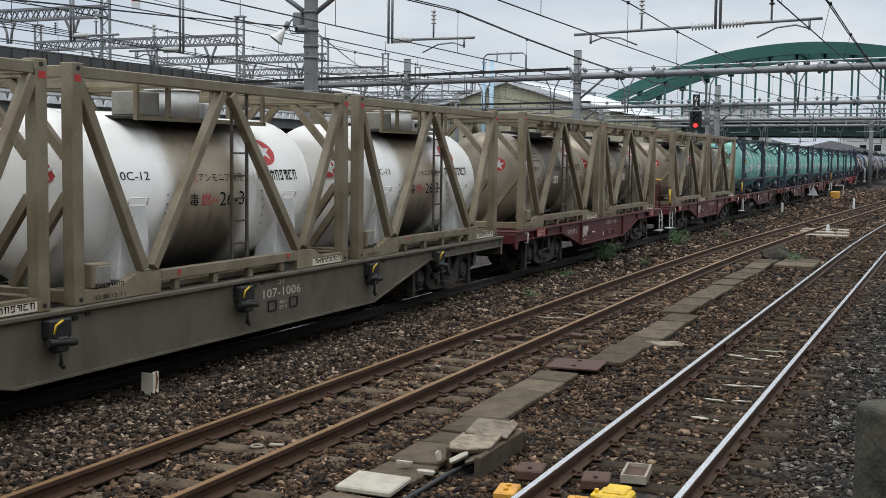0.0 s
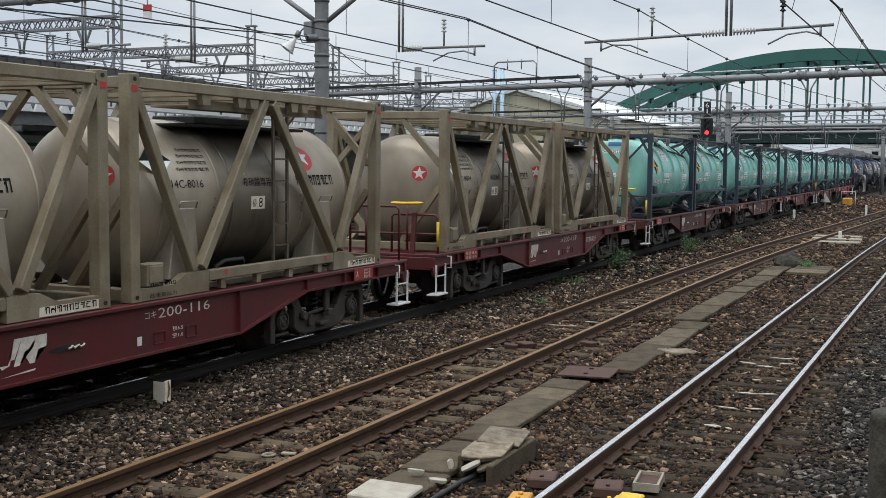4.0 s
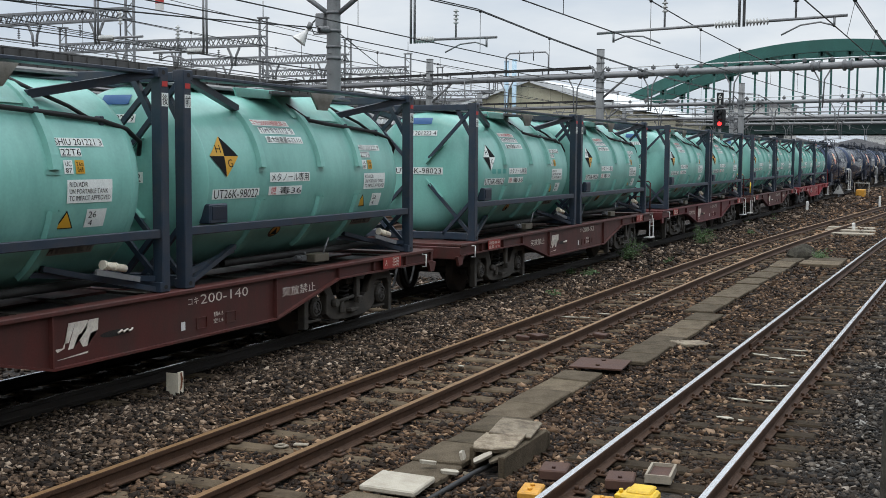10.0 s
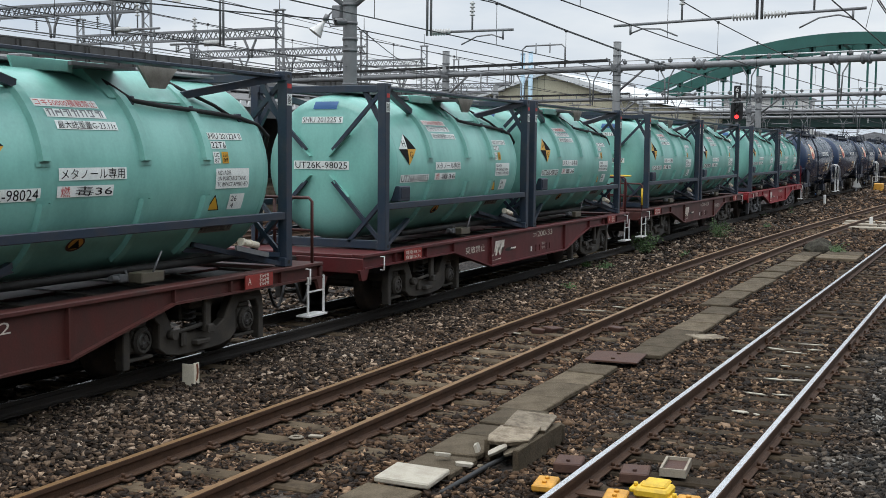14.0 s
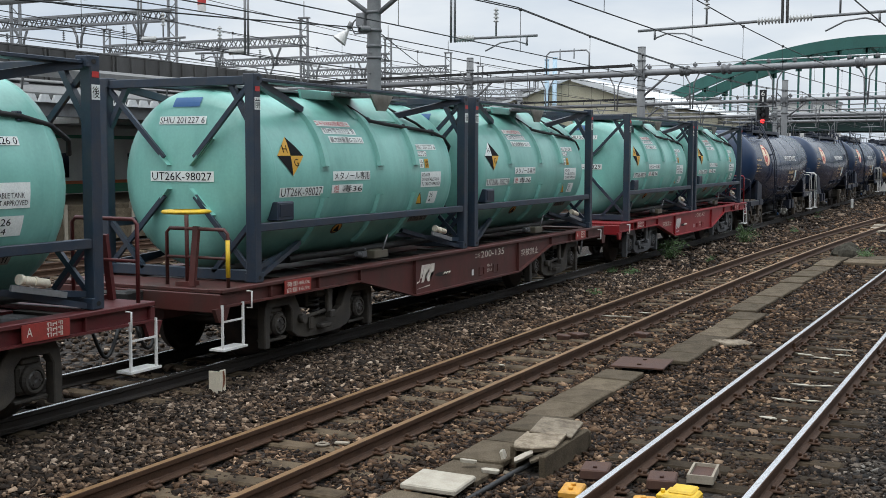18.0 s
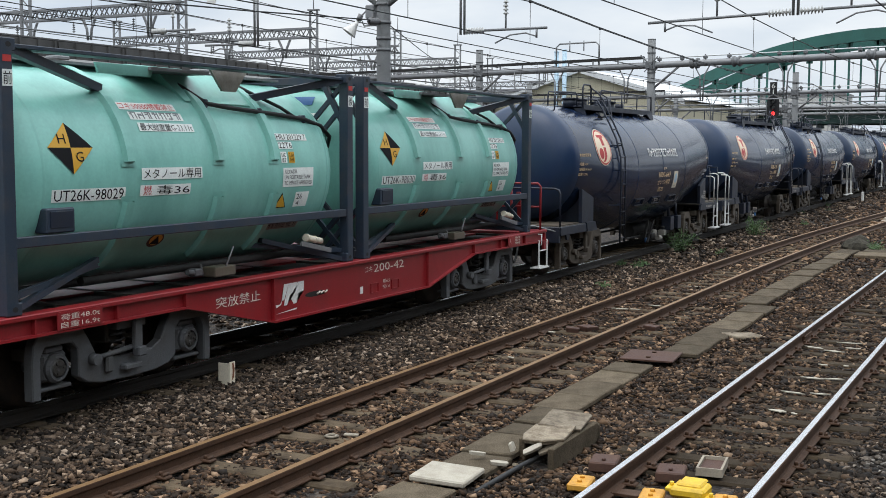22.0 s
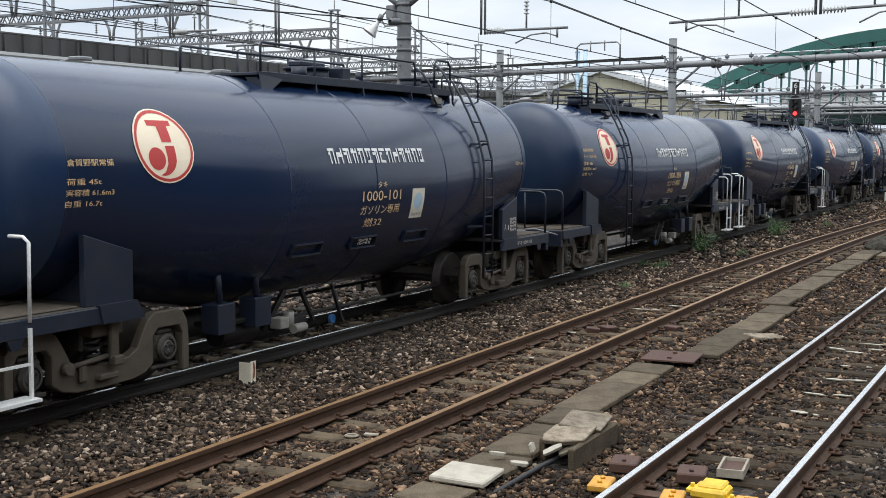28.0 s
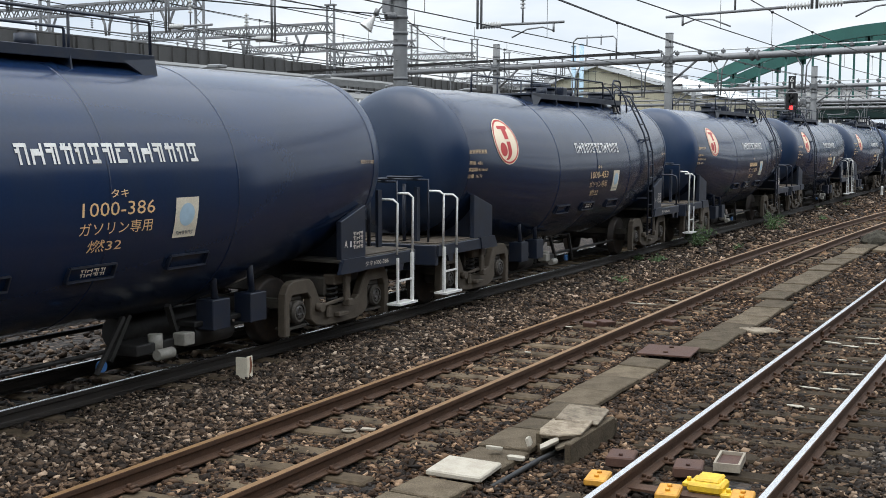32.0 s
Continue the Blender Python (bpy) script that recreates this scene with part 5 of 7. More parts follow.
# station platform with a canopy and a standing commuter train
solid("platform_far", Shape().block(-10, 64, 26.2, 33.5, -.2, 1.0, .02), CONCRETE, "grey concrete station platform beyond the sidings", "platform", kind="structure")
fence_row = thing("platform_fence", "row of grey concrete fence posts and panels along the platform", "fence")
for i in range(40):
    part("fence_post", Shape().block(4 + 1.5 * i, 4.14 + 1.5 * i, 25.9, 26.04, -.2, 1.05, .01), PALECON, fence_row)
    part("fence_panel", Shape().box(4.14 + 1.5 * i, 5.5 + 1.5 * i, 25.95, 26.0, -.1, .85), CONCRETE, fence_row)
can = thing("platform_canopy", "long station canopy with a corrugated pale edge and slate roof", "canopy")
part("roof_sheet", Shape().add([(0, 25.3, 4.35), (58, 25.3, 4.35), (58, 37, 5.7), (0, 37, 5.7), (0, 25.3, 4.22), (58, 25.3, 4.22), (58, 37, 5.57), (0, 37, 5.57)], [(0, 1, 2, 3), (7, 6, 5, 4), (0, 4, 5, 1), (2, 6, 7, 3), (1, 5, 6, 2), (0, 3, 7, 4)]), ROOFGREY, can)
part("upper_roof", Shape().add([(0, 31, 5.6), (58, 31, 5.6), (58, 34.5, 6.05), (0, 34.5, 6.05), (0, 31, 5.3), (58, 31, 5.3)], [(0, 1, 2, 3), (0, 4, 5, 1)]), ROOFGREY, can, "grey upper roof strip")
for i in range(110):
    part("edge_rib", Shape().slab([(.53 * i, 4.08), (.53 * i + .5, 4.08), (.53 * i + .38, 4.3), (.53 * i + .12, 4.3)], 25.22, 25.3), ROOFWHITE, can)
for i in range(9):
    part("column", Shape().box(3 + 6.5 * i, 3.2 + 6.5 * i, 30.0, 30.2, 1.0, 5.0), GALV, can)
    part("roof_lamp", Shape().path([(6 + 6.5 * i, 26.5, 4.4), (6 + 6.5 * i, 26.4, 5.05), (6 + 6.5 * i, 25.7, 5.15)], .04, 6).block(5.75 + 6.5 * i, 6.25 + 6.5 * i, 25.2, 25.7, 5.08, 5.2, .03), GALV, can)
part("fascia_beam", Shape().box(0, 58, 25.5, 25.7, 3.7, 4.2), DARKGALV, can)
emu = thing("commuter_train", "standing stainless commuter train with green and orange bands", "train")
for k in range(3):
    x = -10 + 20 * k
    car = part("car_body", Shape().block(x + .2, x + 19.7, 33.6, 36.4, .8, 3.75, .12), STEELCAR, emu)
    part("green_band", Shape().box(x + .3, x + 19.6, 33.57, 33.6, 1.04, 1.4), GREENBAND, car)
    part("orange_band", Shape().box(x + .3, x + 19.6, 33.57, 33.6, 1.4, 1.53), ORANGEBAND, car)
    part("upper_band", Shape().box(x + .3, x + 19.6, 33.57, 33.6, 3.2, 3.34), GREENBAND, car)
    for j in range(8):
        part("window", Shape().block(x + 1 + 2.35 * j, x + 2.3 + 2.35 * j, 33.56, 33.62, 1.66, 2.62, .01), DARKGLASS, car)
    part("roof_unit", Shape().block(x + 6, x + 11, 34.2, 35.8, 3.75, 4.1, .08), STEELCAR, car)
    part("underfloor", Shape().box(x + 1, x + 19, 33.9, 36.1, .2, .8), BLACKPART, emu)
    for q in (3.2, 16.8):
        part("bogie", Shape().box(x + q - 1.4, x + q + 1.4, 34.2, 35.8, -.2, .2), BLACKPART, emu)

# far houses and blocks that close the view
random.seed(11)
for k in range(22):
    x, y = random.uniform(215, 420), random.uniform(-45, 150)
    w, d, h = random.uniform(7, 16), random.uniform(7, 14), random.uniform(4, 9)
    b = thing("house", "distant pale house with a grey pitched roof", "house", "distant houses")
    b.location = (x, y, -.2)
    wl = part("wall", Shape().box(0, d, -w / 2, w / 2, 0, h), HOUSE, b)
    part("roof", Shape().add([(-.4, -w / 2 - .4, h), (d + .4, -w / 2 - .4, h), (d + .4, w / 2 + .4, h), (-.4, w / 2 + .4, h), (-.4, 0, h + 2), (d + .4, 0, h + 2)], [(0, 1, 5, 4), (2, 3, 4, 5), (0, 4, 3), (1, 2, 5)]), HOUSEROOF, b)
    for j in range(3):
        for f in range(2):
            part("window", Shape().box(-.06, .0, -w / 2 + (j + .5) * w / 3 - .6, -w / 2 + (j + .5) * w / 3 + .6, 1 + f * h / 2, 2.1 + f * h / 2), DARKGLASS, wl)
for k, (x, y, w, h) in enumerate(((190, 58, 22, 12), (230, 82, 26, 16), (200, 100, 30, 13), (260, 45, 18, 14), (175, 112, 24, 10))):
    b = thing("apartment_block", "distant cream apartment block with rows of windows", "apartment building", "distant blocks")
    b.location = (x, y, -.2)
    wl = part("wall", Shape().box(0, 12, -w / 2, w / 2, 0, h), HOUSE, b)
    part("roof", Shape().box(-.3, 12.3, -w / 2 - .3, w / 2 + .3, h, h + .5), HOUSEROOF, b)
    for j in range(int(w / 3)):
        for f in range(int(h / 3)):
            part("window", Shape().box(-.06, 0, -w / 2 + 1 + 3 * j, -w / 2 + 2.6 + 3 * j, 1 + 3 * f, 2.4 + 3 * f), DARKGLASS, wl)

# ---- the train ----
def arc(z, r, zc):
    return zc + r * math.asin(max(-1, min(1, (z - zc) / r)))


def wheelset(parent, x, r=0.43):
    w = part("wheelset", Shape().lathe([(-0.62, 0.0), (-0.62, r * 0.9), (-0.605, r), (-0.515, r), (-0.505, r + 0.03), (-0.485, r + 0.03), (-0.48, r * 0.82),
                                        (-0.54, r * 0.78), (-0.54, 0.2), (-0.48, 0.15), (-0.48, 0.08), (0.48, 0.08), (0.48, 0.15), (0.54, 0.2), (0.54, r * 0.78),
                                        (0.48, r * 0.82), (0.485, r + 0.03), (0.505, r + 0.03), (0.515, r), (0.605, r), (0.62, r * 0.9), (0.62, 0.0)],
                                       28, False, (0, 0)), WHEELSTEEL, parent)
    for side in (-1, 1):
        s = Shape().lathe([(side * 0.6, 0.09), (side * 1.035, 0.09), (side * 1.05, 0.075), (side * 1.05, 0.03), (side * 1.04, 0.0)], 18, False, (0, 0), False)
        for k in range(3):
            a = k * 2 * math.pi / 3
            s.tube((0.055 * math.cos(a), side * 1.04, 0.055 * math.sin(a)), (0.055 * math.cos(a), side * 1.07, 0.055 * math.sin(a)), 0.016, 6)
        part("axle_cap", s, CAPSTEEL, w, "round steel axle cap with three bolts")
    w.location = (x, 0, r)
    WHEELS.append((w, x, r))
    return w


# half outline of a cast side frame: a squared arch over each axle box, a dropped middle
HALF_EDGE = [(0, .42), (.34, .43), (.48, .5), (.57, .66), (.65, .78), (.75, .84), (1.12, .84), (1.22, .8), (1.29, .69), (1.31, .5), (1.31, .15), (1.2, .15), (1.2, .56), (1.14, .66), (.8, .66), (.72, .58), (.72, .3), (.6, .22), (.4, .18), (0, .17)]
FRAME_EDGE = HALF_EDGE + [(-a, z) for a, z in reversed(HALF_EDGE[1:-1])]


def bogie(parent, x, material, half=1.0):
    k = half / 0.97
    for side in (-1, 1):
        y0, y1 = sorted((side * 0.93, side * 1.05))
        part("bogie_side_frame", Shape().slab([(x + a * k, z) for a, z in FRAME_EDGE], y0, y1), material, parent, bevel=0.012)
        for h in (-half, half):
            a0, a1 = sorted((side * .8, side * .99))
            box = Shape().block(x + h - .17, x + h + .17, a0, a1, .3, .58, .03).lathe([(side * 0.97, 0.15), (side * 1.02, 0.15), (side * 1.05, 0.125), (side * 1.05, 0.1), (side * 1.0, .1)], 20, False, (x + h, 0.43), False)
            box.block(x + h - .22, x + h + .22, a0, a1, .21, .25, .01).block(x + h - .12, x + h + .12, a0, a1, .58, .64, .015)
            part("axle_box", box, BOGIE if material is not BOGIELIGHT else material, parent)
        for dx in (-0.13, 0.13):
            coil = [(x + dx + .07 * math.cos(k * .9), side * .99 + .07 * math.sin(k * .9), .4 + k * .0098) for k in range(32)]
            part("bogie_spring", Shape().path(coil, .018, 5), BLACKPART, parent)
        part("bolster_end", Shape().block(x - 0.22, x + 0.22, side * 1.0 - 0.09, side * 1.0 + 0.09, 0.7, 0.84, 0.015), material, parent)
        o = side * 1.09
        part("brake_hanger", Shape().block(x - .02, x + .1, min(o, o + side * .06), max(o, o + side * .06), .46, .86, .012).block(x - .01, x + .12, min(o, o + side * .1), max(o, o + side * .1), .4, .5, .012).block(x - .16, x + .1, o - .05, o + .05, .27, .33, .012), material, parent)
        part("brake_rod", Shape().tube((x - .5, o, .46), (x - .02, o, .5), .028, 8).tube((x - .56, o - .05, .45), (x - .56, o + .05, .45), .06, 12).block(x - .4, x - .3, o - .02, o + .03, .28, .46, .02), material, parent)
    part("bogie_bolster", Shape().block(x - 0.24, x + 0.24, -0.95, 0.95, 0.55, 0.8, 0.02).box(x - 1.2, x - 1.1, -0.9, 0.9, .5, .62).box(x + 1.1, x + 1.2, -0.9, 0.9, .5, .62), BOGIE, parent)
    for h in (-half, half):
        wheelset(parent, x + h)


def coupler(parent, x, way):
    part("coupler", Shape().block(min(x, x + way * 0.42), max(x, x + way * 0.42), -0.11, 0.11, 0.74, 0.98, 0.02)
         .block(min(x + way * .3, x + way * .44), max(x + way * .3, x + way * .44), -0.2, 0.2, 0.68, 1.0, 0.03), BLACKPART, parent)
    hose = [(x + way * (0.05 + 0.4 * i / 8), -0.35, 0.62 - 0.3 * math.sin(math.pi * i / 8)) for i in range(9)]
    part("brake_hose", Shape().path(hose, 0.022, 7), CABLE, parent)


def step_irons(parent, x, material, top=0.86):
    part("step", Shape().bar((x - 0.2, -1.26, top), (x - 0.2, -1.26, 0.34), 0.025, 0.025).bar((x + 0.2, -1.26, top), (x + 0.2, -1.26, 0.34), 0.025, 0.025)
         .box(x - 0.24, x + 0.24, -1.3, -1.1, 0.32, 0.345).bar((x - 0.2, -1.26, 0.66), (x + 0.2, -1.26, 0.66), 0.02, 0.02), material, parent, "white painted step iron")


def grab_iron(parent, x, z, material):
    part("grab_iron", Shape().path([(x, -1.27, z), (x, -1.34, z), (x, -1.34, z - 0.2), (x, -1.27, z - 0.2)], 0.012, 6), material, parent)


LOGO_STROKES = [[(0.0, 0.32), (0.16, 0.32), (0.2, 0.44), (0.3, 0.44), (0.46, 1.0), (0.3, 1.0), (0.2, 0.3), (0.04, 0.22)],
                [(0.28, 0.25), (0.4, 0.25), (0.52, 0.62), (0.7, 0.7), (0.76, 1.0), (0.46, 1.0)], [(0.62, 0.25), (0.72, 0.25), (0.8, 0.6), (0.98, 0.66), (1.0, 1.0), (0.78, 1.0), (0.52, 0.5)],
                [(0.0, 0.0), (0.75, 0.1), (0.72, 0.04)]]


def sill_edges(parent, half, y, material, dz=0.0):
    """An open deck: painted edges and end plates, cross beams over a black sheet for the shaded gaps."""
    for s in (-1, 1):
        part("deck_edge", Shape().block(-half, half, min(s * y, s * (y - .2)), max(s * y, s * (y - .2)), 0.99 + dz, 1.04 + dz, 0.008), material, parent)
    for e in (-1, 1):
        part("end_deck", Shape().block(min(e * half, e * (half - .85)), max(e * half, e * (half - .85)), -y + .204, y - .204, 0.985 + dz, 1.035 + dz, 0.008), material, parent)
    # one black sheet stands in for the shaded openings under the containers
    part("deck_gap_sheet", Shape().box(-half + .85, half - .85, -y + .204, y - .204, .93 + dz, .96 + dz), BLACKPART, parent)
    n = int(half)
    for k in range(-n, n + 1):
        part("cross_beam", Shape().box(k - .06, k + .06, -y + .2, y - .2, .95 + dz, .99 + dz), BOGIE, parent)


def container_wagon(number, paint, steel, brake, X, mark="", slot=True):
    """A 15 m flat wagon for two tank containers. brake: the end that carries the brake stand, -1 or 1."""
    w = thing("container_wagon", f"{mark} flat wagon with fishbelly sills", "freight wagon", "container wagons of the train")
    sill_edges(w, 6.92, 1.26, paint)
    for s in (-1, 1):
        y0, y1 = sorted((s * 1.16, s * 1.20))
        part("side_sill", Shape().slab([(-6.9, .84), (-3.72, .84), (-2.05, .46), (2.05, .46), (3.72, .84), (6.9, .84), (6.9, 1.0), (-6.9, 1.0)], y0, y1), paint, w)
        f0, f1 = sorted((s * 1.12, s * 1.26))
        part("sill_flange", Shape().slab([(-6.9, .82), (-3.72, .82), (-2.05, .44), (2.05, .44), (3.72, .82), (6.9, .82), (6.9, .845), (3.7, .845), (2.05, .465), (-2.05, .465), (-3.7, .845), (-6.9, .845)], f0, f1), paint, w)
    for x in (-5.9, -4.8, -3.72, -2.05, 2.05, 3.72, 4.8, 5.9):
        part("sill_rib", Shape().box(x - 0.012, x + 0.012, -1.25, -1.2, 0.47 if abs(x) < 3 else 0.845, 0.99), paint, w)
    part("centre_sill", Shape().box(-6.7, 6.7, -0.22, 0.22, 0.6, 0.99), paint, w)
    for x in (-6.9, 6.9):
        part("end_beam", Shape().block(x - 0.04, x + 0.04, -1.24, 1.24, 0.76, 0.984, 0.01), paint, w)
        coupler(w, x, 1 if x > 0 else -1)
        part("corner_stanchion", Shape().slab([(x - .14, .82), (x + .14, .82), (x + .07, .66), (x - .07, .66)], -1.25, -1.2), paint, w)
    for x in (-4.42, 4.42):
        bogie(w, x, steel)
    for x in (-3.0, -1.0, 1.6, 2.9):
        part("underframe_gear", Shape().block(x - 0.3, x + 0.3, -0.7, 0.5, 0.45, 0.8, 0.03).tube((x - 0.4, -0.2, 0.5), (x + 0.5, -0.2, 0.5), 0.12, 10), BLACKPART, w)
    # brake end: rail, hand wheel, steps
    e = brake * 6.72
    top = 1.72 if brake < 0 else 1.92
    bright = YELLOW if brake < 0 and paint is not FRESHRED else paint
    rail = Shape().path([(e, -1.2, 1.04), (e, -1.2, top - .05), (e, -1.15, top), (e, -.35, top), (e, -0.3, top - .05), (e, -0.3, 1.04)], 0.022, 8)
    part("end_rail", rail, paint, w)
    part("end_rail_bar", Shape().tube((e, -1.2, 1.04 + (top - 1.04) * .5), (e, -.3, 1.04 + (top - 1.04) * .5), .018, 8), paint, w)
    if bright is YELLOW:
        part("rail_grip", Shape().tube((e, -1.2, 1.16), (e, -1.2, 1.6), 0.027, 8), YELLOW, w, "yellow painted grip of the end rail")
    part("brake_stand", Shape().tube((e, -0.6, 1.04), (e, -0.6, 1.9), 0.025, 8).bar((e + brake * .1, -0.75, 1.04), (e, -0.75, 1.75), 0.08, 0.05).box(e - .1, e + .1, -.7, -.5, 1.04, 1.09), paint, w)
    if brake < 0:
        part("brake_wheel", Shape().lathe([(-0.025, 0.17), (-0.02, 0.28), (0.0, 0.3), (0.02, 0.28), (0.025, 0.17), (-0.025, 0.17)], 20, True), bright, w, "hand brake wheel").matrix_local = pose(e, -0.6, 1.92, 0, 90, 0)
    step_irons(w, e, WHITE)
    for x in (-6.45, 6.45):
        grab_iron(w, x, 0.98, WHITE)
    face = flat(1.20, 0.005)
    lettering("class_mark", "コキ", face, 0.2, 0.84, 0.2, 0.085, PALE, w)
    lettering("wagon_number", number, face, 0.44, 0.83, 1.0 if len(number) > 6 else 0.88, 0.115, PALE, w)
    if brake > 0:
        lettering("no_humping_notice", "突放禁止", face, -3.15, 0.745, 0.86, 0.13, PALE, w)
    else:
        lettering("no_humping_notice", "突放禁止", face, 2.25, 0.72, 0.86, 0.13, PALE, w)
    for k, stroke in enumerate(LOGO_STROKES):
        figure("emblem_stroke", stroke, face, -1.98, 0.53, 0.64, 0.36, PALE if paint is not FRESHRED else WHITE, w)
    if slot:
        part("sill_slot", Shape().add([face(-1.32 + 0.5 * u, 0.66 + 0.07 * v) for u, v in RING], [tuple(range(32))]), BLACKPART, w, "dark slot in the sill")
        part("slot_chain", Shape().path([(-1.05 + .03 * i, -1.215 - 0.008 * (i % 2), .69 + .012 * (i % 3)) for i in range(9)], .012, 5), PALE, w)
    patch("white_tag", face, 0.06, 0.56, 0.08, 0.1, WHITE, w, "small white tag field", 1)
    for x in (0.36, 0.96):
        part("tag_frame", Shape().bar((x, -1.206, .54), (x + .2, -1.206, .54), .01, .012).bar((x, -1.206, .67), (x + .2, -1.206, .67), .01, .012)
             .bar((x, -1.206, .54), (x, -1.206, .67), .012, .01, (1, 0, 0)).bar((x + .2, -1.206, .54), (x + .2, -1.206, .67), .012, .01, (1, 0, 0)), paint, w)
    lettering("brake_notice", "積6.5", face, 0.7, 0.65, 0.2, 0.055, PALE, w)
    lettering("brake_notice", "空1.6", face, 0.7, 0.57, 0.2, 0.055, PALE, w)
    for sx in (-1, 1):
        x = 5.35 * sx - 0.3
        part("load_plate", Shape().box(x, x + 0.6, -1.275, -1.262, 0.85, 1.02), LOADRED if paint is not FRESHRED else FRESHRED, w, "red load plate")
        pf = flat(1.275, 0.003)
        if sx < 0:
            lettering("load_notice", "荷重48.0t", pf, x + 0.04, 0.94, 0.52, 0.06, PALE, w)
            lettering("load_notice", "自重16.9t", pf, x + 0.04, 0.865, 0.52, 0.06, PALE, w)
        else:
            lettering("load_notice", "A", pf, x + .05, .9, .07, .09, PALE, w)
            bars("load_notice", pf, x + 0.3, 0.87, 0.22, 0.15, 3, PALE, w, 3)
    ROLLERS.append((w, X))
    return w


def long_wagon(X):
    """A 20 m flat wagon, olive grey, for three containers."""
    w = thing("container_wagon", "weathered olive-grey long container flat wagon with deep fishbelly sills", "freight wagon", "container wagons of the train")
    sill_edges(w, 9.75, 1.27, OLIVE, -.045)
    for s in (-1, 1):
        y0, y1 = sorted((s * 1.17, s * 1.21))
        part("side_sill", Shape().slab([(-9.7, .8), (-6.1, .8), (-3.9, .3), (3.9, .3), (6.1, .8), (9.7, .8), (9.7, .95), (-9.7, .95)], y0, y1), OLIVE, w)
        f0, f1 = sorted((s * 1.1, s * 1.25))
        part("sill_flange", Shape().slab([(-9.7, .78), (-6.1, .78), (-3.9, .275), (3.9, .275), (6.1, .78), (9.7, .78), (9.7, .805), (6.08, .805), (3.9, .3), (-3.9, .3), (-6.08, .805), (-9.7, .805)], f0, f1), OLIVE, w)
    part("centre_sill", Shape().box(-9.5, 9.5, -0.25, 0.25, 0.5, 0.93), OLIVE, w)
    for x in (-9.72, 9.72):
        part("end_beam", Shape().block(x - 0.05, x + 0.05, -1.24, 1.24, 0.62, 0.98, 0.01), OLIVE, w)
        coupler(w, x, 1 if x > 0 else -1)
    for x in (-7.15, 7.15):
        bogie(w, x, BOGIE)
    for x in (-6.3, -3.35, 0.1, 3.75, 6.4):
        part("clamp", Shape().block(x - 0.16, x + 0.16, -1.34, -1.2, 0.72, 0.92, 0.02).tube((x - 0.2, -1.34, 0.7), (x + 0.2, -1.34, 0.66), 0.04, 8).block(x - 0.08, x + 0.1, -1.36, -1.22, 0.58, 0.74, 0.02)
             .tube((x, -1.33, 0.6), (x - 0.01, -1.33, 0.46), 0.02, 6).tube((x - .01, -1.33, .46), (x + 0.03, -1.33, .42), .03, 8), BLACKPART, w, "black container clamp")
        part("clamp_lever", Shape().path([(x - 0.14, -1.36, 0.78), (x - 0.12, -1.37, 0.87), (x - 0.02, -1.37, 0.91)], 0.014, 6), YELLOW, w, "yellow clamp lever")
        part("clamp_fitting", Shape().box(x + .3, x + .38, -1.225, -1.2, .86, .9).box(x + .5, x + .58, -1.225, -1.2, .88, .92), BLACKPART, w)
    face = flat(1.21, 0.005)
    lettering("class_mark", "コキ", face, 1.02, 0.84, 0.2, 0.07, PALE, w)
    lettering("wagon_number", "107-1006", face, 0.66, 0.68, 0.98, 0.12, PALE, w)
    for x in (0.78, 1.34):
        part("tag_frame", Shape().bar((x, -1.216, .5), (x + .2, -1.216, .5), .012, .02).bar((x, -1.216, .63), (x + .2, -1.216, .63), .012, .02)
             .bar((x, -1.216, .5), (x, -1.216, .63), .02, .012, (1, 0, 0)).bar((x + .2, -1.216, .5), (x + .2, -1.216, .63), .02, .012, (1, 0, 0)), BLACKPART, w)
    lettering("brake_notice", "積5.0", face, 1.07, 0.57, 0.2, 0.05, PALE, w)
    lettering("brake_notice", "空1.8", face, 1.07, 0.5, 0.2, 0.05, PALE, w)
    ROLLERS.append((w, X))


def castings(parent, half, y, z0, z1, material):
    for x in (-half, half):
        for s in (-1, 1):
            for z in (z0, z1):
                a, b = (x, x + 0.178) if x < 0 else (x - 0.178, x)
                y0, y1 = sorted((s * y, s * (y - 0.162)))
                zz = (z, z + 0.118) if z == z0 else (z - 0.118, z)
                c = part("corner_casting", Shape().block(a, b, y0, y1, zz[0], zz[1], 0.008), material, parent)
                if s < 0:
                    m = (a + b) / 2
                    part("casting_hole", Shape().add([(m + 0.035 * math.cos(i * .785), -y - 0.003, (zz[0] + zz[1]) / 2 + 0.026 * math.sin(i * .785)) for i in range(8)], [tuple(range(8))]), BLACKPART, c)


def tank_profile(half, r, dish, n=9, full=0.8):
    """Along and radius of a tank with dished ends."""
    pts = []
    for i in range(n):
        a = math.pi / 2 * i / (n - 1)
        pts.append((-half - dish * math.cos(a), r * math.sin(a) ** full))
    return pts + [(-x, q) for x, q in reversed(pts)]


Z0, Z1 = 1.045, 3.575
UT_R, UT_C = 1.15, 2.29


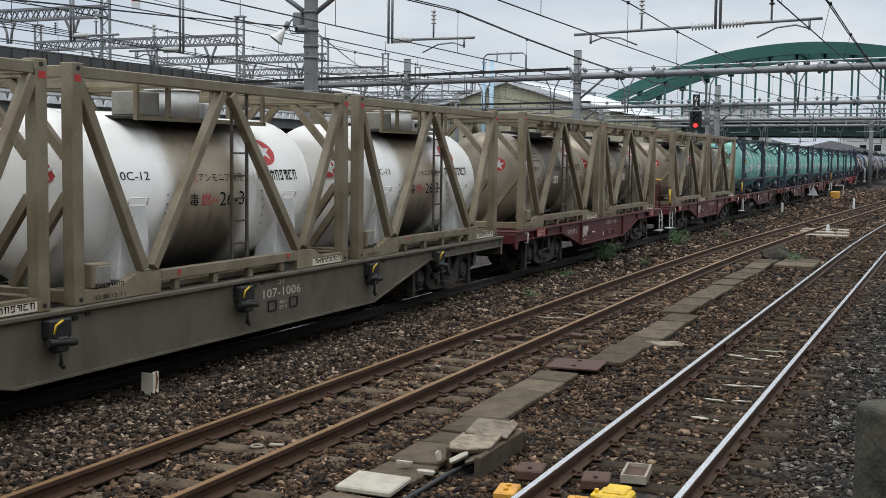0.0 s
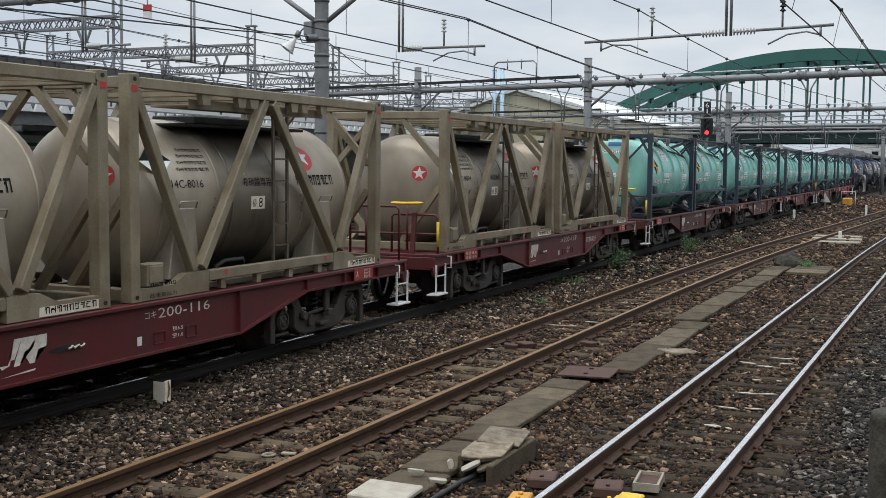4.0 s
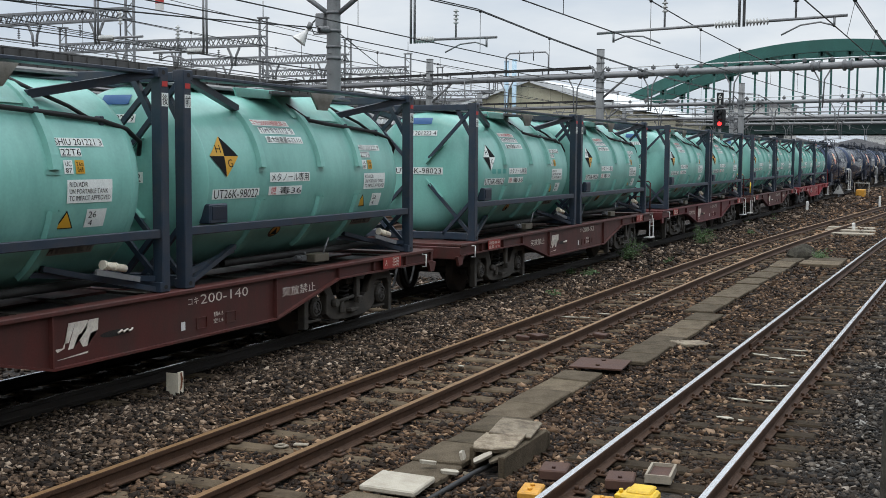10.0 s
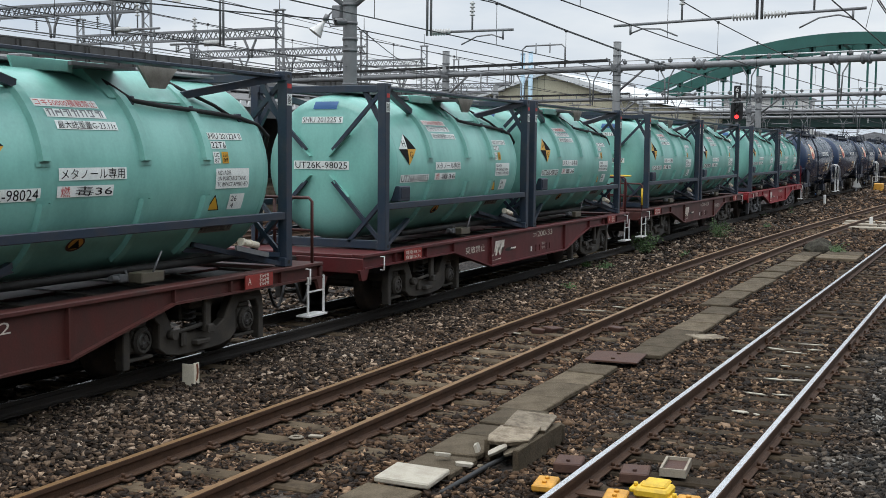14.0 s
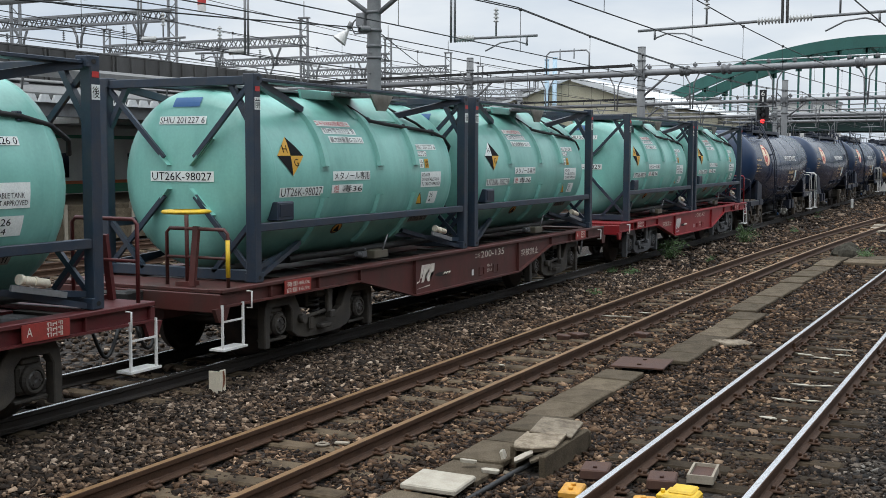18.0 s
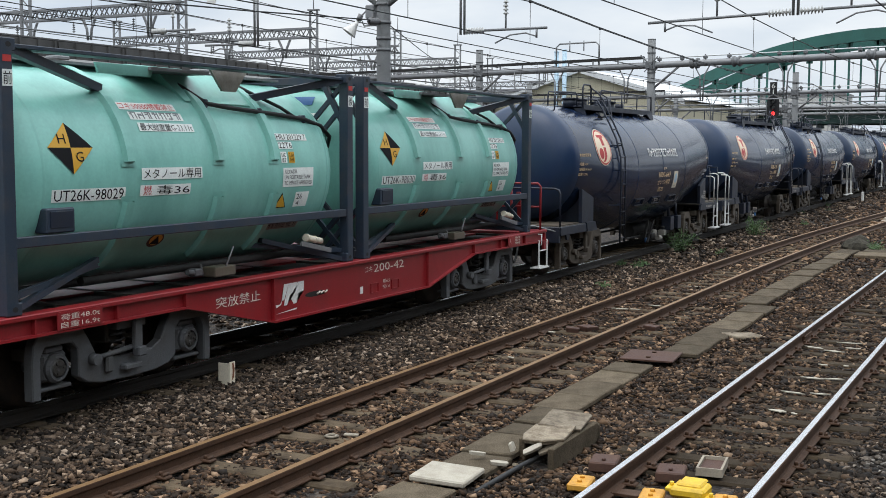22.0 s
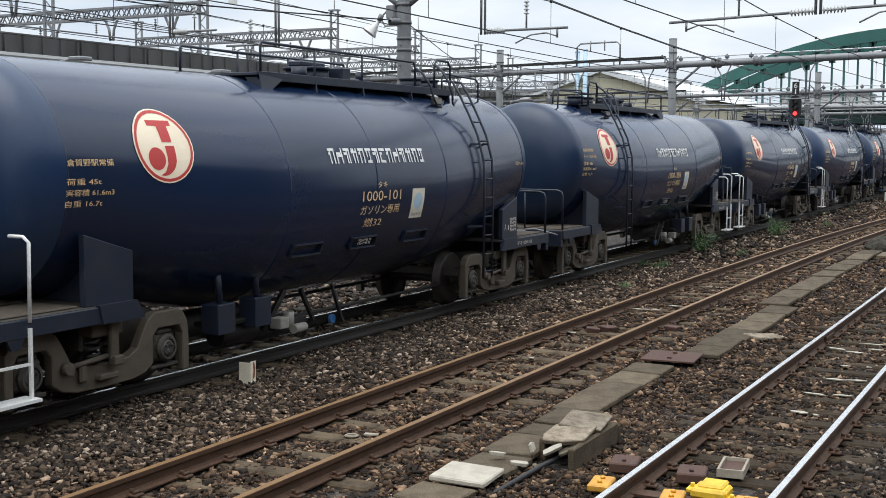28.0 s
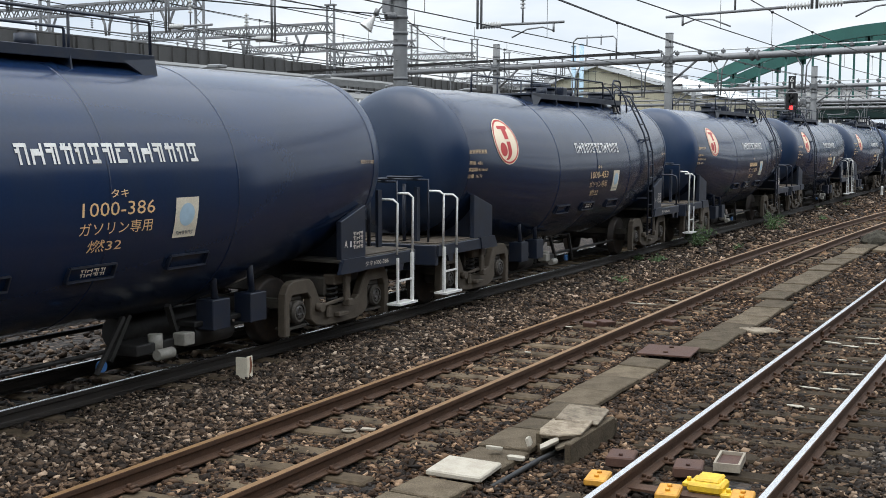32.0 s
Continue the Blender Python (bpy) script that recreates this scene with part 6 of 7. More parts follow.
def mint_container(X, serial, owner):
    """A mint-green chemical tank in a slate skeleton frame."""
    c = thing("tank_container", f"mint-green methanol tank container in a dark slate steel frame, marked {serial}", "tank container", "mint tank containers")
    side = round_side(UT_R, UT_C)
    A = lambda z: arc(z, UT_R, UT_C)
    body = part("tank", Shape().lathe(tank_profile(2.48, UT_R, 0.4, 12, 0.5), 48, True, (0, UT_C)), MINT, c)
    for x in (-2.48, 2.48):
        part("weld_ring", Shape().lathe([(x - 0.02, UT_R - .002), (x, UT_R + 0.006), (x + 0.02, UT_R - .002)], 48, True, (0, UT_C)), MINT, body)
    for x in (-1.32, 0.18, 1.28):
        for a0, a1 in ((0.13, 1.9), (-0.95, -0.22)):
            s = Shape()
            n = 14
            ring = []
            for i in range(n + 1):
                a = a0 + (a1 - a0) * i / n
                for dx, lift in ((-0.075, 0.0), (-0.055, 0.055), (0.055, 0.055), (0.075, 0.0)):
                    q = UT_R + lift
                    ring.append((x + dx, -q * math.cos(a), UT_C + q * math.sin(a)))
            s.add(ring, [(i * 4 + k, i * 4 + k + 1, i * 4 + k + 5, i * 4 + k + 4) for i in range(n) for k in range(3)], False)
            part("stiffening_band", s, MINT, body)
            end = a0 if a0 > 0 else a1
            patch("band_foot", round_side(UT_R, UT_C, 0.01), x - 0.11, UT_C + UT_R * end - (.05 if end > 0 else .01), 0.22, 0.06, MINT, body, "", 2)
    # frame
    for x in (-1, 1):
        for s in (-1, 1):
            a, b = sorted((x * 3.03, x * 2.89))
            y0, y1 = sorted((s * 1.219, s * 1.08))
            p = part("corner_post", Shape().block(a, b, y0, y1, Z0 + .1, Z1 - .1, 0.01), SLATE, c)
            if s < 0:
                pf = flat(1.219, 0.004)
                patch("red_flash", pf, a + .02, 3.36, .1, .06, REDINK, p, "small red flash", 1)
                patch("end_tag", pf, a + .01, 3.14, .12, .15, STICKER, p, "white end tag", 1)
                lettering("end_letter", "前" if x < 0 else "後", flat(1.219, .007), a + .02, 3.155, .1, .12, INK, p)
    castings(c, 3.03, 1.219, Z0, Z1, SLATE)
    for s in (-1, 1):
        part("side_rail", Shape().block(-2.89, 2.89, min(s * 1.2, s * 1.12), max(s * 1.2, s * 1.12), 1.66, 1.76, 0.008), SLATE, c)
        part("top_rail", Shape().block(-2.85, 2.85, min(s * 1.17, s * 0.92), max(s * 1.17, s * 0.92), 3.49, 3.53, 0.006), SLATE, c, "brown walkway edge along the frame top")
        for e in (-1, 1):
            part("top_brace", Shape().bar((e * 2.88, s * 1.12, 3.5), (e * 1.32, s * 0.76, 3.2), 0.085, 0.09), SLATE, c)
            part("foot_brace", Shape().bar((e * 2.88, s * 1.12, 1.08), (e * 1.45, s * 0.8, 1.42), 0.07, 0.06), SLATE, c)
            part("saddle_plate", Shape().slab([(e * 1.2, 3.5), (e * 0.5, 3.5), (e * 0.72, 3.26), (e * .98, 3.26)] if e > 0 else [(-1.4, 3.47), (-.5, 3.47), (-.55, 3.36), (-1.35, 3.36)], min(s * .8, s * .77), max(s * .8, s * .77)), GREYPLATE if e > 0 else MINT, c)
            part("inner_brace", Shape().bar((e * 2.93, s * 1.14, 2.9), (e * 2.93, s * .8, 3.48), 0.07, 0.07), SLATE, c)
            part("base_rail", Shape().bar((e * 2.88, s * 1.1, 1.2), (e * 1.35, s * .72, 1.36), 0.05, 0.06), SLATE, c)
    for e in (-1, 1):
        part("end_sill", Shape().block(min(e * 3.0, e * 2.9), max(e * 3.0, e * 2.9), -1.08, 1.08, 1.06, 1.19, 0.008), SLATE, c)
        part("end_header", Shape().block(min(e * 3.0, e * 2.9), max(e * 3.0, e * 2.9), -1.08, 1.08, 3.44, 3.55, 0.008), SLATE, c)
        for s in (-1, 1):
            part("end_strut", Shape().bar((e * 2.96, s * 1.1, 3.44), (e * 2.93, s * .24, 2.56), 0.045, 0.06), SLATE, c)
            part("end_strut", Shape().bar((e * 2.96, s * 1.1, 1.18), (e * 2.93, s * .24, 2.08), 0.045, 0.06), SLATE, c)
            part("low_strut", Shape().bar((e * 2.97, s * 1.1, 1.75), (e * 2.97, s * .55, 1.15), 0.06, 0.06), SLATE, c)
            part("strut_foot", Shape().bar((e * 2.88, s * .5, 2.8), (e * 2.895, s * .17, 2.46), 0.13, 0.02), MINT, body)
            part("strut_foot", Shape().bar((e * 2.88, s * .5, 1.84), (e * 2.895, s * .17, 2.17), 0.13, 0.02), MINT, body)
    part("walkway", Shape().box(-2.6, 2.6, -.3, .3, 3.47, 3.5).box(-.6, .4, -.85, -.25, 3.43, 3.47), DARKGALV, c, "narrow perforated walkway")
    for s in (-1, 1):
        part("spill_skirt", Shape().add([(-.1, s * .5, 3.46), (1.05, s * .5, 3.46), (1.3, s * .84, 3.1), (.0, s * .82, 3.12), (-.1, s * .3, 3.46), (1.05, s * .3, 3.46), (1.3, s * .5, 3.1), (.0, s * .5, 3.1)],
                                        [(0, 1, 2, 3), (7, 6, 5, 4), (0, 3, 7, 4), (1, 5, 6, 2), (0, 4, 5, 1), (3, 2, 6, 7)]), MINT, c)
    part("manhole_box", Shape().block(-.5, .5, -.4, .4, 3.38, 3.52, .02), MINT, c)
    hose = [(.06, -.45, 3.4), (.14, -.68, 3.27), (.3, -.88, 3.1), (.7, -.92, 3.06), (1.2, -.94, 3.03), (1.7, -.955, 3.0), (2.2, -.975, 2.96), (2.6, -.97, 2.88), (2.84, -.96, 2.74), (2.97, -.84, 2.6)]
    part("hose", Shape().path(hose, 0.028, 8), CABLE, c, "black hose along the tank shoulder")
    for x, y, z in ((.3, -.88, 3.1), (1.28, -.94, 3.025), (2.2, -.975, 2.96)):
        part("hose_clip", Shape().block(x - .03, x + .03, y - .01, y + .1, z - .05, z + .05, .01), SLATE, c)
    part("hose", Shape().path([(1.25, -.5, 3.4), (1.5, -.72, 3.24), (1.8, -.88, 3.1), (2.0, -.965, 2.98)], 0.022, 7), CABLE, c, "black hose over the tank")
    part("bottom_pipe", Shape().tube((-1.6, -.72, 1.2), (2.8, -.72, 1.2), 0.05, 8).tube((-2.7, -.5, 1.16), (2.8, -.5, 1.16), 0.04, 8), BLACKPART, c)
    part("outlet_valve", Shape().block(-.06, .08, -.98, -.86, 1.11, 1.2, .015).tube((-.16, -.94, 1.17), (0.0, -.94, 1.15), .035, 8).tube((.1, -.96, 1.1), (.06, -.96, 1.24), .015, 6), BOGIELIGHT, c, "pale metal outlet valve")
    part("valve_box", Shape().block(.28, .68, -1.0, -.8, 1.07, 1.19, .012), OLIVE, c)
    patch("owner_plate", side, 1.3, A(1.56), .78, .11, GREYPLATE, body, "grey owner plate", 3)
    bars("owner_text", round_side(UT_R, UT_C, .01), 1.33, A(1.58), .72, .11, 9, INK, body)
    part("valve_lever", Shape().tube((.4, -1.06, 1.2), (.55, -1.06, 1.42), .012, 6), GALV, c)
    part("document_tube", Shape().path([(2.0, -1.12, 1.43), (2.04, -1.12, 1.423)], .052, 12).tube((2.04, -1.12, 1.423), (2.36, -1.12, 1.36), .043, 12).tube((2.18, -1.12, 1.396), (2.21, -1.12, 1.39), .05, 12), CREAM, c, "cream plastic document tube")
    part("document_tray", Shape().bar((1.9, -1.12, 1.36), (2.6, -1.12, 1.22), .03, .06), GALV, c)
    b = part("placard_box", Shape().block(-2.5, -2.13, -1.19, -1.0, 1.77, 2.01, .015), SLATE, c, "dark blue placard box")
    part("box_lid", Shape().block(-2.46, -2.17, -1.2, -1.185, 1.82, 1.98, .004), NAVYPART, b)
    part("tag_block", Shape().block(2.28, 2.35, -.97, -.9, 1.86, 1.98, .006), BLACKPART, c)
    # markings
    mx, mz, mw, mh = -2.1, A(2.585), 0.3, 0.26
    for k, (pts, m) in enumerate((([(-1, 0), (0, 1), (0, 0)], AMBER), ([(0, 1), (1, 0), (0, 0)], INK), ([(-1, 0), (0, 0), (0, -1)], INK), ([(0, 0), (1, 0), (0, -1)], AMBER))):
        figure("hazard_quarter", pts, side, mx, mz, mw, mh, STICKER if (k == 0 and serial[-1] in "3458") or (k == 3 and serial[-1] == "3") else m, body)
    lift = round_side(UT_R, UT_C, 0.009)
    lettering("hazard_letter", "H", lift, mx - .15, mz + .04, .1, .1, INK, body)
    lettering("hazard_letter", "G", lift, mx + .05, mz - .14, .1, .1, INK, body)

    def sign(text, x, z, w, h, ink=INK, name="sticker", fill=0.86):
        p = patch(name, side, x, A(z), w, h, STICKER, body, "white sticker", 3)
        lettering("sticker_text", text, lift, x + w * .03, A(z) + h * (1 - fill) / 2, w * .94, h * fill, ink, p)

    sign("UT26K-" + serial, -2.39, 2.06, 1.02, .125)
    sign("メタノール専用", -1.13, 2.25, 1.0, .125)
    sign("毒36", -.91, 2.08, .58, .115)
    p = patch("sticker", side, -1.15, A(2.08), .24, .115, STICKER, body, "white sticker", 2)
    lettering("sticker_text", "燃", lift, -1.1, A(2.085), .13, .105, REDINK, p)
    p = patch("sticker", side, -1.2, A(2.985), .92, .1, STICKER, body, "white sticker", 3)
    lettering("sticker_text", "コキ50000積載禁止", lift, -1.18, A(2.99), .88, .09, REDINK, p)
    p = patch("sticker", side, -1.1, A(2.88), .86, .1, STICKER, body, "white sticker", 3)
    bars("sticker_text", lift, -1.08, A(2.89), .82, .11, 7, GALV, p)
    sign("最大総重量G-23.11t", -1.03, 2.76, .9, .1)
    sign(owner, 1.35, 2.68, .74, .09, fill=.8)
    sign("22T6", 1.42, 2.575, .3, .09, fill=.8)
    for dx, t in ((1.43, "UC"), (1.6, "87")):
        patch("small_sticker", side, dx, A(2.4), .13, .14, AMBER if t == "87" else STICKER, body, "small square sticker", 2)
        if t == "UC":
            lettering("sticker_text", "UC", lift, dx + .02, A(2.475), .09, .05, INK, body)
            lettering("sticker_text", "87", lift, dx + .02, A(2.41), .09, .05, INK, body)
        else:
            lettering("sticker_text", "2.6m", lift, dx + .015, A(2.475), .1, .045, INK, body)
            bars("sticker_text", lift, dx + .02, A(2.415), .09, .06, 3, INK, body)
    patch("sticker", side, 1.46, A(2.1), .68, .24, STICKER, body, "white sticker", 3)
    for k, t in enumerate(("RID/ADR", "UN PORTABLE TANK", "TC IMPACT APPROVED")):
        lettering("sticker_text", t, lift, 1.49, A(2.265) - k * .07, (.27, .58, .62)[k], .05, INK, body)
    figure("warning_triangle", [(0, 0), (1, 0), (.5, 1)], side, 1.34, A(1.84), .28, .2, INK, body, "yellow warning triangle")
    figure("triangle_field", [(.1, .06), (.9, .06), (.5, .88)], lift, 1.34, A(1.84), .28, .2, AMBER, body)
    patch("sticker", side, 1.78, A(1.84), .3, .2, STICKER, body, "white sticker", 2)
    lettering("sticker_text", "26", lift, 1.81, A(1.94), .12, .07, INK, body)
    lettering("sticker_text", "4", lift, 1.83, A(1.86), .06, .06, INK, body)
    figure("round_mark", RING, side, -.78, A(1.5), .26, .2, RUSTPLATE, body, "brown round hazard mark")
    figure("round_mark", RING, lift, -.75, A(1.525), .2, .15, ORANGE, body)
    figure("triangle_mark", [(.1, .1), (.9, .1), (.5, .9)], round_side(UT_R, UT_C, .012), -.75, A(1.525), .2, .15, INK, body)
    if serial[-1] == "3":
        for k in range(3):
            patch("faded_patch", side, -2.03 + k * .28, A(2.27), .18, .09, TEALPATCH, body, "faded teal patch", 2)

    def endface(u, z, lift=.01):
        q = min(math.hypot(u, z - UT_C) / UT_R, .999)
        return (-2.48 - 0.4 * math.cos(math.asin(q ** 2)) - lift, -u, z)

    patch("sticker", endface, -.5, 2.26, 1.0, .13, STICKER, body, "white sticker", 6)
    lettering("sticker_text", "UT26K-" + serial, lambda u, z: endface(u, z, .014), -.47, 2.275, .94, .1, INK, body)
    patch("sticker", endface, -.38, 2.98, .74, .1, STICKER, body, "white sticker", 6)
    lettering("sticker_text", owner, lambda u, z: endface(u, z, .014), -.36, 2.99, .7, .08, INK, body)
    patch("maker_mark", endface, -.2, 3.2, .42, .12, BLUEINK, body, "plain blue maker's mark", 4)
    ROLLERS.append((c, X))


K_R, K_C = 1.03, 2.12


def khaki_container(X, code, white):
    """A tank in a khaki girder frame with W braces: white ammonia or taupe acid tank."""
    kind = "grime-streaked white ammonia" if white else "grimy taupe nitric acid"
    c = thing("tank_container", f"{kind} tank in a khaki girder frame, marked {code}", "tank container", "girder-framed tank containers")
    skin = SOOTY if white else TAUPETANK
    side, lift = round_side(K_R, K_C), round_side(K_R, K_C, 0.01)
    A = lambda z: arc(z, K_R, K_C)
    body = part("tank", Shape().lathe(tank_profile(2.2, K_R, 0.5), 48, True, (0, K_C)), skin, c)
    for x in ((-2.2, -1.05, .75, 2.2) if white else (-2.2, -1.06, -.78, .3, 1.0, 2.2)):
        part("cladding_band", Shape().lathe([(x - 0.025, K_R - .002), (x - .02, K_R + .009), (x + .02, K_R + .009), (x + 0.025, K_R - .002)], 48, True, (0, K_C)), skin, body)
    # frame
    for x in (-1, 1):
        for s in (-1, 1):
            a, b = sorted((x * 3.03, x * 2.87))
            y0, y1 = sorted((s * 1.219, s * 1.06))
            p = part("corner_post", Shape().block(a, b, y0, y1, Z0 + .1, Z1 - .1, 0.012), KHAKI, c)
            if s < 0:
                patch("red_flash", flat(1.219, .004), a + .03, 3.38, .1, .07, REDINK, p, "small red flash", 1)
    castings(c, 3.03, 1.219, Z0, Z1, KHAKI)
    for s in (-1, 1):
        y0, y1 = sorted((s * 1.2, s * 1.09))
        part("top_rail", Shape().block(-2.87, 2.87, y0, y1, 3.42, 3.545, 0.01), KHAKI, c)
        part("middle_rail", Shape().block(-1.548, 1.548, y0, y1, 1.17, 1.3, 0.01), KHAKI, c)
        for e in (-1, 1):
            part("end_rail", Shape().slab([(e * 2.868, 1.05), (e * 1.55, 1.05), (e * 1.55, 1.3), (e * 2.0, 1.3), (e * 2.25, 1.19), (e * 2.868, 1.19)], y0, y1), KHAKI, c)
        for p, q in (((-2.9, 3.4), (-1.82, 1.34)), ((-1.66, 1.34), (-.24, 3.4)), ((-.06, 3.4), (1.62, 1.34)), ((1.78, 1.34), (2.86, 3.4))):
            part("w_brace", Shape().bar((p[0], s * 1.15, p[1]), (q[0], s * 1.15, q[1]), 0.12, 0.125), KHAKI, c, bevel=0.01)
        part("lower_rail", Shape().block(-1.55, 1.55, min(s * 1.0, s * .9), max(s * 1.0, s * .9), 1.05, 1.12, .006), KHAKI, c)
    for x in (-2.0, -1.0, 0.0, 1.0, 2.0):
        part("roof_crossbar", Shape().block(x - .05, x + .05, -1.09, 1.09, 3.44, 3.52, .008), KHAKI, c)
    for x in (-1.2, -.4, .4, 1.2):
        part("spacer", Shape().box(x - .05, x + .05, -1.17, -1.1, 1.05, 1.17), KHAKI, c)
    for e in (-1, 1):
        part("end_sill", Shape().block(min(e * 3.0, e * 2.88), max(e * 3.0, e * 2.88), -1.06, 1.06, 1.06, 1.2, 0.01), KHAKI, c)
        part("end_header", Shape().block(min(e * 3.0, e * 2.88), max(e * 3.0, e * 2.88), -1.06, 1.06, 3.42, 3.55, 0.01), KHAKI, c)
        for s in (-1, 1):
            part("end_brace", Shape().bar((e * 2.94, s * 1.05, 2.2), (e * 2.94, s * .3, 1.2), 0.08, 0.1), KHAKI, c)
            part("end_brace", Shape().bar((e * 2.94, s * 1.05, 2.6), (e * 2.94, s * .3, 3.42), 0.08, 0.1), KHAKI, c)
            part("roof_brace", Shape().bar((e * 2.9, s * 1.1, 3.48), (e * 2.05, 0, 3.48), 0.08, 0.08), KHAKI, c)
            # saddle between tank and frame
            q = -1.8 if e < 0 else 1.52
            saddle = Shape().add([(q - .18, s * 1.045, 2.06), (q + .18, s * 1.045, 2.06), (q + .32, s * 1.03, 1.22), (q - .32, s * 1.03, 1.22),
                                  (q - .18, s * .8, 2.06), (q + .18, s * .8, 2.06), (q + .32, s * .7, 1.22), (q - .32, s * .7, 1.22)],
                                 [(0, 1, 2, 3), (4, 7, 6, 5), (0, 3, 7, 4), (1, 5, 6, 2), (0, 4, 5, 1), (3, 2, 6, 7)])
            part("saddle", saddle, WHITE if white else TAUPE, c, bevel=.012)
            if s < 0:
                part("saddle_handle", Shape().path([(q - .17, -1.07, 2.06), (q - .17, -1.1, 2.14), (q + .17, -1.1, 2.14), (q + .17, -1.07, 2.06)], .01, 6), skin, c)
                for i in range(7):
                    z = 1.5 + .11 * i
                    part("rivet", Shape().lathe([(0, .013), (.01, .009), (.013, 0)], 6, False, (0, 0)), BLACKPART, body).location = (q - e * .5 - e * .02 * i, -math.sqrt(K_R ** 2 - (z - K_C) ** 2) - .004, z)
    lad = part("ladder", Shape().bar((.02, -1.13, 1.3), (.02, -1.13, 3.45), .04, .03).bar((.37, -1.13, 1.3), (.37, -1.13, 3.45), .04, .03), BOGIEGREY, c, "brown steel ladder")
    for k in range(7):
        part("rung", Shape().bar((.02, -1.13, 1.5 + .29 * k), (.37, -1.13, 1.5 + .29 * k), .025, .025), BOGIEGREY, lad)
    for s in (-1, 1):
        part("roof_tray", Shape().block(-1.5, 1.3, min(s * .84, s * .36), max(s * .84, s * .36), 3.05, 3.09, .01), BLACKPART, c, "dark tray beside the tank crown")
    if white:
        part("valve_box", Shape().block(-1.37, -.96, -.76, -.36, 3.09, 3.38, .015), GREYPLATE, c, "grey-brown valve box")
        part("valve_drum", Shape().tube((-.36, -.5, 3.09), (-.36, -.5, 3.42), .33, 28).tube((-.36, -.5, 3.42), (-.36, -.5, 3.44), .35, 28), WHITE, c, "white valve drum")
        part("tray_rail", Shape().bar((-1.55, -.85, 3.06), (1.25, -.85, 3.06), .05, .05), KHAKI, c)
        for x in (-1.52, -.92, .0, 1.2):
            part("tray_post", Shape().bar((x, -.85, 3.06), (x, -.85, 3.44), .05, .05), KHAKI, c)
        part("valve_box", Shape().block(.06, .3, -.7, -.36, 3.09, 3.3, .015), WHITE, c, "grey valve box")
        part("gauge", Shape().tube((.16, -.7, 3.2), (.16, -.73, 3.2), .04, 12), BLACKPART, c)
        for i in range(26):
            a = 2 * math.pi * i / 26
            part("rivet", Shape().lathe([(0, .014), (.012, .01), (.016, 0)], 6, True), skin, body).location = (-2.62, .72 * math.cos(a), K_C + .72 * math.sin(a))
        part("end_cover", Shape().lathe([(-2.6, .78), (-2.63, .76), (-2.66, .4), (-2.67, 0)], 36, True, (0, K_C)), skin, body)
    else:
        part("valve_box", Shape().block(-.7, .6, -.4, .3, 3.1, 3.22, .02), BLACKPART, c)
        part("roof_gallery", Shape().block(-1.75, 1.45, -1.06, -.5, 3.27, 3.3, .006).box(-1.75, 1.45, -1.07, -1.05, 3.25, 3.36), KHAKI, c, "khaki gallery tray under the top rail")
        for x in (-1.55, -.78, -.5, .5, .78, 1.3):
            part("lift_lug", Shape().slab([(x - .1, 3.42), (x + .1, 3.42), (x + .07, 3.3), (x - .07, 3.3)], -1.18, -1.1), KHAKI, c)
        part("outlet_pipe", Shape().path([(-1.1, -.95, 1.1), (-1.1, -.98, 1.3), (-.9, -.98, 1.36), (-.5, -.98, 1.36), (-.45, -.98, 1.15)], .03, 8).path([(-2.0, -.9, 1.12), (-2.0, -.95, 1.32), (-1.85, -.95, 1.34)], .025, 8), BLACKPART, c)
    hb = part("gauge_box", Shape().block(-2.72, -2.42, -1.19, -1.0, 1.2, 1.46, .012), KHAKI, c)
    part("box_lid", Shape().block(-2.69, -2.45, -1.2, -1.185, 1.24, 1.43, .004), GREYPLATE if white else KHAKI, hb)
    # markings
    sf = flat(1.2, .009)
    bars("frame_text", sf, 2.05, 1.085, .78, .085, 9, INK, part("name_plate", Shape().box(1.98, 2.87, -1.206, -1.2, 1.06, 1.155), CREAM, c, "cream name plate"))
    lettering("frame_text", "自重12.11" if white else "総重量22.7t", sf, -2.7, 1.075, .5, .05, INK, c)
    bars("frame_text", sf, -2.7, 1.2, .5, .05, 6, INK, c)
    for x in (-1.25, 1.25):
        figure("red_triangle", [(0, 1), (1, 1), (.5, 0)], sf, x, 1.2, .09, .08, REDINK, c, "small red triangle")
    figure("round_emblem", RING, side, .9, A(2.5), .54, .42, REDINK, body, "red round emblem with a white star")
    figure("emblem_star", STAR, lift, .97, A(2.5) + .05, .4, .32, WHITE, body)
    lettering("code_text", code, side, -2.25 if white else -2.15, 2.34 if white else 2.3, .76, .1, INK, body)
    bars("owner_text", side, .82, 2.3, 1.05, .18, 9, INK, body)
    if white:
        lettering("cargo_text", "液化", side, -.75, 2.3, .2, .11, REDINK, body)
        lettering("cargo_text", "アンモニア専用", side, -.53, 2.3, .98, .11, INK, body)
        lettering("cargo_text", "毒", side, -.75, 2.0, .2, .16, INK, body)
        lettering("cargo_text", "燃", side, -.5, 2.0, .2, .16, REDINK, body)
        lettering("cargo_text", "(G)", side, -.27, 2.02, .13, .09, REDINK, body)
        lettering("cargo_text", "26-3", side, -.1, 1.99, .56, .18, INK, body)
    else:
        lettering("cargo_text", "希硝酸専用", side, -.52, 2.3, .68, .12, INK, body)
        lettering("cargo_text", "8", side, -.18, 2.02, .09, .13, INK, patch("cargo_plate", round_side(K_R, K_C, .004), -.36, 2.0, .33, .17, CREAM, body, "cream cargo plate", 2))
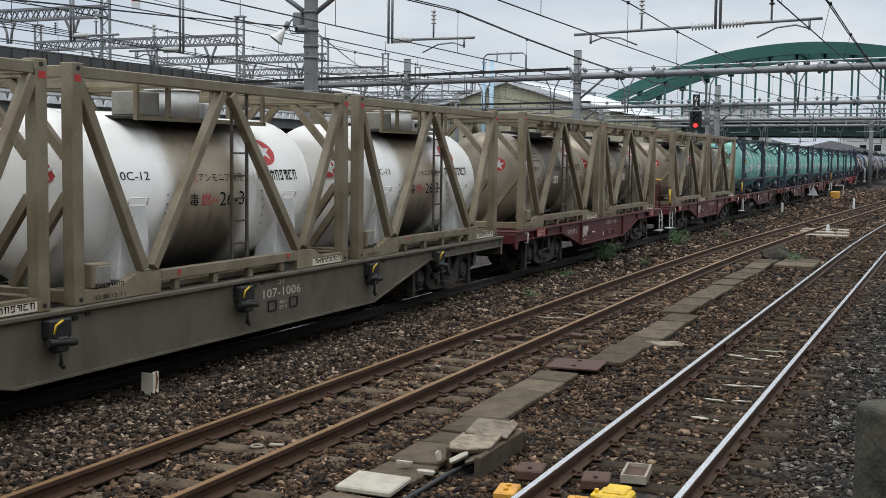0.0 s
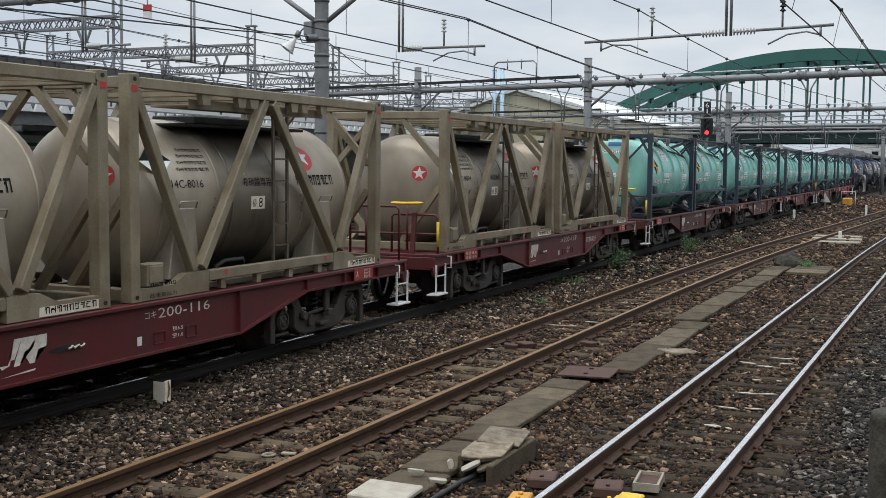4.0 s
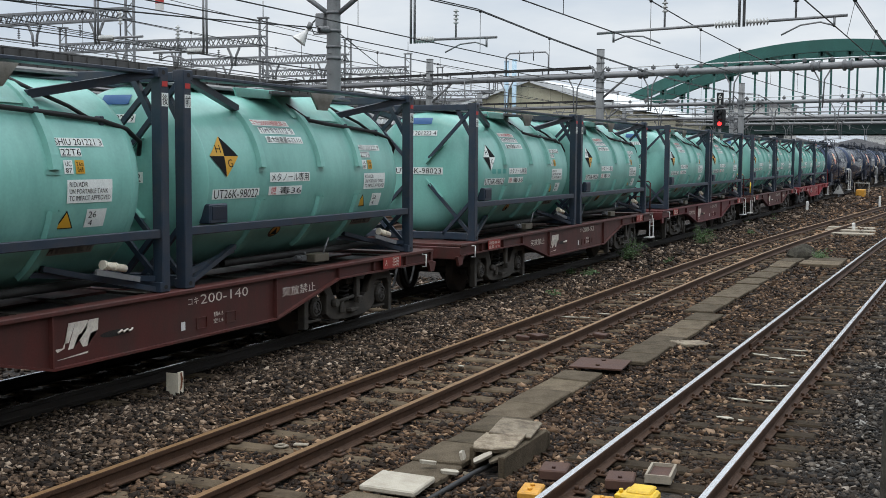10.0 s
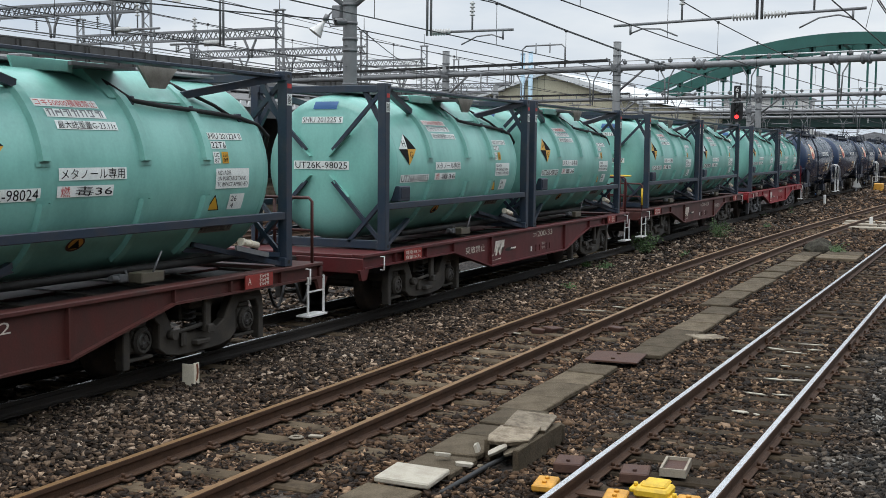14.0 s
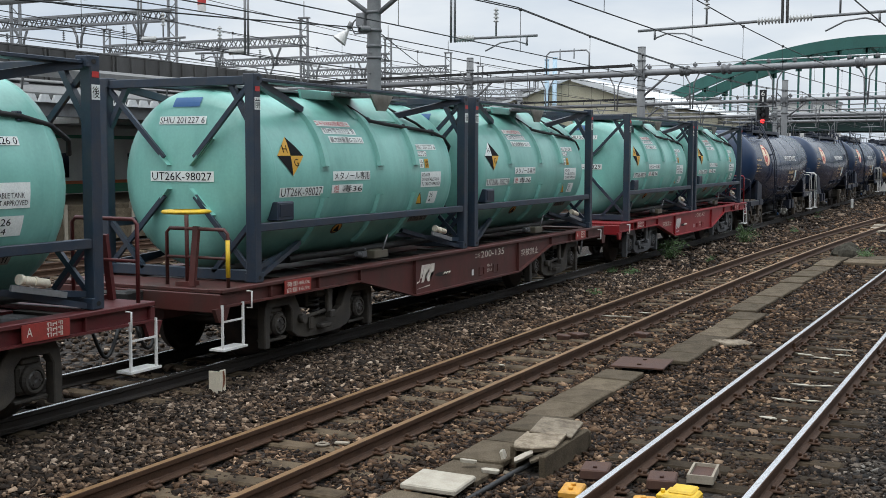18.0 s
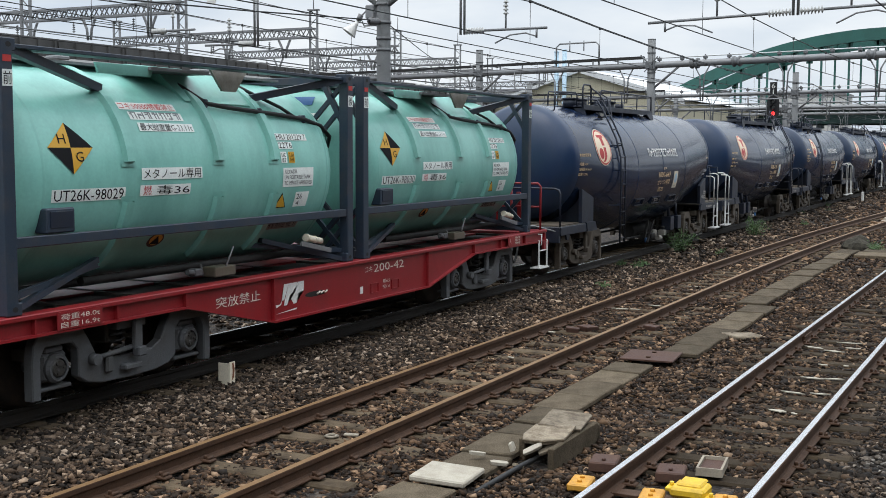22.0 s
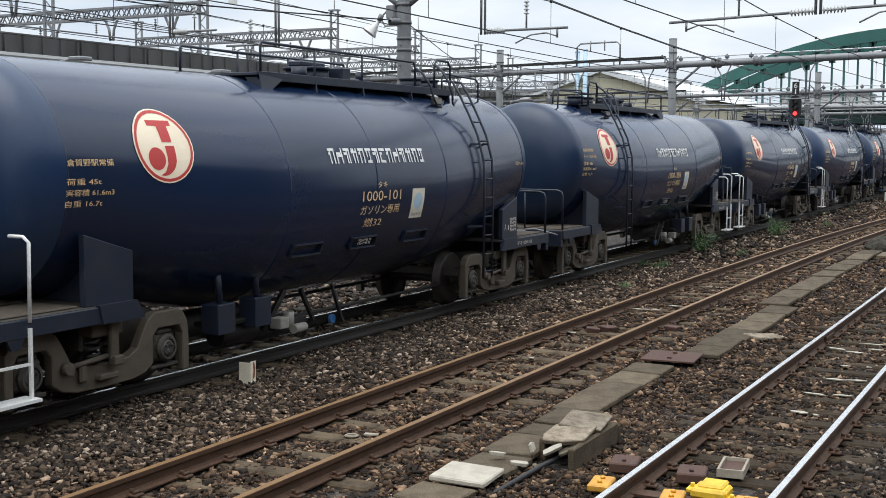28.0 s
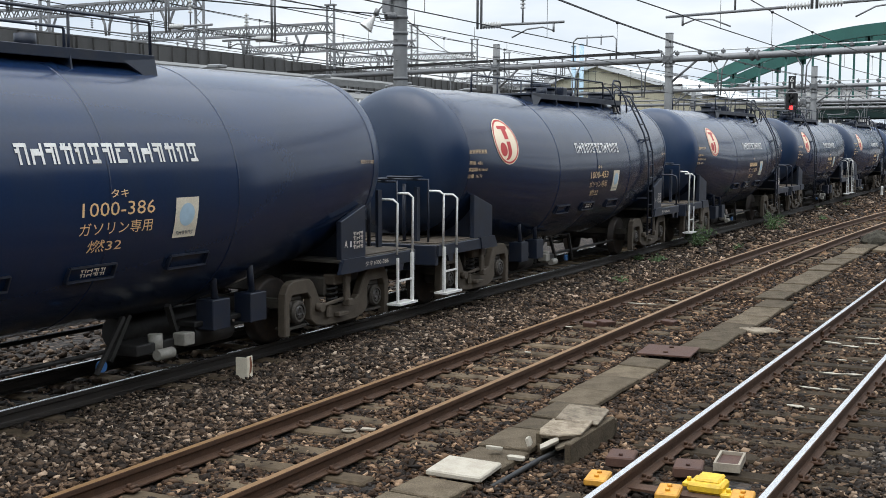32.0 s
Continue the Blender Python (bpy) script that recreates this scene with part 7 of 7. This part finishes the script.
        lettering("cargo_text", "侵", side, -.33, 2.03, .09, .1, INK, body)
        gx, gz = -2.2, A(2.62)
        figure("hazard_half", [(-1, 0), (0, 1), (1, 0)], side, gx, gz, .3, .22, INK, body)
        figure("hazard_half", [(-1, 0), (1, 0), (0, -1)], side, gx, gz, .3, .22, AMBER if code.endswith("30") else STICKER, body, "diamond hazard field")
        lettering("hazard_letter", "G", lift, gx - .05, gz - .13, .1, .1, INK, body)
        for k in range(4):
            bars("small_text", side, -1.85 + .05 * k, A(2.5) + .09 * k, .66 - .05 * k, .055, 9, INK, body)
        patch("cover_plate", side, -.55, 2.46, .12, .12, TAUPE, body, "", 2)

    def endface(u, z, d=.01):
        q = min(math.hypot(u, z - K_C) / K_R, .999)
        return (-2.2 - 0.5 * math.cos(math.asin(q ** 1.25)) - d - (.03 if white and q < .7 else 0), -u, z)

    part("round_emblem", Shape().add([endface(.5 + .14 * math.cos(i * .393), 2.44 + .14 * math.sin(i * .393), .006) for i in range(16)], [tuple(range(16))]), REDINK, body, "red round emblem with a white star")
    part("emblem_star", Shape().add([endface(.5 - .25 * (u - .5), 2.44 + .25 * (v - .5), .01) for u, v in STAR], [tuple(range(10))]), WHITE, body)
    ROLLERS.append((c, X, -.045 if white else 0.0))


# tank wagon section: along, radius; the top line is level and the belly drops between the bogies
TK_TOP = 3.5
TK = [(-5.93, 0.001), (-5.915, .3), (-5.875, .58), (-5.81, .81), (-5.735, .97), (-5.645, 1.08), (-5.54, 1.15), (-5.43, 1.19), (-5.3, 1.21), (-4.6, 1.27), (-2.4, 1.43), (-2.0, 1.445), (0, 1.445)]
TK = TK + [(-x, r) for x, r in reversed(TK[:-1])]


def tk_radius(x):
    for (a, r), (b, q) in zip(TK, TK[1:]):
        if a <= x <= b:
            return r + (q - r) * (x - a) / (b - a)
    return 0.001


def tk_centre(x):
    return TK_TOP - max(tk_radius(x), 1.17 + 0.0 * x)


def tk_side(lift=0.007, z0=2.2):
    def place(x, z):
        r, c = tk_radius(x), tk_centre(x)
        a0 = math.asin(max(-1, min(1, (z - c) / r)))
        return (x, -(r + lift) * math.cos(a0), c + (r + lift) * math.sin(a0))
    return place


def tank_wagon(X, number, way, home, weight):
    """A navy petrol tank wagon. way: -1 has the ladder by the left of its flank and the white rails at the other end, 1 the reverse."""
    w = thing("tank_wagon", f"navy-blue petrol tank wagon with a drop belly, numbered {number}" if number else "navy-blue petrol tank wagon with a drop belly on two bogies", "tank wagon", "navy tank wagons of the train")
    n = 56
    vs, fs = [], []
    for x, r in TK:
        c = tk_centre(x)
        vs += [(x, r * math.cos(2 * math.pi * i / n), c + r * math.sin(2 * math.pi * i / n)) for i in range(n)]
    fs = [(k * n + i, k * n + (i + 1) % n, (k + 1) * n + (i + 1) % n, (k + 1) * n + i) for k in range(len(TK) - 1) for i in range(n)]
    body = part("tank", Shape().add(vs, fs, True), NAVY, w, "glossy navy tank barrel")
    for e in (-1, 1):
        vs = []
        rows = [(x, r) for x, r in TK[:9]]
        for x, r in rows:
            vs += [(e * x, (r + .004) * math.cos(2 * math.pi * i / n), tk_centre(x) + (r + .004) * math.sin(2 * math.pi * i / n)) for i in range(n)]
        part("tank_end", Shape().add([(x + (-.004 if x < 0 else .004), a, z) for x, a, z in vs], [(k * n + i, k * n + (i + 1) % n, (k + 1) * n + (i + 1) % n, (k + 1) * n + i) for k in range(8) for i in range(n)], True), NAVYEND, body, "domed tank end in brighter blue")
    for x in (-5.3, -2.0, 0.0, 2.0, 5.3):
        s = Shape()
        ring = []
        for dx, up in ((-.015, 0), (-.008, .006), (.008, .006), (.015, 0)):
            r, c = tk_radius(x + dx) + up, tk_centre(x)
            ring += [(x + dx, r * math.cos(2 * math.pi * i / n), c + r * math.sin(2 * math.pi * i / n)) for i in range(n)]
        part("weld_seam", s.add(ring, [(k * n + i, k * n + (i + 1) % n, (k + 1) * n + (i + 1) % n, (k + 1) * n + i) for k in range(3) for i in range(n)], True), NAVY, body)
    for e in (-1, 1):
        x0, x1 = sorted((e * 6.42, e * 4.42))
        white_end = e == -way
        part("platform", Shape().block(x0, x1, -1.22, 1.22, 1.0, 1.04, .006), BOGIE, w, "dusty end platform")
        for s in (-1, 1):
            y0, y1 = sorted((s * 1.25, s * 1.19))
            part("side_sill", Shape().block(x0, x1, y0, y1, .86, 1.03, .008), NAVYPART, w)
            part("saddle", Shape().add([(e * 5.1, s * 1.2, 1.75), (e * 4.45, s * 1.22, 1.55), (e * 4.45, s * 1.22, 1.04), (e * 5.1, s * 1.2, 1.04), (e * 5.1, s * 1.12, 1.75), (e * 4.45, s * 1.14, 1.55), (e * 4.45, s * 1.14, 1.04), (e * 5.1, s * 1.12, 1.04)],
                                       [(0, 1, 2, 3), (7, 6, 5, 4), (0, 3, 7, 4), (1, 5, 6, 2), (0, 4, 5, 1), (3, 2, 6, 7)]), NAVYPART, w, bevel=.008)
            part("saddle_foot", Shape().slab([(e * 4.98, 1.05), (e * 4.45, 1.05), (e * 4.34, .86), (e * 4.93, .86)], min(s * 1.27, s * 1.22), max(s * 1.27, s * 1.22)), NAVYPART, w)
        part("saddle_web", Shape().box(min(e * 4.78, e * 4.84), max(e * 4.78, e * 4.84), -1.1, 1.1, 1.04, 1.66), NAVYPART, w)
        part("end_beam", Shape().block(e * 6.42 - .05, e * 6.42 + .05, -1.22, 1.22, .72, 1.03, .01), NAVYPART, w)
        part("centre_sill", Shape().box(x0, x1, -.25, .25, .6, 1.0), BLACKPART, w)
        coupler(w, e * 6.42, e)
        bogie(w, e * 4.69, BOGIEGREY, 0.95)
        if white_end:
            for dx, top in ((6.3, 1.85), (5.85, 1.78)):
                part("hand_rail", Shape().path([(e * dx, -1.26, 1.0), (e * dx, -1.27, top - .05), (e * dx, -1.2, top), (e * dx, -1.02, top)], .018, 7), WHITE, w, "white hand rail")
            part("step", Shape().bar((e * 6.28, -1.27, 1.0), (e * 6.28, -1.27, .3), .06, .03).bar((e * 5.86, -1.27, .95), (e * 5.86, -1.27, .3), .03, .03)
                 .box(min(e * 6.33, e * 5.8), max(e * 6.33, e * 5.8), -1.34, -1.12, .27, .3).bar((e * 6.28, -1.27, .62), (e * 5.86, -1.27, .62), .025, .025), WHITE, w, "white painted step iron")
            part("end_rail", Shape().path([(e * 6.3, -1.0, 1.0), (e * 6.3, -1.0, 2.02), (e * 6.3, .3, 2.02), (e * 6.3, .3, 1.0)], .02, 7), NAVYPART, w)
            part("brake_stand", Shape().tube((e * 6.25, -.55, 1.0), (e * 6.25, -.55, 1.95), .03, 8).bar((e * 6.2, -.75, 1.0), (e * 6.2, -.75, 1.9), .1, .05), NAVYPART, w)
            part("brake_wheel", Shape().lathe([(-0.02, 0.2), (-0.015, 0.27), (0.0, 0.29), (0.015, 0.27), (0.02, 0.2), (-0.02, 0.2)], 18, True), NAVYPART, w).matrix_local = pose(e * 6.25, -.55, 2.06, 0, 90, 0)
        else:
            part("end_rail", Shape().path([(e * 6.36, -1.2, 1.0), (e * 6.36, -1.2, 1.68), (e * 6.36, -1.17, 1.76), (e * 6.36, -1.08, 1.79), (e * 6.36, 1.08, 1.79), (e * 6.36, 1.17, 1.76), (e * 6.36, 1.2, 1.68), (e * 6.36, 1.2, 1.0)], .022, 8), NAVYPART, w)
            for y in (-.42, .42):
                part("rail_post", Shape().tube((e * 6.36, y, 1.0), (e * 6.36, y, 1.79), .018, 7), NAVYPART, w)
            part("uncoupling_lever", Shape().path([(e * 6.46, -1.15, .95), (e * 6.5, -.7, 1.05), (e * 6.5, -.2, 1.0)], .016, 6), GALV, w)
        for y in (-.85, -.1, .65):
            part("deck_board", Shape().block(min(e * 6.36, e * 5.15), max(e * 6.36, e * 5.15), y - .3, y + .3, 1.042, 1.06, .006), BOGIEGREY, w, "dusty tan deck board")
        part("sill_bracket", Shape().slab([(e * 6.1, .86), (e * 5.9, .86), (e * 5.95, .76), (e * 6.05, .76)], -1.24, -1.2), NAVYPART, w)
    # ladder and catwalk
    lx = -3.2 if way < 0 else 3.4
    for dx in (-.155, .155):
        pts = [(lx + dx, -.72, 3.66), (lx + dx, -.88, 3.64), (lx + dx, -1.0, 3.45), (lx + dx, -1.16, 3.15), (lx + dx, -1.33, 2.8), (lx + dx, -1.44, 2.4), (lx + dx, -1.46, 2.05), (lx + dx, -1.45, .52)]
        part("ladder_rail", Shape().path(pts, .02, 7), NAVYPART, w)
    for z, y in ((3.3, -1.08), (3.0, -1.235), (2.7, -1.358), (2.4, -1.44), (2.1, -1.458), (1.8, -1.458), (1.5, -1.455), (1.2, -1.453), (.9, -1.452), (.62, -1.45)):
        part("rung", Shape().tube((lx - .155, y, z), (lx + .155, y, z), .014, 6), NAVYPART, w)
    for z, y in ((2.65, -1.3), (1.35, -1.35)):
        part("ladder_stay", Shape().bar((lx - .155, y - .08, z), (lx - .33, y + .1, z), .03, .03).bar((lx + .155, y - .08, z), (lx + .27, y + .1, z), .03, .03), NAVYPART, w)
    c0, c1 = sorted((way * 3.6, -way * 1.55))
    cat = part("catwalk", Shape().block(c0, c1, -.64, .64, 3.49, 3.53, .006), NAVYPART, w)
    part("kick_plate", Shape().block(c0, c1, -.66, -.62, 3.43, 3.54, .005), NAVYPART, cat)
    part("kick_plate", Shape().block(c0, c1, .62, .66, 3.43, 3.54, .005), NAVYPART, cat)
    for x in (way * 3.55, way * 2.3, way * .9, -way * .3, -way * 1.5):
        for s in (-1, 1):
            part("catwalk_bracket", Shape().add([(x - .012, s * .66, 3.47), (x - .012, s * .4, 3.47), (x - .012, s * .69, 3.25), (x + .012, s * .66, 3.47), (x + .012, s * .4, 3.47), (x + .012, s * .69, 3.25)],
                             [(0, 1, 2), (5, 4, 3), (0, 3, 4, 1), (1, 4, 5, 2), (2, 5, 3, 0)]), NAVYPART, cat)
    e0 = -way * 1.55
    part("end_gusset", Shape().add([(e0, -.66, 3.5), (e0, -.72, 3.2), (e0 + way * .5, -.66, 3.46), (e0, -.62, 3.5), (e0, -.68, 3.2), (e0 + way * .5, -.62, 3.46)], [(0, 1, 2), (5, 4, 3), (0, 3, 4, 1), (1, 4, 5, 2), (2, 5, 3, 0)]), NAVYPART, cat)
    # hand rails along both edges, a taller hoop beside the ladder
    a, b, top = way * 2.45, -way * 1.5, 3.9
    for s in (-1, 1):
        part("catwalk_rail", Shape().path([(a, s * .64, 3.5), (a, s * .64, top - .07), (a - way * .06, s * .64, top), (b + way * .02, s * .64, top), (b, s * .64, top - .04), (b, s * .64, 3.5)], .018, 7), NAVYPART, cat)
        for x in (way * .9, -way * .3):
            part("catwalk_post", Shape().tube((x, s * .64, 3.4), (x, s * .64, top), .016, 7), NAVYPART, cat)
    part("catwalk_hoop", Shape().path([(way * 3.62, -.64, 3.5), (way * 3.62, -.64, 3.9), (way * 3.54, -.64, 3.98), (way * 3.16, -.64, 3.98), (way * 3.08, -.64, 3.9), (way * 3.08, -.64, 3.5)], .02, 7), NAVYPART, cat)
    part("ladder_hoop", Shape().path([(way * 3.08, -.64, 3.92), (way * 3.04, -.8, 3.8), (way * 3.02, -.93, 3.62), (way * 3.06, -.98, 3.42), (way * 3.08, -.97, 3.3), (way * 3.2, -.93, 3.27), (way * 3.4, -.88, 3.36)], .018, 7), NAVYPART, w)
    part("ladder_hoop", Shape().path([(a, -.64, 3.82), (way * 2.42, -.78, 3.74), (way * 2.5, -.88, 3.55), (way * 2.52, -.93, 3.36), (way * 2.6, -.95, 3.24), (way * 2.75, -.94, 3.22), (way * 2.9, -.9, 3.32)], .018, 7), NAVYPART, w)
    part("end_hoop", Shape().path([(way * 4.95, -.5, 3.3), (way * 4.95, -.5, 3.7), (way * 4.85, -.5, 3.77), (way * 3.7, -.5, 3.8), (way * 3.6, -.5, 3.75), (way * 3.6, -.5, 3.5)], .016, 7), NAVYPART, cat)
    for x in (3.48, 2.9):
        part("valve_dome", Shape().tube((way * x, -.3, 3.5), (way * x, -.3, 3.66), .17, 18).tube((way * x, -.3, 3.66), (way * x, -.3, 3.69), .19, 18), NAVYPART, w)
    part("manhole", Shape().tube((way * .45, 0, 3.48), (way * .45, 0, 3.68), .3, 20).tube((way * .45, 0, 3.68), (way * .45, 0, 3.72), .34, 20).block(way * .45 - .3, way * .45 + .3, -.12, .12, 3.72, 3.8, .02), NAVYPART, w)
    part("relief_valve", Shape().block(way * .95 - .12, way * .95 + .12, -.35, -.1, 3.53, 3.74, .02).tube((way * 1.25, -.25, 3.55), (way * 1.7, -.25, 3.6), .04, 8).tube((way * 1.45, -.25, 3.56), (way * 1.45, -.25, 3.7), .06, 10), NAVYPART, w)
    part("relief_valve", Shape().tube((-way * .1, -.25, 3.53), (-way * .1, -.25, 3.68), .11, 12), NAVYPART, w)
    pl = part("number_plate_frame", Shape().block(way * 2.86 - .16, way * 2.86 + .16, -.82, -.78, 3.26, 3.38, .01), BLACKPART, w)
    part("number_plate", Shape().block(way * 2.86 - .12, way * 2.86 + .12, -.83, -.82, 3.28, 3.36, .003), GREYPLATE, pl, "small dull brass plate")
    # gear under the belly, on the side away from the ladder
    def gear(name, boxes, tubes, rods, material, label=""):
        sh = Shape()
        for x0, x1, y0, y1, z0, z1 in boxes:
            p, q = sorted((-way * x0, -way * x1))
            sh.block(p, q, y0, y1, z0, z1, .01)
        for p, q, r in tubes:
            sh.tube((-way * p[0], p[1], p[2]), (-way * q[0], q[1], q[2]), r, 12)
        for p, q, t in rods:
            sh.bar((-way * p[0], p[1], p[2]), (-way * q[0], q[1], q[2]), t, t)
        part(name, sh, material, w, label)

    for x in (2.1, 2.8):
        gear("belly_bracket", [(x - .16, x + .16, -1.1, -.85, .45, .8)], [((x, -1.0, .75), (x, -.95, 1.3), .04)], [], NAVYPART)
    gear("brake_cylinder", [(1.8, 2.8, -.95, -.6, .5, .56)], [((1.9, -.75, .38), (2.6, -.75, .38), .14)], [], BLACKPART)
    gear("air_tank", [], [((1.4, -.1, .42), (3.2, -.1, .42), .18)], [], BLACKPART)
    gear("brake_rigging", [(.9, 1.6, -.9, -.5, .3, .42)], [((-3.6, -.6, .36), (3.6, -.6, .36), .025), ((-3.6, .5, .4), (3.6, .5, .4), .03)],
         [((.6, -.8, .3), (.9, -.8, .75), .05), ((1.7, -.8, .3), (1.4, -.9, .8), .06), ((.2, -1.0, .25), (.55, -1.05, .8), .04)], BLACKPART)
    gear("outlet_valve", [(1.5, 1.68, -1.05, -.88, .34, .48)], [((1.25, -.85, .28), (1.25, -.85, .5), .08), ((1.1, -1.0, .3), (1.35, -1.0, .3), .06)], [], GREYPLATE, "grey outlet valve")
    gear("valve_wheel", [], [((.35, -.95, .3), (.35, -.9, .3), .06)], [], BLUEINK, "blue valve wheel")
    for x in (-1.75, -.42, 1.0):
        y = -1.3
        part("card_frame", Shape().bar((x, y, 1.4), (x + .62, y, 1.4), .04, .02).bar((x, y + .06, 1.26), (x + .62, y + .06, 1.26), .06, .02).bar((x, y, 1.4), (x, y + .06, 1.26), .02, .04).bar((x + .62, y, 1.4), (x + .62, y + .06, 1.26), .02, .04), NAVYPART, w)
    bars("card_text", lambda x, z: (x, -1.325 + (1.4 - z) * .43, z), -.28, 1.3, .34, .085, 4, PALE, w, 2)
    # markings
    f, g = tk_side(), tk_side(.01)
    figure("round_emblem", RING, f, -4.41, 2.22, .84, .77, PEACH, body, "cream round emblem with a red figure")
    ring = [(-4.41 + .84 * (.5 + .96 * (u - .5)), 2.22 + .77 * (.5 + .96 * (v - .5))) for u, v in RING]
    inner = [(-4.41 + .84 * (.5 + .88 * (u - .5)), 2.22 + .77 * (.5 + .88 * (v - .5))) for u, v in RING]
    part("emblem_ring", Shape().add([g(*p) for p in ring] + [g(*p) for p in inner], [(i, (i + 1) % 32, 32 + (i + 1) % 32, 32 + i) for i in range(32)]), REDINK, body)
    hook = [(.42 + .24 * math.cos(-math.pi * i / 12), .36 + .26 * math.sin(-math.pi * i / 12)) for i in range(9)]
    for outline in ([(.31, .84), (.72, .84), (.72, .77), (.64, .765), (.64, .55), (.47, .55), (.46, .765), (.31, .77)],
                    [(.5, .5), (.66, .5)] + hook + [(.36, .11), (.44, .15), (.5, .26), (.505, .36)], [(.33 + .28 * (u - .5), .33 + .3 * (v - .5)) for u, v in RING]):
        figure("emblem_figure", outline, g, -4.41, 2.22, .84, .77, REDINK, body)
    bars("company_text", f, -1.1, 2.39, 2.5, .24, 14, WHITE, body)
    lettering("class_mark", "タキ", f, .0, 2.06, .24, .08, GOLD, body)
    if number:
        lettering("wagon_number", number, f, -.38, 1.885, 1.0, .135, GOLD, body)
    else:
        for i in range(7):
            patch("number_bar", f, -.38 + .135 * i, 1.88, .1, .11, GOLD, body, "", 1)
    lettering("cargo_text", "ガソリン専用", f, -.4, 1.705, 1.0, .125, GOLD, body)
    lettering("cargo_text", "燃32", f, -.26, 1.54, .46, .12, GOLD, body)
    patch("round_sticker_field", f, .94, 1.6, .36, .42, CREAM, body, "cream sticker with a blue disc", 3)
    figure("sticker_disc", RING, g, 1.0, 1.72, .24, .24, SKYPIPE, body)
    bars("sticker_text", g, .98, 1.63, .28, .05, 6, GALV, body)
    for k, t in enumerate(home):
        lettering("home_text", t, f, -5.3, (2.41 if len(home) == 1 else 2.515) - .12 * k, min(.58, .095 * len(t)), .068, GOLD, body)
    z = 2.23 if len(home) == 1 else 2.255
    for k, t in enumerate(("荷重 45t", "実容積 61.6m3", "自重 " + weight)):
        lettering("load_text", t, f, -5.32, z - .105 * k, (.42, .58, .44)[k], .064, GOLD, body)
    sf = flat(1.225, .004)
    lettering("load_notice", "A", sf, 4.52, 1.2, .07, .1, PALE, w)
    patch("white_tag", sf, 4.66, 1.2, .03, .08, WHITE, w, "small white tag", 1)
    bars("load_notice", sf, 4.74, 1.17, .26, .24, 3, PALE, w, 4)
    lettering("type_text", "形式タキ1000", f, 4.9, 2.3, .4, .06, GOLD, body)
    patch("white_tag", f, 5.62, 1.95, .05, .12, WHITE, body, "small white tag", 1)
    if number:
        lettering("sill_number", "タキ" + number, flat(1.25, .005), 5.0, .91, .62, .07, PALE, w)
    ROLLERS.append((w, X))


C0 = 60.10
SETS = [("200-116", MAROON, BOGIE, 1, "maroon"), ("200-137", MAROON, BOGIE, -1, "maroon"), ("200-140", REDBROWN, BOGIE, -1, "faded red-brown"),
        ("200-92", REDBROWN, BOGIE, 1, "faded red-brown"), ("200-33", MAROON, BOGIE, 1, "maroon"), ("200-135", REDBROWN, BOGIE, -1, "faded red-brown"),
        ("200-42", FRESHRED, BOGIELIGHT, 1, "freshly painted bright red")]
for k, (number, paint, steel, brake, mark) in enumerate(SETS):
    container_wagon(number, paint, steel, brake, C0 + 15 * (k - 2), mark)
long_wagon(12.58)
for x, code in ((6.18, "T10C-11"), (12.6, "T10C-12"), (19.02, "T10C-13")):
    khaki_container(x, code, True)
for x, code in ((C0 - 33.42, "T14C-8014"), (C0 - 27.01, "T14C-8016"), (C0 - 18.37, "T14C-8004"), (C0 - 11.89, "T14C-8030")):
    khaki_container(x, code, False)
for k in range(10):
    mint_container(C0 + 15 * (k // 2) + (-3.17 if k % 2 == 0 else 3.17), SERIALS[k], OWNERS[k])
KURAGANO, UTSUNOMIYA = ["倉賀野駅常備"], ["宇都宮貨物", "ターミナル駅常備"]
for k, (number, way, home, weight) in enumerate((("1000-649", -1, KURAGANO, "17.0t"), ("1000-101", 1, KURAGANO, "16.7t"), ("1000-386", -1, UTSUNOMIYA, "16.7t"), ("1000-453", 1, KURAGANO, "16.7t"),
                                                ("", 1, KURAGANO, "16.7t"), ("", -1, KURAGANO, "16.7t"), ("", 1, UTSUNOMIYA, "16.7t"), ("", -1, KURAGANO, "17.0t"),
                                                ("", 1, KURAGANO, "16.7t"), ("", 1, KURAGANO, "16.7t"), ("", -1, KURAGANO, "16.7t"), ("", 1, KURAGANO, "16.7t"))):
    tank_wagon(134.22 + 13.57 * k, number, way, home, weight)


# ---- what moves ----
def rolled(t):
    """How far the train has come at t seconds."""
    i = min(int(t), 31)
    a, b = ROLL[i], ROLL[i + 1]
    return a + (b - a) * (t - i)


def motions():
    for ob, X, *drop in ROLLERS:
        walk(ob, [(t, pose(X - d, Y3, drop[0] if drop else 0)) for t, d in enumerate(ROLL)])
    for w, x, r in WHEELS:
        walk(w, [(k / 10, pose(x, 0, r, 0, -math.degrees(rolled(k / 10) / r) % 360)) for k in range(321)])


motions()
